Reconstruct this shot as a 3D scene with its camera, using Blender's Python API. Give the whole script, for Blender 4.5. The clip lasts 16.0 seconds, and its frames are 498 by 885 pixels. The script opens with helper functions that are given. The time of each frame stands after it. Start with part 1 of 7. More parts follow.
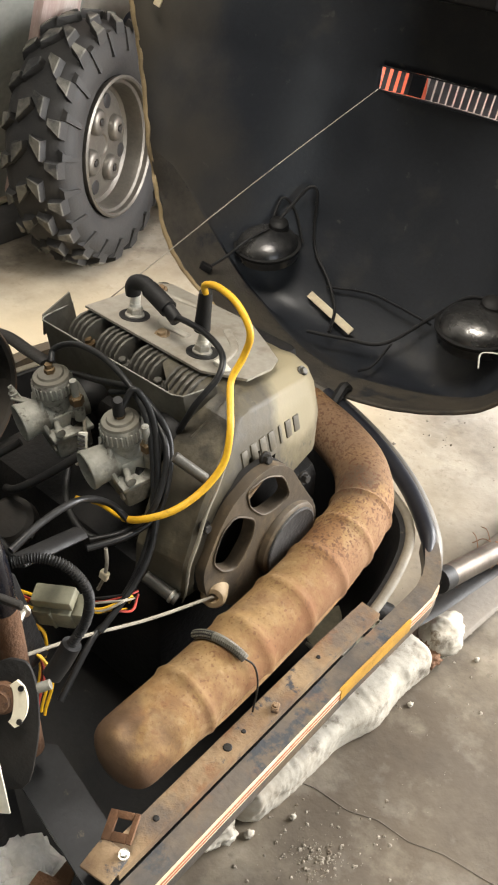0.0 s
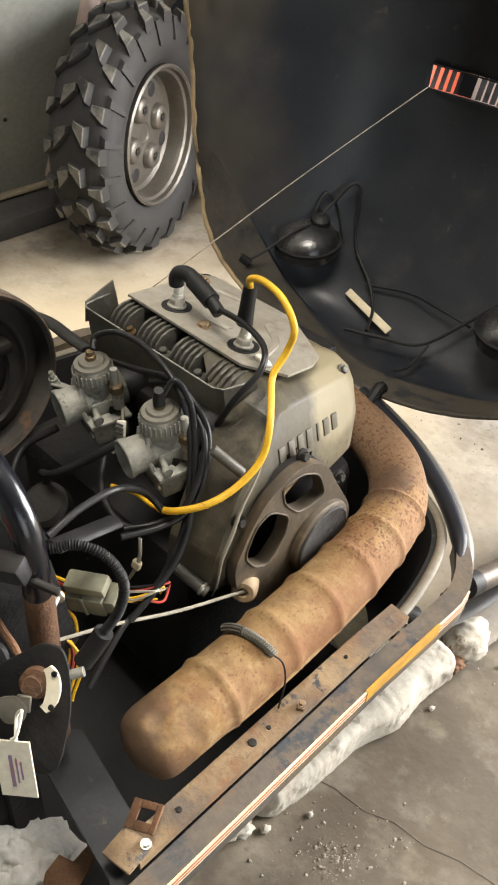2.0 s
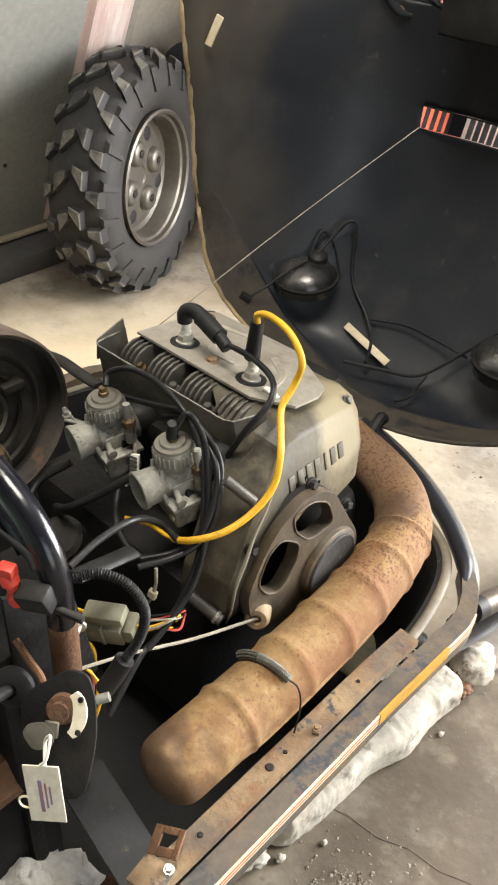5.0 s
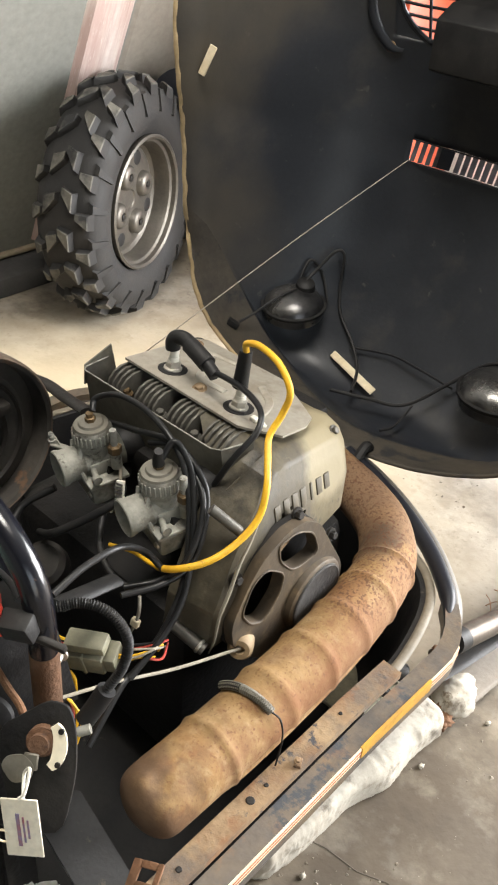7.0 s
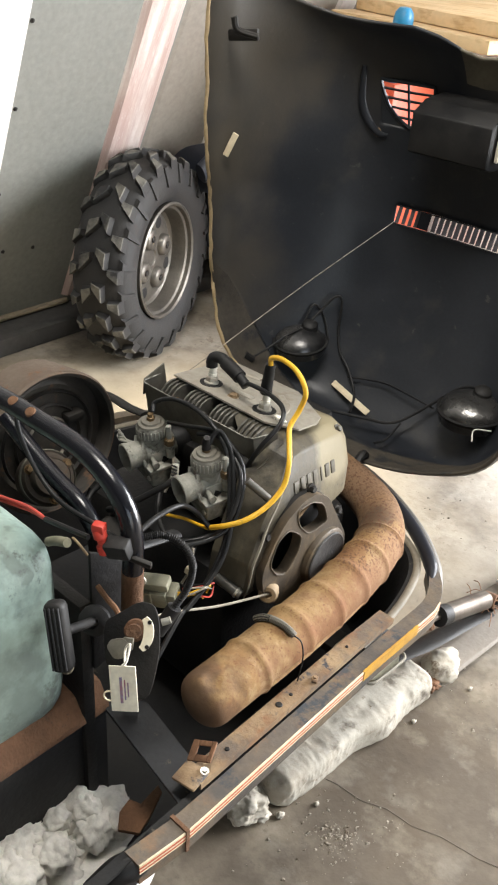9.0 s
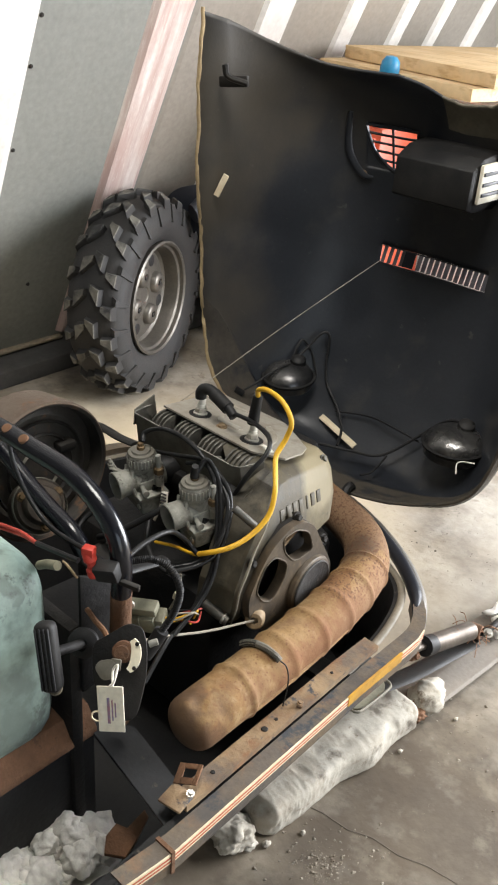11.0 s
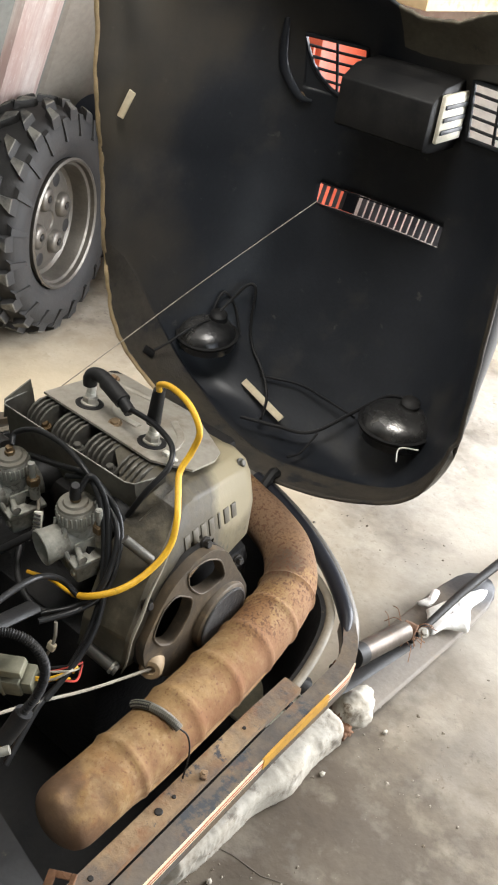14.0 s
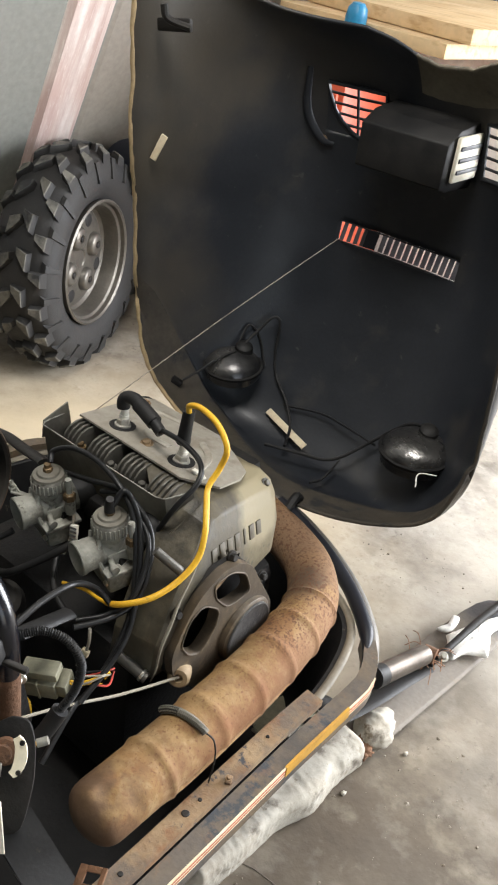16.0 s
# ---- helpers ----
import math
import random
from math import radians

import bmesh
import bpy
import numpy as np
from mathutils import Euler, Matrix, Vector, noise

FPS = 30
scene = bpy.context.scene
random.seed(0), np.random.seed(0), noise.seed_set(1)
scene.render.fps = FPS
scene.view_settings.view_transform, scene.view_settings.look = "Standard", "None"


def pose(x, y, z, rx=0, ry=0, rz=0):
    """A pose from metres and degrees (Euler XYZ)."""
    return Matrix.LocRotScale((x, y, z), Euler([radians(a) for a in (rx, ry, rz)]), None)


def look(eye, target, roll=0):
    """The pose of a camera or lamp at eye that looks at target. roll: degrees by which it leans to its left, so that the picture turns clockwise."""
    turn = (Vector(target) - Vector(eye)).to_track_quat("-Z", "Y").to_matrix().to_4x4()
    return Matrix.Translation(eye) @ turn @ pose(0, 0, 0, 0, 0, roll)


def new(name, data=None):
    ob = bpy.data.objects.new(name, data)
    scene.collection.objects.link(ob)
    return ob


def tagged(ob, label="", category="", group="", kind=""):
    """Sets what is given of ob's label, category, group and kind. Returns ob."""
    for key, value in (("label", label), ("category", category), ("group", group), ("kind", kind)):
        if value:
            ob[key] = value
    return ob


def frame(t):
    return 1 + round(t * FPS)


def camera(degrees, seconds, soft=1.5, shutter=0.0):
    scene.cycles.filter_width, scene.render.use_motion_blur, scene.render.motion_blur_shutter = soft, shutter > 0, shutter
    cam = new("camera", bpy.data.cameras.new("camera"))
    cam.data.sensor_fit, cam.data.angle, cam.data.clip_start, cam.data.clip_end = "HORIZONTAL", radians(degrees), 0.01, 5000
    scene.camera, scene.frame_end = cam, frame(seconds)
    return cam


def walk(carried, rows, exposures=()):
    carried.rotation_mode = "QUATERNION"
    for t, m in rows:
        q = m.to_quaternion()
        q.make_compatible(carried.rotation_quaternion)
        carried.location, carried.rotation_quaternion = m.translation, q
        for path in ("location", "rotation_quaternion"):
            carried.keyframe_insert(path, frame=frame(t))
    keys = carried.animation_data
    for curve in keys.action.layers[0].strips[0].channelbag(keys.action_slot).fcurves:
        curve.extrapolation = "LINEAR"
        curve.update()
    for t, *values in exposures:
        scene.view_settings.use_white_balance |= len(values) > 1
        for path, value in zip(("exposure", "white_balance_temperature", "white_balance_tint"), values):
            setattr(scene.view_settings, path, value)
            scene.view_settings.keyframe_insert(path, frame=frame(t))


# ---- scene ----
cam = camera(31.3, 16.0, 2.1)
PATH = [
    (0, (0.018, 0.066, 1.196), (-1.012, 1.242, -0.053), 2.1),
    (0.5, (0.009, 0.066, 1.195), (-1.025, 1.231, -0.059), 2.4),
    (1, (0.005, 0.059, 1.199), (-1.038, 1.224, -0.049), 2.9),
    (1.5, (0.006, 0.056, 1.197), (-1.037, 1.212, -0.058), 3.7),
    (2, (0.003, 0.057, 1.195), (-1.055, 1.192, -0.067), 3.6),
    (2.5, (0.01, 0.049, 1.197), (-1.059, 1.182, -0.057), 2.6),
    (3, (0.013, 0.047, 1.198), (-1.058, 1.195, -0.04), 2.0),
    (3.5, (0.01, 0.039, 1.2), (-1.067, 1.201, -0.02), 2.2),
    (5.8, (0.008, 0.025, 1.209), (-1.082, 1.218, 0.029), 3.0),
    (6, (0.011, 0.026, 1.209), (-1.076, 1.227, 0.037), 3.4),
    (6.5, (0.01, 0.022, 1.216), (-1.08, 1.24, 0.063), 4.0),
    (7, (0.0, 0.026, 1.212), (-1.077, 1.252, 0.056), 4.5),
    (7.2, (0.003, 0.021, 1.219), (-1.06, 1.252, 0.055), 4.7),
    (7.5, (0.015, 0.002, 1.228), (-1.036, 1.251, 0.073), 5.3),
    (8, (0.083, -0.076, 1.257), (-0.993, 1.183, 0.136), 5.0),
    (8.2, (0.11, -0.121, 1.275), (-0.987, 1.136, 0.171), 4.3),
    (10.3, (0.195, -0.254, 1.309), (-0.958, 1.06, 0.337), 4.4),
    (10.5, (0.198, -0.248, 1.308), (-0.959, 1.065, 0.339), 4.3),
    (11, (0.203, -0.244, 1.307), (-0.945, 1.078, 0.34), 4.4),
    (11.5, (0.204, -0.241, 1.305), (-0.927, 1.095, 0.338), 4.8),
    (12, (0.198, -0.229, 1.299), (-0.924, 1.109, 0.325), 4.9),
    (12.5, (0.178, -0.22, 1.301), (-0.952, 1.106, 0.319), 5.1),
    (13, (0.116, -0.093, 1.273), (-0.928, 1.234, 0.201), 5.8),
    (13.5, (0.054, -0.022, 1.27), (-0.894, 1.307, 0.114), 7.5),
    (14, (0.03, -0.004, 1.281), (-0.916, 1.352, 0.156), 8.7),
    (14.5, (0.026, -0.001, 1.274), (-0.918, 1.37, 0.166), 8.8),
    (15, (0.03, -0.002, 1.278), (-0.904, 1.378, 0.172), 9.0),
    (15.5, (0.031, -0.011, 1.283), (-0.916, 1.377, 0.198), 9.1),
    (16, (0.068, -0.055, 1.291), (-0.956, 1.3, 0.236), 7.8),
]
walk(cam, [(t, look(eye, target, roll)) for t, eye, target, roll in PATH], [(0.0, 0.52, 6500, 10), (3.0, 0.62, 6480, 10), (6.5, 0.70, 6380, 10), (8.0, 0.66, 6300, 10), (10.5, 0.32, 6150, 10), (12.5, 0.30, 6150, 10), (14.0, 0.33, 6100, 10), (16.0, 0.31, 6100, 10)])
# ---- light ----
world = bpy.data.worlds.new("sky")
scene.world = world
world.use_nodes = True
wn = world.node_tree
sky = wn.nodes.new("ShaderNodeTexSky")
sky.sky_type = "NISHITA"
sky.sun_disc = False
sky.sun_elevation, sky.sun_rotation = radians(24), radians(70)
bg = wn.nodes["Background"]
bg.inputs["Strength"].default_value = 0.12
wn.links.new(sky.outputs[0], bg.inputs["Color"])


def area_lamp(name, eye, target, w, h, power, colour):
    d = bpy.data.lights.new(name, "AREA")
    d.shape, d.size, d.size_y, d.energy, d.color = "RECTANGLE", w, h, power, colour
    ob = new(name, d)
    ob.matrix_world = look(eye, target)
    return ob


# daylight through the open door in the end wall
area_lamp("door_daylight", (1.15, 3.55, 1.2), (-0.2, 1.2, 0.1), 2.3, 2.1, 310, (1.0, 0.985, 0.97))
# added overhead lamp for the light from above; the skylight is made up
area_lamp("overhead_fill", (-0.40, 0.54, 2.52), (-0.45, 0.70, 0), 0.7, 0.7, 36, (1.0, 0.93, 0.82))
# weak fill lamp added behind the camera; the side door is made up
area_lamp("side_fill", (2.62, -0.7, 1.15), (-0.6, 0.7, 0.6), 1.5, 1.9, 12, (0.93, 0.97, 1.0))


# ---- materials ----
def material(name, base, second=None, rough=0.5, metal=0.0, big=6.0, fine=90.0, mix=0.5, bump=0.15, spots=None,
             spot_scale=25.0, spot_at=0.62, rough2=None, clear=0.0, spec=0.5):
    """A surface with a large and a fine noise between two colours, fine relief, and spots of a third colour."""
    m = bpy.data.materials.new(name)
    m.use_nodes = True
    t = m.node_tree
    n, l = t.nodes, t.links
    b = n["Principled BSDF"]
    second = second or tuple(c * 0.6 for c in base)
    co = n.new("ShaderNodeTexCoord")
    info = n.new("ShaderNodeObjectInfo")
    shift = n.new("ShaderNodeVectorMath")
    shift.operation = "MULTIPLY_ADD"
    shift.inputs[1].default_value = (1, 1, 1)
    l.new(co.outputs["Object"], shift.inputs[0])
    l.new(info.outputs["Random"], shift.inputs[2])

    def noise_tex(scale, detail, rough_n=0.6):
        x = n.new("ShaderNodeTexNoise")
        x.inputs["Scale"].default_value, x.inputs["Detail"].default_value, x.inputs["Roughness"].default_value = scale, detail, rough_n
        l.new(shift.outputs[0], x.inputs["Vector"])
        return x.outputs["Fac"]

    def ramp(src, a, c):
        r = n.new("ShaderNodeMapRange")
        r.inputs["From Min"].default_value, r.inputs["From Max"].default_value = a, c
        l.new(src, r.inputs["Value"])
        return r.outputs["Result"]

    def blend(fac, a, c, how="MIX"):
        x = n.new("ShaderNodeMix")
        x.data_type, x.blend_type = "RGBA", how
        for sock, v in ((x.inputs["Factor"], fac), (x.inputs["A"], a), (x.inputs["B"], c)):
            if isinstance(v, (int, float)):
                sock.default_value = v
            elif isinstance(v, tuple):
                sock.default_value = (*v, 1)
            else:
                l.new(v, sock)
        return x.outputs["Result"]

    coarse, grain = noise_tex(big, 5), noise_tex(fine, 4)
    col = blend(ramp(coarse, 0.5 - 0.3 * mix, 0.5 + 0.3 * mix + 0.05), base, second)
    g = n.new("ShaderNodeMapRange")
    g.inputs["To Min"].default_value, g.inputs["To Max"].default_value = 0.72, 1.22
    l.new(grain, g.inputs["Value"])
    gg = n.new("ShaderNodeCombineColor")
    for s in ("Red", "Green", "Blue"):
        l.new(g.outputs["Result"], gg.inputs[s])
    col = blend(1.0, col, gg.outputs["Color"], "MULTIPLY")
    if spots:
        sp = noise_tex(spot_scale, 6, 0.7)
        col = blend(ramp(sp, spot_at, spot_at + 0.07), col, spots)
    l.new(col, b.inputs["Base Color"])
    rr = n.new("ShaderNodeMapRange")
    rr.inputs["From Min"].default_value, rr.inputs["From Max"].default_value = 0.35, 0.65
    rr.inputs["To Min"].default_value, rr.inputs["To Max"].default_value = rough, rough2 if rough2 is not None else min(1.0, rough + 0.15)
    l.new(coarse, rr.inputs["Value"])
    l.new(rr.outputs["Result"], b.inputs["Roughness"])
    b.inputs["Metallic"].default_value = metal
    b.inputs["Specular IOR Level"].default_value = spec
    b.inputs["Coat Weight"].default_value = clear
    bp = n.new("ShaderNodeBump")
    bp.inputs["Strength"].default_value, bp.inputs["Distance"].default_value = bump, 0.004
    l.new(grain, bp.inputs["Height"])
    l.new(bp.outputs["Normal"], b.inputs["Normal"])
    return m


CONCRETE = material("concrete", (0.46, 0.43, 0.37), (0.31, 0.28, 0.24), 0.84, 0, 3.4, 60, 0.9, 0.22, (0.22, 0.19, 0.155), 13, 0.62, 0.93, 0.0, 0.22)


def overlay(m, fac, colour, rough=None):
    """Lays a colour, and a roughness, over a material where fac is 1."""
    n, l = m.node_tree.nodes, m.node_tree.links
    b = n["Principled BSDF"]
    for sock, value, kind in (("Base Color", (*colour, 1), "RGBA"), ("Roughness", rough, "FLOAT")):
        if value is None:
            continue
        old = b.inputs[sock].links[0].from_socket
        x = n.new("ShaderNodeMix")
        x.data_type = kind
        k = {"RGBA": ("Factor", "A", "B", "Result"), "FLOAT": (0, 2, 3, 0)}[kind]
        x.inputs[k[2]].default_value = value
        l.new(fac, x.inputs[k[0]])
        l.new(old, x.inputs[k[1]])
        l.new(x.outputs[k[3]], b.inputs[sock])


def patches(m, colour, scale, lo, hi, amount=0.8, rough=None, seed=0.0, detail=6, stretch=(1, 1, 1)):
    """Cloudy patches of another colour all over a surface."""
    n, l = m.node_tree.nodes, m.node_tree.links
    co = n.new("ShaderNodeTexCoord")
    mp = n.new("ShaderNodeMapping")
    mp.inputs["Scale"].default_value = stretch
    mp.inputs["Location"].default_value = (seed, seed * 0.7, seed * 1.3)
    ns = n.new("ShaderNodeTexNoise")
    ns.inputs["Scale"].default_value, ns.inputs["Detail"].default_value, ns.inputs["Roughness"].default_value = scale, detail, 0.62
    l.new(co.outputs["Object"], mp.inputs["Vector"])
    l.new(mp.outputs[0], ns.inputs["Vector"])
    r = n.new("ShaderNodeMapRange")
    r.inputs["From Min"].default_value, r.inputs["From Max"].default_value, r.inputs["To Max"].default_value = lo, hi, amount
    l.new(ns.outputs["Fac"], r.inputs["Value"])
    overlay(m, r.outputs["Result"], colour, rough)


def stain_or_light(m, centre, radius, colour, rough=None, amount=0.85, ragged=0.9, scale=3.2, fade=0.6):
    """A ragged patch round one place, for stains and painted light, given from the object's own middle."""
    n, l = m.node_tree.nodes, m.node_tree.links
    co = n.new("ShaderNodeTexCoord")
    ns = n.new("ShaderNodeTexNoise")
    ns.inputs["Scale"].default_value, ns.inputs["Detail"].default_value = scale, 8
    l.new(co.outputs["Object"], ns.inputs["Vector"])
    d = n.new("ShaderNodeVectorMath")
    d.operation = "DISTANCE"
    d.inputs[1].default_value = centre
    l.new(co.outputs["Object"], d.inputs[0])
    add = n.new("ShaderNodeMath")
    add.operation = "MULTIPLY_ADD"
    add.inputs[1].default_value = ragged
    l.new(ns.outputs["Fac"], add.inputs[0])
    l.new(d.outputs["Value"], add.inputs[2])
    r = n.new("ShaderNodeMapRange")
    mid = radius + 0.5 * ragged
    r.inputs["From Min"].default_value, r.inputs["From Max"].default_value = mid - fade / 2, mid + fade / 2
    r.inputs["To Min"].default_value, r.inputs["To Max"].default_value = amount, 0.0
    l.new(add.outputs[0], r.inputs["Value"])
    overlay(m, r.outputs["Result"], colour, rough)


def freckles(m, centre, radius, colour, scale, lo, hi, amount):
    """Fine pits of another colour round one place, thinning out towards its rim."""
    n, l = m.node_tree.nodes, m.node_tree.links
    co = n.new("ShaderNodeTexCoord")
    ns = n.new("ShaderNodeTexNoise")
    ns.inputs["Scale"].default_value, ns.inputs["Detail"].default_value = scale, 1
    l.new(co.outputs["Object"], ns.inputs["Vector"])
    r = n.new("ShaderNodeMapRange")
    r.inputs["From Min"].default_value, r.inputs["From Max"].default_value, r.inputs["To Max"].default_value = lo, hi, amount
    l.new(ns.outputs["Fac"], r.inputs["Value"])
    d = n.new("ShaderNodeVectorMath")
    d.operation = "DISTANCE"
    d.inputs[1].default_value = centre
    l.new(co.outputs["Object"], d.inputs[0])
    z = n.new("ShaderNodeMapRange")
    z.inputs["From Min"].default_value, z.inputs["From Max"].default_value = radius, radius * 0.5
    l.new(d.outputs["Value"], z.inputs["Value"])
    k = n.new("ShaderNodeMath")
    k.operation = "MULTIPLY"
    l.new(r.outputs["Result"], k.inputs[0])
    l.new(z.outputs["Result"], k.inputs[1])
    overlay(m, k.outputs[0], colour, 0.9)


WALL = material("painted_sheet_metal", (0.198, 0.201, 0.183), (0.158, 0.160, 0.146), 0.5, 0, 0.9, 60, 0.5, 0.01)
WALL_TAN = material("beige_sheet_paint", (0.270, 0.240, 0.205), (0.215, 0.195, 0.168), 0.4, 0, 1.2, 60, 0.6, 0.01)
# the floor object has its origin at (0.4, 4.3, -0.05)
patches(CONCRETE, (0.20, 0.17, 0.135), 2.3, 0.50, 0.66, 0.7, None, 3.0)
patches(CONCRETE, (0.52, 0.485, 0.42), 7.0, 0.58, 0.76, 0.4, None, 8.0)
stain_or_light(CONCRETE, (-0.38, -3.85, 0.05), 0.90, (0.088, 0.068, 0.048), 0.55, 0.92, 0.9, 3.2, 0.5)
patches(CONCRETE, (0.27, 0.225, 0.165), 3.2, 0.40, 0.64, 0.7, None, 14.0)
patches(CONCRETE, (0.105, 0.082, 0.058), 4.5, 0.46, 0.68, 0.75, 0.6, 21.0)
patches(CONCRETE, (0.36, 0.315, 0.24), 11.0, 0.54, 0.74, 0.5, None, 31.0)
patches(CONCRETE, (0.070, 0.057, 0.044), 6.0, 0.54, 0.70, 0.72, 0.5, 1.0)
patches(CONCRETE, (0.11, 0.09, 0.068), 70.0, 0.60, 0.72, 0.5, None, 41.0, 3)
patches(CONCRETE, (0.48, 0.44, 0.37), 9.0, 0.56, 0.76, 0.28, None, 47.0, 8)
# brightly lit floor behind the engine and beside the hood, painted as paler concrete
stain_or_light(CONCRETE, (-1.65, -3.25, 0.05), 0.62, (0.64, 0.53, 0.36), 0.9, 0.85, 0.3, 4, 0.4)
stain_or_light(CONCRETE, (-0.35, -2.40, 0.05), 0.58, (0.60, 0.55, 0.47), 0.9, 0.75, 0.5, 4, 0.5)
CRACK = material("crack_grime", (0.11, 0.09, 0.068), (0.19, 0.16, 0.125), 0.9, 0, 30, 90, 0.5, 0.2)
# ribs far paler than the sheet: daylight glare painted into their colour
RIB_GLARE = material("glare_rib_paint", (0.70, 0.685, 0.65), (0.56, 0.52, 0.49), 0.25, 0, 2.0, 50, 0.8, 0.05)
RIB_WORN_GLARE = material("worn_glare_rib_paint", (0.68, 0.655, 0.625), (0.56, 0.48, 0.45), 0.25, 0, 2.0, 50, 0.8, 0.05)
patches(RIB_WORN_GLARE, (0.43, 0.315, 0.28), 5.0, 0.34, 0.58, 0.85, 0.4, 2.0, 8, (1.0, 6.0, 0.5))
patches(RIB_WORN_GLARE, (0.35, 0.235, 0.21), 3.0, 0.42, 0.64, 0.75, 0.4, 7.0, 8, (1.0, 9.0, 0.6))
patches(RIB_WORN_GLARE, (0.66, 0.62, 0.59), 60.0, 0.56, 0.68, 0.5, 0.4, 5.0, 8, (1.0, 3.0, 0.12))
WALL_FOOT_SHADE = material("wall_foot_shade", (0.075, 0.072, 0.068), (0.045, 0.044, 0.043), 0.7, 0, 6, 80, 0.6, 0.2)
SILL = material("weathered_lumber", (0.24, 0.20, 0.14), (0.15, 0.125, 0.085), 0.8, 0, 8, 60, 0.6, 0.4)
PINE = material("pine_lumber", (0.70, 0.53, 0.31), (0.56, 0.38, 0.19), 0.65, 0, 5, 40, 0.6, 0.2)
BLACK_PAN = material("black_belly_plastic", (0.011, 0.011, 0.0125), (0.024, 0.023, 0.021), 0.5, 0, 9, 120, 0.6, 0.2, (0.10, 0.082, 0.065), 30, 0.66, None, 0.0, 0.3)
HOOD_IN = material("hood_inner_fibreglass", (0.0110, 0.0130, 0.0175), (0.022, 0.0245, 0.030), 0.36, 0, 3.2, 140, 0.9, 0.08, (0.07, 0.062, 0.05), 14, 0.72, 0.55, 0.0, 0.45)
HOOD_EDGE = material("raw_fibreglass_edge", (0.42, 0.31, 0.165), (0.15, 0.11, 0.06), 0.75, 0, 9, 120, 0.6, 0.5)
HOOD_DUST = material("dusty_fibreglass_lip", (0.062, 0.051, 0.037), (0.028, 0.0245, 0.020), 0.6, 0, 10, 120, 0.5, 0.3, (0.016, 0.016, 0.017), 14, 0.56)
# dusty skin below the notch, with the light on it painted in
HOOD_PANEL_LIT = material("lit_dusty_windscreen_panel", (0.150, 0.130, 0.092), (0.075, 0.066, 0.050), 0.65, 0, 9, 120, 0.8, 0.2, (0.04, 0.038, 0.034), 12, 0.60)
HOOD_OUT = material("hood_paint", (0.03, 0.03, 0.04), (0.04, 0.04, 0.05), 0.3, 0, 3, 60, 0.5, 0.02)
RUST_PIPE = material("rusted_steel_pipe", (0.305, 0.192, 0.080), (0.190, 0.112, 0.047), 0.70, 0.0, 8, 150, 0.9, 0.14, None, 40, 0.62, 0.85, 0.0, 0.3)
patches(RUST_PIPE, (0.225, 0.095, 0.034), 7.0, 0.46, 0.68, 0.65, 0.85, 2.0)
patches(RUST_PIPE, (0.36, 0.255, 0.145), 14.0, 0.50, 0.70, 0.45, 0.72, 9.0)
patches(RUST_PIPE, (0.115, 0.062, 0.034), 10.0, 0.56, 0.72, 0.6, 0.78, 5.0)
patches(RUST_PIPE, (0.13, 0.066, 0.033), 30.0, 0.50, 0.66, 0.55, 0.85, 15.0)
patches(RUST_PIPE, (0.34, 0.235, 0.13), 44.0, 0.55, 0.68, 0.40, 0.75, 27.0)
patches(RUST_PIPE, (0.155, 0.072, 0.030), 13.0, 0.54, 0.61, 0.6, 0.85, 19.0)
patches(RUST_PIPE, (0.37, 0.265, 0.135), 22.0, 0.57, 0.65, 0.5, 0.75, 23.0)
patches(RUST_PIPE, (0.17, 0.078, 0.034), 85.0, 0.56, 0.70, 0.45, 0.88, 33.0)
patches(RUST_PIPE, (0.10, 0.046, 0.023), 260.0, 0.60, 0.72, 0.40, 0.9, 1.0, 1)
RUST = material("rust", (0.20, 0.10, 0.05), (0.11, 0.06, 0.035), 0.85, 0.1, 14, 160, 0.6, 0.6, (0.06, 0.035, 0.025), 40, 0.62)
RAIL = material("worn_grey_rail", (0.165, 0.118, 0.068), (0.075, 0.074, 0.076), 0.5, 0.2, 11, 120, 0.8, 0.25, (0.045, 0.050, 0.058), 17, 0.56)
patches(RAIL, (0.26, 0.13, 0.055), 18.0, 0.54, 0.68, 0.5, 0.7, 4.0)
STRIP = material("rusty_tan_strip", (0.29, 0.205, 0.115), (0.17, 0.10, 0.055), 0.75, 0.1, 18, 130, 0.5, 0.35, (0.05, 0.05, 0.055), 42, 0.58)
WASHER = material("cream_washer", (0.80, 0.74, 0.58), (0.70, 0.62, 0.45), 0.4, 0, 20, 100, 0.5, 0.02)
CREAM = material("cream_tape", (0.75, 0.66, 0.48), (0.62, 0.50, 0.32), 0.5, 0, 20, 100, 0.5, 0.05)
RED_TAPE = material("red_tape", (0.50, 0.10, 0.045), (0.36, 0.09, 0.05), 0.5, 0, 20, 100, 0.5, 0.05)
YELLOW_TAPE = material("yellow_tape", (0.50, 0.27, 0.025), (0.34, 0.18, 0.03), 0.5, 0, 20, 100, 0.5, 0.1, (0.10, 0.07, 0.04), 40, 0.6)
SLATE = material("blue_black_plate", (0.022, 0.0235, 0.027), (0.013, 0.0135, 0.015), 0.45, 0.1, 12, 140, 0.6, 0.15, (0.10, 0.08, 0.055), 30, 0.66)
TUBE_STEEL = material("worn_bumper_steel", (0.165, 0.147, 0.122), (0.085, 0.080, 0.075), 0.45, 0.35, 9, 120, 0.6, 0.15, (0.20, 0.12, 0.06), 30, 0.66)
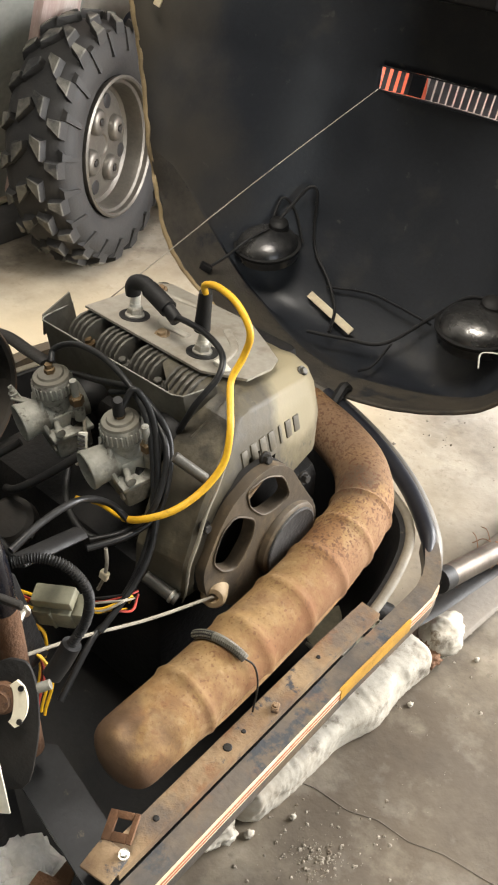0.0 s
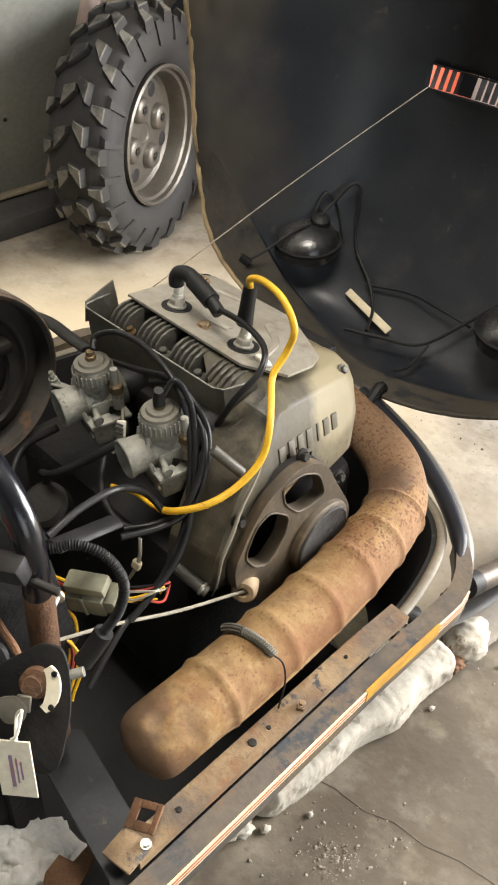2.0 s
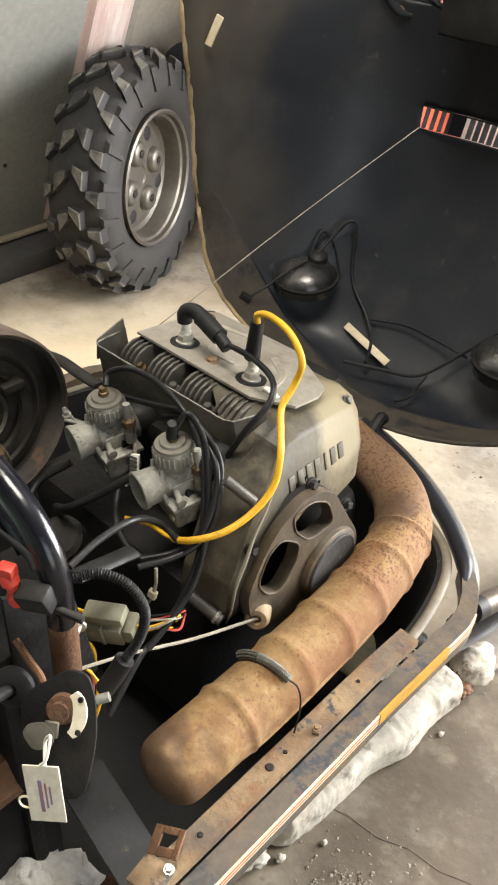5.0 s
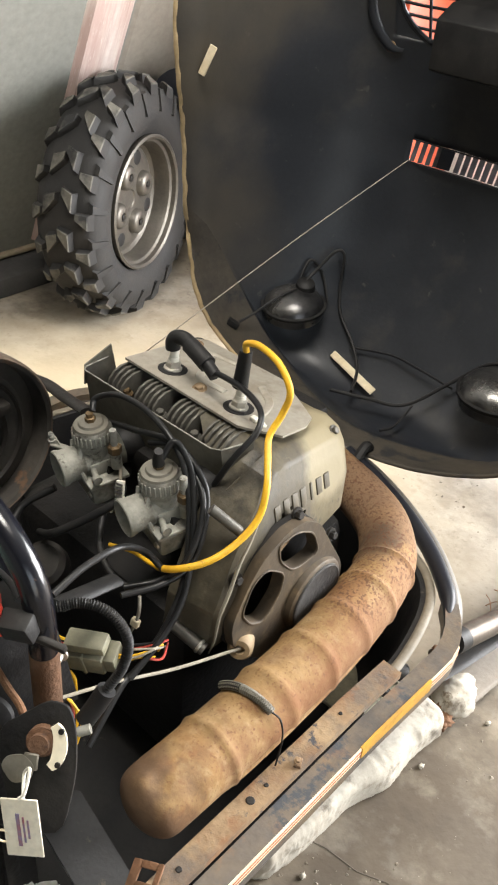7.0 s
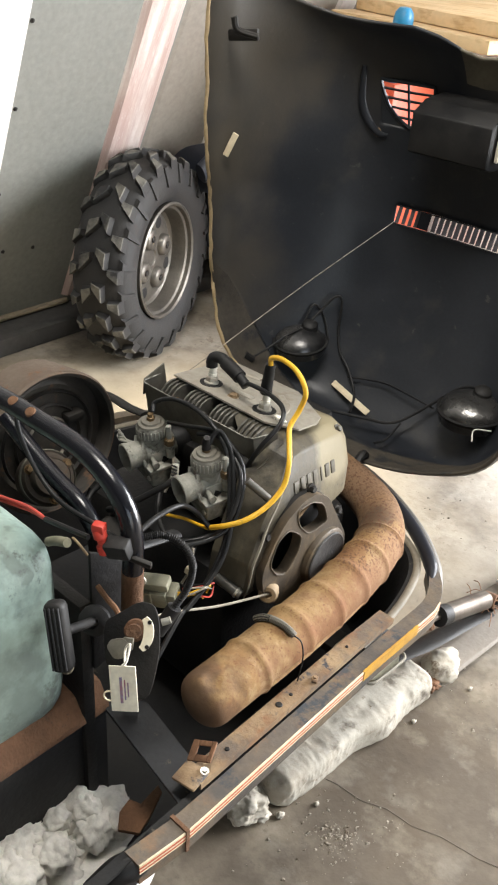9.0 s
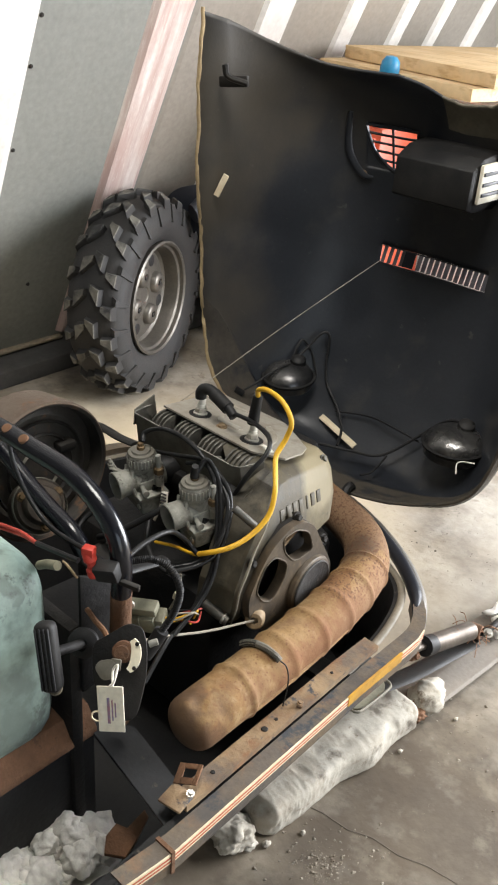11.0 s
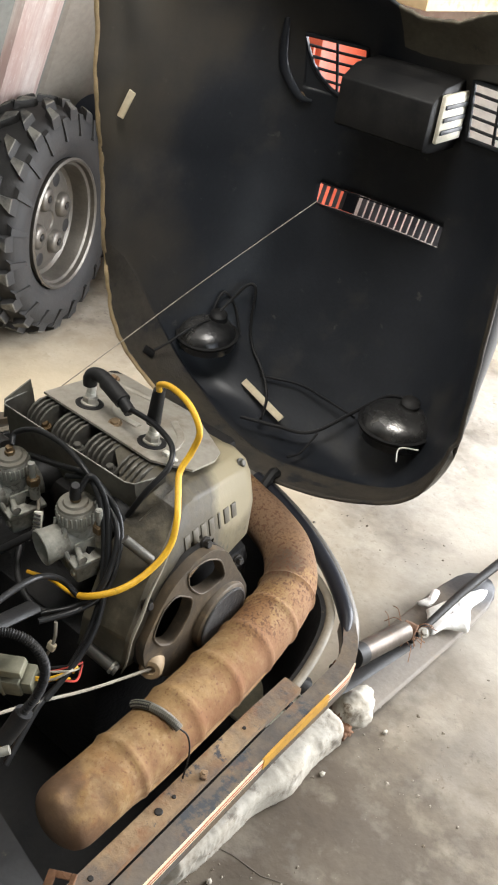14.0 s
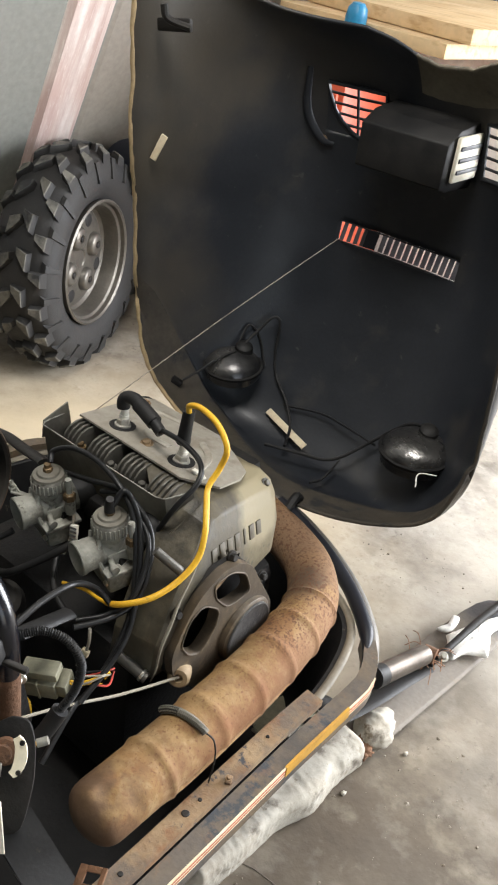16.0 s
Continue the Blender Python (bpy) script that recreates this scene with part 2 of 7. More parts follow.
HOOP_GLOSS = material("glossy_black_tube", (0.0035, 0.004, 0.0065), (0.008, 0.008, 0.012), 0.20, 0, 9, 120, 0.6, 0.05, (0.05, 0.03, 0.02), 30, 0.74, 0.28, 0.0, 0.5)
BLACK_PAINT = material("black_paint", (0.008, 0.009, 0.014), (0.016, 0.017, 0.022), 0.34, 0, 9, 120, 0.6, 0.06, (0.09, 0.05, 0.025), 30, 0.72, 0.46, 0.0, 0.3)
BLACK_STEEL = material("dirty_black_steel", (0.010, 0.0095, 0.009), (0.026, 0.022, 0.018), 0.5, 0.1, 12, 120, 0.6, 0.2, None, 25, 0.62, None, 0.0, 0.3)
ENGINE_DARK = material("oily_cast_dark", (0.009, 0.009, 0.0095), (0.022, 0.020, 0.018), 0.5, 0.0, 14, 140, 0.6, 0.3, None, 25, 0.62, None, 0.0, 0.18)
SHROUD = material("dirty_shroud_paint", (0.128, 0.107, 0.063), (0.074, 0.061, 0.037), 0.45, 0.0, 9, 120, 0.5, 0.12, (0.05, 0.044, 0.034), 16, 0.58, 0.65, 0.0, 0.4)
# darker tone for the shroud's rear side and its ribs
SHROUD_SIDE = material("dark_shroud_side", (0.080, 0.069, 0.046), (0.040, 0.034, 0.025), 0.4, 0.0, 12, 120, 0.8, 0.2, (0.085, 0.075, 0.055), 22, 0.60)
STARTER = material("brown_starter_cast", (0.088, 0.064, 0.038), (0.052, 0.039, 0.026), 0.5, 0.1, 14, 130, 0.5, 0.15, (0.12, 0.08, 0.045), 30, 0.64)
BARE_EDGE = material("bare_worn_edge", (0.30, 0.275, 0.215), (0.15, 0.135, 0.10), 0.45, 0.2, 18, 120, 0.6, 0.2)
LIP_DUST = material("dusty_lip", (0.20, 0.172, 0.125), (0.10, 0.088, 0.068), 0.6, 0.0, 14, 120, 0.8, 0.2)
BADGE = material("worn_badge", (0.10, 0.10, 0.098), (0.055, 0.055, 0.055), 0.4, 0.4, 30, 160, 0.6, 0.3, (0.2, 0.2, 0.19), 50, 0.64)
PLATE = material("zinc_plate", (0.37, 0.345, 0.295), (0.29, 0.262, 0.215), 0.36, 0.3, 9, 120, 0.6, 0.06, (0.17, 0.12, 0.075), 26, 0.66)
ALU = material("cast_carburettor_alloy", (0.33, 0.325, 0.285), (0.20, 0.195, 0.17), 0.5, 0.2, 20, 170, 0.6, 0.2, (0.07, 0.062, 0.05), 34, 0.60, None, 0.0, 0.35)
FIN = material("cooling_fin_alloy", (0.13, 0.122, 0.105), (0.07, 0.066, 0.058), 0.42, 0.4, 25, 150, 0.6, 0.2)
TRAY = material("deflector_steel", (0.21, 0.20, 0.165), (0.13, 0.12, 0.10), 0.4, 0.4, 10, 130, 0.5, 0.1)
BRIGHT = material("bright_zinc", (0.60, 0.58, 0.52), (0.45, 0.42, 0.36), 0.28, 0.8, 30, 160, 0.5, 0.1)
BRASS = material("brass", (0.19, 0.125, 0.06), (0.09, 0.06, 0.032), 0.45, 0.6, 30, 160, 0.5, 0.1)
CERAMIC = material("white_ceramic", (0.80, 0.78, 0.70), (0.70, 0.66, 0.56), 0.25, 0, 40, 160, 0.5, 0.03)
RUBBER = material("black_rubber", (0.008, 0.008, 0.0085), (0.018, 0.017, 0.016), 0.48, 0, 20, 160, 0.5, 0.12, None, 25, 0.62, None, 0.0, 0.28)
WIRE_BLACK = material("black_cable", (0.006, 0.006, 0.0065), (0.013, 0.013, 0.013), 0.32, 0, 30, 200, 0.5, 0.05, None, 25, 0.62, None, 0.0, 0.3)
WIRE_YELLOW = material("yellow_cable", (0.72, 0.42, 0.015), (0.58, 0.31, 0.012), 0.42, 0, 30, 200, 0.5, 0.05, (0.22, 0.12, 0.02), 55, 0.64)
WIRE_RED = material("red_cable", (0.5, 0.06, 0.04), None, 0.4, 0, 30, 200, 0.5, 0.05)
NUB = material("tan_rope_guide", (0.34, 0.255, 0.15), (0.22, 0.15, 0.08), 0.55, 0, 30, 150, 0.6, 0.1, (0.10, 0.06, 0.03), 45, 0.62)
ROPE = material("pale_cord", (0.34, 0.31, 0.25), (0.24, 0.21, 0.165), 0.8, 0, 60, 400, 0.5, 0.4)
CONNECTOR = material("olive_connector", (0.215, 0.205, 0.14), (0.115, 0.11, 0.075), 0.55, 0, 30, 160, 0.5, 0.1)
RED_PLASTIC = material("red_plastic", (0.60, 0.05, 0.03), (0.45, 0.04, 0.025), 0.4, 0, 30, 160, 0.5, 0.03)
TAG_WHITE = material("tag_card", (0.78, 0.74, 0.62), (0.72, 0.66, 0.52), 0.5, 0, 30, 160, 0.5, 0.03)
TAG_INK = material("tag_ink", (0.22, 0.23, 0.36), (0.35, 0.12, 0.12), 0.6, 0, 120, 300, 0.5, 0.0)
TANK = material("mint_tank_plastic", (0.27, 0.36, 0.315), (0.085, 0.125, 0.112), 0.45, 0, 11, 90, 0.7, 0.05, (0.02, 0.025, 0.024), 16, 0.57)
patches(TANK, (0.03, 0.038, 0.036), 7.0, 0.50, 0.62, 0.75, None, 4.0)
patches(TANK, (0.045, 0.058, 0.052), 24.0, 0.57, 0.64, 0.6, None, 7.0, 3)
patches(TANK, (0.16, 0.19, 0.155), 3.5, 0.42, 0.60, 0.5, None, 9.0)
TYRE = material("tyre_rubber", (0.0095, 0.0095, 0.010), (0.026, 0.024, 0.022), 0.66, 0, 9, 120, 0.6, 0.2)
LUG = material("worn_lug_rubber", (0.115, 0.108, 0.09), (0.018, 0.018, 0.018), 0.75, 0, 16, 120, 0.30, 0.3)
RIM = material("silver_rim_paint", (0.165, 0.152, 0.13), (0.105, 0.097, 0.085), 0.34, 0.6, 12, 140, 0.5, 0.08)
DARK_PLASTIC = material("dark_blue_plastic", (0.02, 0.024, 0.035), (0.03, 0.034, 0.045), 0.35, 0, 8, 100, 0.5, 0.05)
SNOW = material("dirty_packed_snow", (0.47, 0.435, 0.365), (0.38, 0.34, 0.275), 0.85, 0, 16, 120, 0.5, 0.15, (0.16, 0.12, 0.08), 26, 0.60)
SNOW_CLEAN = material("loose_snow", (0.86, 0.84, 0.79), (0.78, 0.74, 0.67), 0.8, 0, 16, 120, 0.6, 0.35, (0.26, 0.20, 0.14), 22, 0.66)
DIRT = material("dirt_crumbs", (0.34, 0.30, 0.24), (0.12, 0.09, 0.06), 0.9, 0, 60, 200, 0.3, 0.4)
WHITE_ENAMEL = material("white_enamel", (0.80, 0.80, 0.78), (0.72, 0.71, 0.68), 0.3, 0, 3, 60, 0.6, 0.02)
ORANGE_RED = material("orange_red_paint", (0.62, 0.10, 0.04), (0.50, 0.08, 0.035), 0.4, 0, 5, 80, 0.5, 0.03)
BLUE = material("blue_plastic", (0.02, 0.22, 0.42), (0.02, 0.16, 0.32), 0.35, 0, 12, 80, 0.5, 0.03)
LAMP_SHELL = material("headlamp_shell", (0.20, 0.195, 0.185), (0.045, 0.045, 0.05), 0.22, 0.85, 14, 22, 0.6, 0.75, None, 25, 0.62, 0.36, 0.0, 0.5)
DAMPER = material("tarnished_damper_steel", (0.125, 0.104, 0.084), (0.06, 0.049, 0.040), 0.36, 0.6, 18, 120, 0.5, 0.12, (0.12, 0.06, 0.03), 30, 0.60, None, 0.0, 0.3)
DRUM = material("dusty_drum_steel", (0.075, 0.066, 0.055), (0.030, 0.027, 0.024), 0.6, 0.1, 10, 120, 0.5, 0.2, (0.12, 0.07, 0.04), 22, 0.60)
SKI_STEEL = material("dusty_ski_steel", (0.150, 0.128, 0.102), (0.215, 0.185, 0.150), 0.6, 0.1, 9, 110, 0.8, 0.2, (0.20, 0.165, 0.125), 18, 0.58)
STRAW = material("rusty_straw", (0.32, 0.15, 0.07), (0.20, 0.10, 0.05), 0.7, 0, 60, 200, 0.5, 0.1)
STEP_STEEL = material("mottled_step_steel", (0.34, 0.31, 0.205), (0.16, 0.15, 0.11), 0.6, 0.0, 24, 120, 0.6, 0.3, (0.035, 0.037, 0.04), 30, 0.56)
DRUM_RIM = material("rust_dusted_rim", (0.135, 0.105, 0.08), (0.085, 0.055, 0.038), 0.75, 0.1, 9, 140, 0.5, 0.3, (0.15, 0.066, 0.03), 20, 0.58)
patches(HOOD_IN, (0.060, 0.054, 0.045), 7.0, 0.56, 0.74, 0.55, 0.6, 6.0, 8)
patches(HOOD_IN, (0.10, 0.092, 0.08), 40.0, 0.66, 0.74, 0.4, 0.6, 9.0, 4)
patches(PINE, (0.40, 0.24, 0.10), 5.0, 0.52, 0.66, 0.6, None, 3.0, 6, (1.0, 9.0, 9.0))
patches(ALU, (0.075, 0.066, 0.05), 26.0, 0.52, 0.66, 0.75, 0.6, 3.0)
patches(ALU, (0.46, 0.44, 0.37), 60.0, 0.58, 0.70, 0.5, 0.5, 7.0)
patches(TRAY, (0.085, 0.074, 0.055), 14.0, 0.48, 0.62, 0.7, 0.55, 2.0)
patches(SHROUD, (0.055, 0.047, 0.035), 11.0, 0.52, 0.64, 0.6, 0.5, 4.0)
patches(SHROUD, (0.040, 0.034, 0.025), 24.0, 0.53, 0.62, 0.6, 0.5, 9.0, 6, (1.6, 1.6, 0.22))
patches(SHROUD, (0.25, 0.215, 0.14), 55.0, 0.62, 0.70, 0.5, 0.6, 6.0)
patches(STRIP, (0.075, 0.070, 0.064), 13.0, 0.50, 0.62, 0.6, 0.6, 4.0)
patches(STRIP, (0.20, 0.090, 0.038), 24.0, 0.55, 0.65, 0.6, 0.8, 8.0)
patches(RAIL, (0.040, 0.042, 0.046), 9.0, 0.50, 0.62, 0.6, 0.5, 11.0)
patches(SHROUD, (0.050, 0.042, 0.029), 8.0, 0.50, 0.60, 0.5, 0.5, 21.0, 8)
patches(SHROUD, (0.19, 0.155, 0.088), 6.0, 0.46, 0.62, 0.6, 0.6, 12.0)
patches(SHROUD, (0.028, 0.024, 0.019), 90.0, 0.62, 0.70, 0.6, 0.5, 17.0, 3)
patches(SHROUD_SIDE, (0.16, 0.138, 0.092), 13.0, 0.50, 0.64, 0.6, 0.5, 5.0, 8, (1.4, 1.4, 0.4))
patches(SHROUD_SIDE, (0.022, 0.019, 0.015), 20.0, 0.54, 0.64, 0.7, 0.4, 9.0, 8)
patches(PLATE, (0.20, 0.165, 0.12), 20.0, 0.56, 0.68, 0.6, 0.5, 3.0)
patches(STARTER, (0.16, 0.115, 0.065), 34.0, 0.55, 0.66, 0.6, 0.6, 2.0)
patches(STARTER, (0.022, 0.019, 0.016), 15.0, 0.53, 0.64, 0.7, 0.5, 5.0)
patches(SNOW, (0.26, 0.215, 0.16), 9.0, 0.50, 0.68, 0.65, None, 2.0)
patches(SNOW, (0.085, 0.065, 0.045), 17.0, 0.58, 0.68, 0.8, None, 5.0)
patches(SNOW, (0.20, 0.165, 0.12), 60.0, 0.58, 0.70, 0.6, None, 11.0)
patches(SNOW, (0.50, 0.47, 0.41), 26.0, 0.56, 0.70, 0.6, None, 15.0)
VANE = material("louvre_vane", (0.17, 0.165, 0.17), (0.10, 0.10, 0.11), 0.45, 0.1, 20, 120, 0.5, 0.05)


# ---- mesh helpers ----
PLACE = {}


def part(name, bm, mat, parent=None, label="", smooth=True, sharp=38):
    """Links a bmesh, made in world coordinates, as one mesh object, with its origin in its middle."""
    bm.normal_update()
    vs = [v.co for v in bm.verts]
    lo = Vector([min(c[i] for c in vs) for i in range(3)])
    hi = Vector([max(c[i] for c in vs) for i in range(3)])
    mid = (lo + hi) / 2
    bmesh.ops.translate(bm, verts=bm.verts, vec=-mid)
    me = bpy.data.meshes.new(name)
    bm.to_mesh(me)
    bm.free()
    mats = mat if isinstance(mat, (list, tuple)) else [mat]
    for mm in mats:
        me.materials.append(mm)
    if smooth:
        me.polygons.foreach_set("use_smooth", [True] * len(me.polygons))
        me.set_sharp_from_angle(angle=radians(sharp))
    ob = new(name, me)
    ob.location = mid
    PLACE[ob] = Matrix.Translation(mid)
    if parent:
        ob.parent = parent
        ob.matrix_parent_inverse = PLACE[parent].inverted()
    if label:
        ob["label"] = label
    return ob


def thing(name, base, label, category, group="", kind=""):
    ob = new(name)
    ob.location = base
    ob.empty_display_size = 0.05
    PLACE[ob] = Matrix.Translation(base)
    return tagged(ob, label, category, group, kind)


def frame_to(axis, up=(0, 0, 1)):
    """A turn that takes z to axis."""
    return Vector(axis).to_track_quat("Z", "Y").to_matrix().to_4x4()


def box(lo, hi, bevel=0.003, seg=2, m=None):
    bm = bmesh.new()
    bmesh.ops.create_cube(bm, size=1)
    lo, hi = Vector(lo), Vector(hi)
    d = hi - lo
    for v in bm.verts:
        v.co = Vector(((v.co[i] + 0.5) * d[i] + lo[i] for i in range(3)))
    if bevel:
        bmesh.ops.bevel(bm, geom=bm.edges[:], offset=min(bevel, 0.45 * min(abs(c) for c in d)), segments=seg, affect="EDGES", profile=0.5)
    if m:
        bmesh.ops.transform(bm, verts=bm.verts, matrix=m)
    return bm


def join(*bms):
    out = bms[0]
    for b in bms[1:]:
        me = bpy.data.meshes.new("tmp")
        b.to_mesh(me)
        b.free()
        out.from_mesh(me)
        bpy.data.meshes.remove(me)
    return out


def lathe(profile, at, axis, seg=32, closed=False, size=1.0):
    """Turns (radius, height) pairs, times size, round axis, from at."""
    profile = [(r * size, h * size) for r, h in profile]
    bm = bmesh.new()
    m = Matrix.Translation(at) @ frame_to(axis)
    rings = []
    for r, h in profile:
        if r < 1e-5:
            rings.append([bm.verts.new(m @ Vector((0, 0, h)))])
        else:
            rings.append([bm.verts.new(m @ Vector((r * math.cos(2 * math.pi * i / seg), r * math.sin(2 * math.pi * i / seg), h))) for i in range(seg)])
    pairs = list(zip(rings, rings[1:])) + ([(rings[-1], rings[0])] if closed else [])
    for a, b in pairs:
        for i in range(seg):
            j = (i + 1) % seg
            if len(a) == 1 and len(b) == 1:
                continue
            if len(a) == 1:
                bm.faces.new((a[0], b[i], b[j]))
            elif len(b) == 1:
                bm.faces.new((a[i], b[0], a[j]))
            else:
                bm.faces.new((a[i], b[i], b[j], a[j]))
    bmesh.ops.recalc_face_normals(bm, faces=bm.faces)
    return bm


def smooth_path(pts, n=8):
    """A Catmull-Rom curve through the points."""
    p = [Vector(q) for q in pts]
    p = [2 * p[0] - p[1]] + p + [2 * p[-1] - p[-2]]
    out = []
    for i in range(1, len(p) - 2):
        a, b, c, d = p[i - 1:i + 3]
        for k in range(n):
            t = k / n
            out.append(0.5 * (2 * b + (c - a) * t + (2 * a - 5 * b + 4 * c - d) * t * t + (3 * b - a - 3 * c + d) * t ** 3))
    out.append(p[-2])
    return out


def tube(pts, r, seg=10, n=8, smooth=True, flat=1.0):
    """A round bar along a path; r is a number or a function of the way along, 0 to 1."""
    path = smooth_path(pts, n) if smooth else [Vector(q) for q in pts]
    bm = bmesh.new()
    rings = []
    side = None
    for i, q in enumerate(path):
        d = (path[min(i + 1, len(path) - 1)] - path[max(i - 1, 0)]).normalized()
        if side is None:
            side = d.orthogonal().normalized()
            if abs(d.z) < 0.9:
                side = d.cross(Vector((0, 0, 1))).normalized()
        side = (side - d * side.dot(d)).normalized()
        up = d.cross(side)
        rr = r(i / (len(path) - 1)) if callable(r) else r
        rings.append([bm.verts.new(q + rr * (math.cos(2 * math.pi * k / seg) * side + flat * math.sin(2 * math.pi * k / seg) * up)) for k in range(seg)])
    for a, b in zip(rings, rings[1:]):
        for k in range(seg):
            bm.faces.new((a[k], a[(k + 1) % seg], b[(k + 1) % seg], b[k]))
    bm.faces.new(rings[0][::-1])
    bm.faces.new(rings[-1])
    bmesh.ops.recalc_face_normals(bm, faces=bm.faces)
    return bm


def prism(poly, axis, a, b, bevel=0.0):
    """A polygon of two coordinates, drawn out along the third axis from a to b."""
    bm = bmesh.new()
    put = {"x": lambda p, h: (h, p[0], p[1]), "y": lambda p, h: (p[0], h, p[1]), "z": lambda p, h: (p[0], p[1], h)}[axis]
    lo = [bm.verts.new(put(p, a)) for p in poly]
    hi = [bm.verts.new(put(p, b)) for p in poly]
    bm.faces.new(lo)
    bm.faces.new(hi)
    for i in range(len(poly)):
        j = (i + 1) % len(poly)
        bm.faces.new((lo[i], lo[j], hi[j], hi[i]))
    bmesh.ops.recalc_face_normals(bm, faces=bm.faces)
    if bevel:
        bmesh.ops.bevel(bm, geom=bm.edges[:], offset=bevel, segments=2, affect="EDGES", profile=0.5)
    return bm


def lump(at, size, rough=0.25, sub=4, seed=0.0, freq=2.2):
    """An uneven lump of snow, ice or dirt."""
    bm = bmesh.new()
    bmesh.ops.create_icosphere(bm, subdivisions=sub, radius=1)
    for v in bm.verts:
        n1 = noise.noise(v.co * freq + Vector((seed, 0, 0))) + 0.5 * noise.noise(v.co * freq * 2.7 + Vector((0, seed, 3))) + 0.25 * noise.noise(v.co * freq * 6 + Vector((seed, 5, 0)))
        c = v.co * (1 + rough * n1)
        v.co = Vector((c.x * size[0] + at[0], c.y * size[1] + at[1], c.z * size[2] + at[2]))
    return bm


def rounded(poly, n=5):
    """The polygon with its corners rounded off."""
    p = [Vector((a, b, 0)) for a, b in poly]
    out = []
    for i, q in enumerate(p):
        a, b = p[i - 1], p[(i + 1) % len(p)]
        s, e = q.lerp(a, 0.34), q.lerp(b, 0.34)
        for k in range(n + 1):
            t = k / n
            r = s.lerp(q, t).lerp(q.lerp(e, t), t)
            out.append((r.x, r.y))
    return out


def bolt(at, axis, r=0.006, h=0.005):
    return join(lathe([(0, -0.001), (r * 1.5, -0.001), (r * 1.5, h * 0.3), (r * 0.9, h * 0.3)], at, axis, 16), lathe([(r, 0), (r, h), (r * 0.8, h * 1.15), (0, h * 1.15)], at, axis, 6))


# ---- the place ----
LEAN_X = 0.457  # the side wall leans in over the floor by this much a metre
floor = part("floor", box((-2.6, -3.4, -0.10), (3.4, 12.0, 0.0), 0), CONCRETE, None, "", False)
tagged(floor, "stained damp concrete garage floor with dirt and scuffs", "floor", kind="structure")

crack = [(-0.42, 0.645), (-0.355, 0.667), (-0.30, 0.672), (-0.26, 0.690), (-0.21, 0.694), (-0.165, 0.712), (-0.10, 0.722), (-0.04, 0.742), (0.05, 0.752), (0.16, 0.785)]
part("floor_crack", prism([(x, y - 0.0007) for x, y in crack] + [(x, y + 0.0006 + 0.0007 * (i % 2)) for i, (x, y) in enumerate(crack)][::-1], "z", -0.001, 0.0008), CRACK, floor, "thin dark crack in the concrete", False)
WALL_TOP = 2.5
wall_left = part("wall_west", prism([(-2.27 - 0.02 * LEAN_X, -0.02), (-2.27 + LEAN_X * WALL_TOP, WALL_TOP), (-2.41 + LEAN_X * WALL_TOP, WALL_TOP), (-2.41 - 0.02 * LEAN_X, -0.02)], "y", -3.4, 3.8), WALL, None, "", False)
tagged(wall_left, "grey painted ribbed sheet-metal wall leaning inwards", "wall", kind="structure")


def on_wall(y, z, out=0.0):
    n = Vector((1, 0, -LEAN_X)).normalized()
    return Vector((-2.27 + LEAN_X * z, y, z)) + n * out


def wall_rib(y0, y1, height=0.014):
    """A raised rib of the sheet, with sloping flanks."""
    bm = bmesh.new()
    rows = []
    for z in (0.10, WALL_TOP - 0.02):
        rows.append([bm.verts.new(on_wall(y, z, o)) for y, o in ((y0 - 0.02, -0.002), (y0, height), (y1 - 0.012, height), (y1, height - 0.006), (y1 + 0.02, -0.002))])
    for i in range(4):
        bm.faces.new((rows[0][i], rows[0][i + 1], rows[1][i + 1], rows[1][i]))
    bm.faces.new(rows[0])
    bm.faces.new(rows[1])
    bmesh.ops.recalc_face_normals(bm, faces=bm.faces)
    return bm


for y0, y1 in ((-0.30, -0.18), (0.12, 0.24), (0.56, 0.68), (0.98, 1.11), (1.49, 1.61), (1.91, 2.03), (2.31, 2.39), (2.62, 2.69), (2.87, 2.93), (3.15, 3.22), (3.45, 3.52)):
    part("rib", wall_rib(y0, y1), RIB_WORN_GLARE if y0 == 1.49 else RIB_GLARE, wall_left, "", False)
part("beige_sheet", wall_rib(1.645, 3.64, 0.004), WALL_TAN, wall_left, "beige painted strip of sheet", False)
for y, z in ((1.135, 1.14), (1.135, 1.02), (1.135, 0.80), (1.135, 0.55), (1.30, 0.335), (1.19, 0.345)):
    part("screw", bolt(on_wall(y, z, 0.001), (1, 0, -LEAN_X), 0.004, 0.004), BLACK_STEEL, wall_left)

part("sill", box((-2.30, -3.0, 0.066), (-2.215, 1.50, 0.082), 0.006), SILL, wall_left, "weathered timber sill board", False)
# dark strip added in place of the shade along the wall foot
tagged(part("skirting", box((-2.30, -3.2, 0.0), (-2.11, 3.7, 0.060), 0.008), WALL_FOOT_SHADE), "dark strip along the wall foot, painting the shade there", "skirting", kind="structure")

# unseen ceiling, its opening cut only for the added overhead lamp
tagged(part("ceiling", join(box((-1.2, -3.4, 2.5), (2.6, 0.18, 2.6), 0), box((-1.2, 0.90, 2.5), (2.6, 3.8, 2.6), 0), box((-1.2, 0.18, 2.5), (-0.76, 0.90, 2.6), 0), box((-0.04, 0.18, 2.5), (2.6, 0.90, 2.6), 0)), WALL, None, "", False), "plain grey sheet-metal ceiling with an opening for the added overhead lamp", "ceiling", kind="structure")
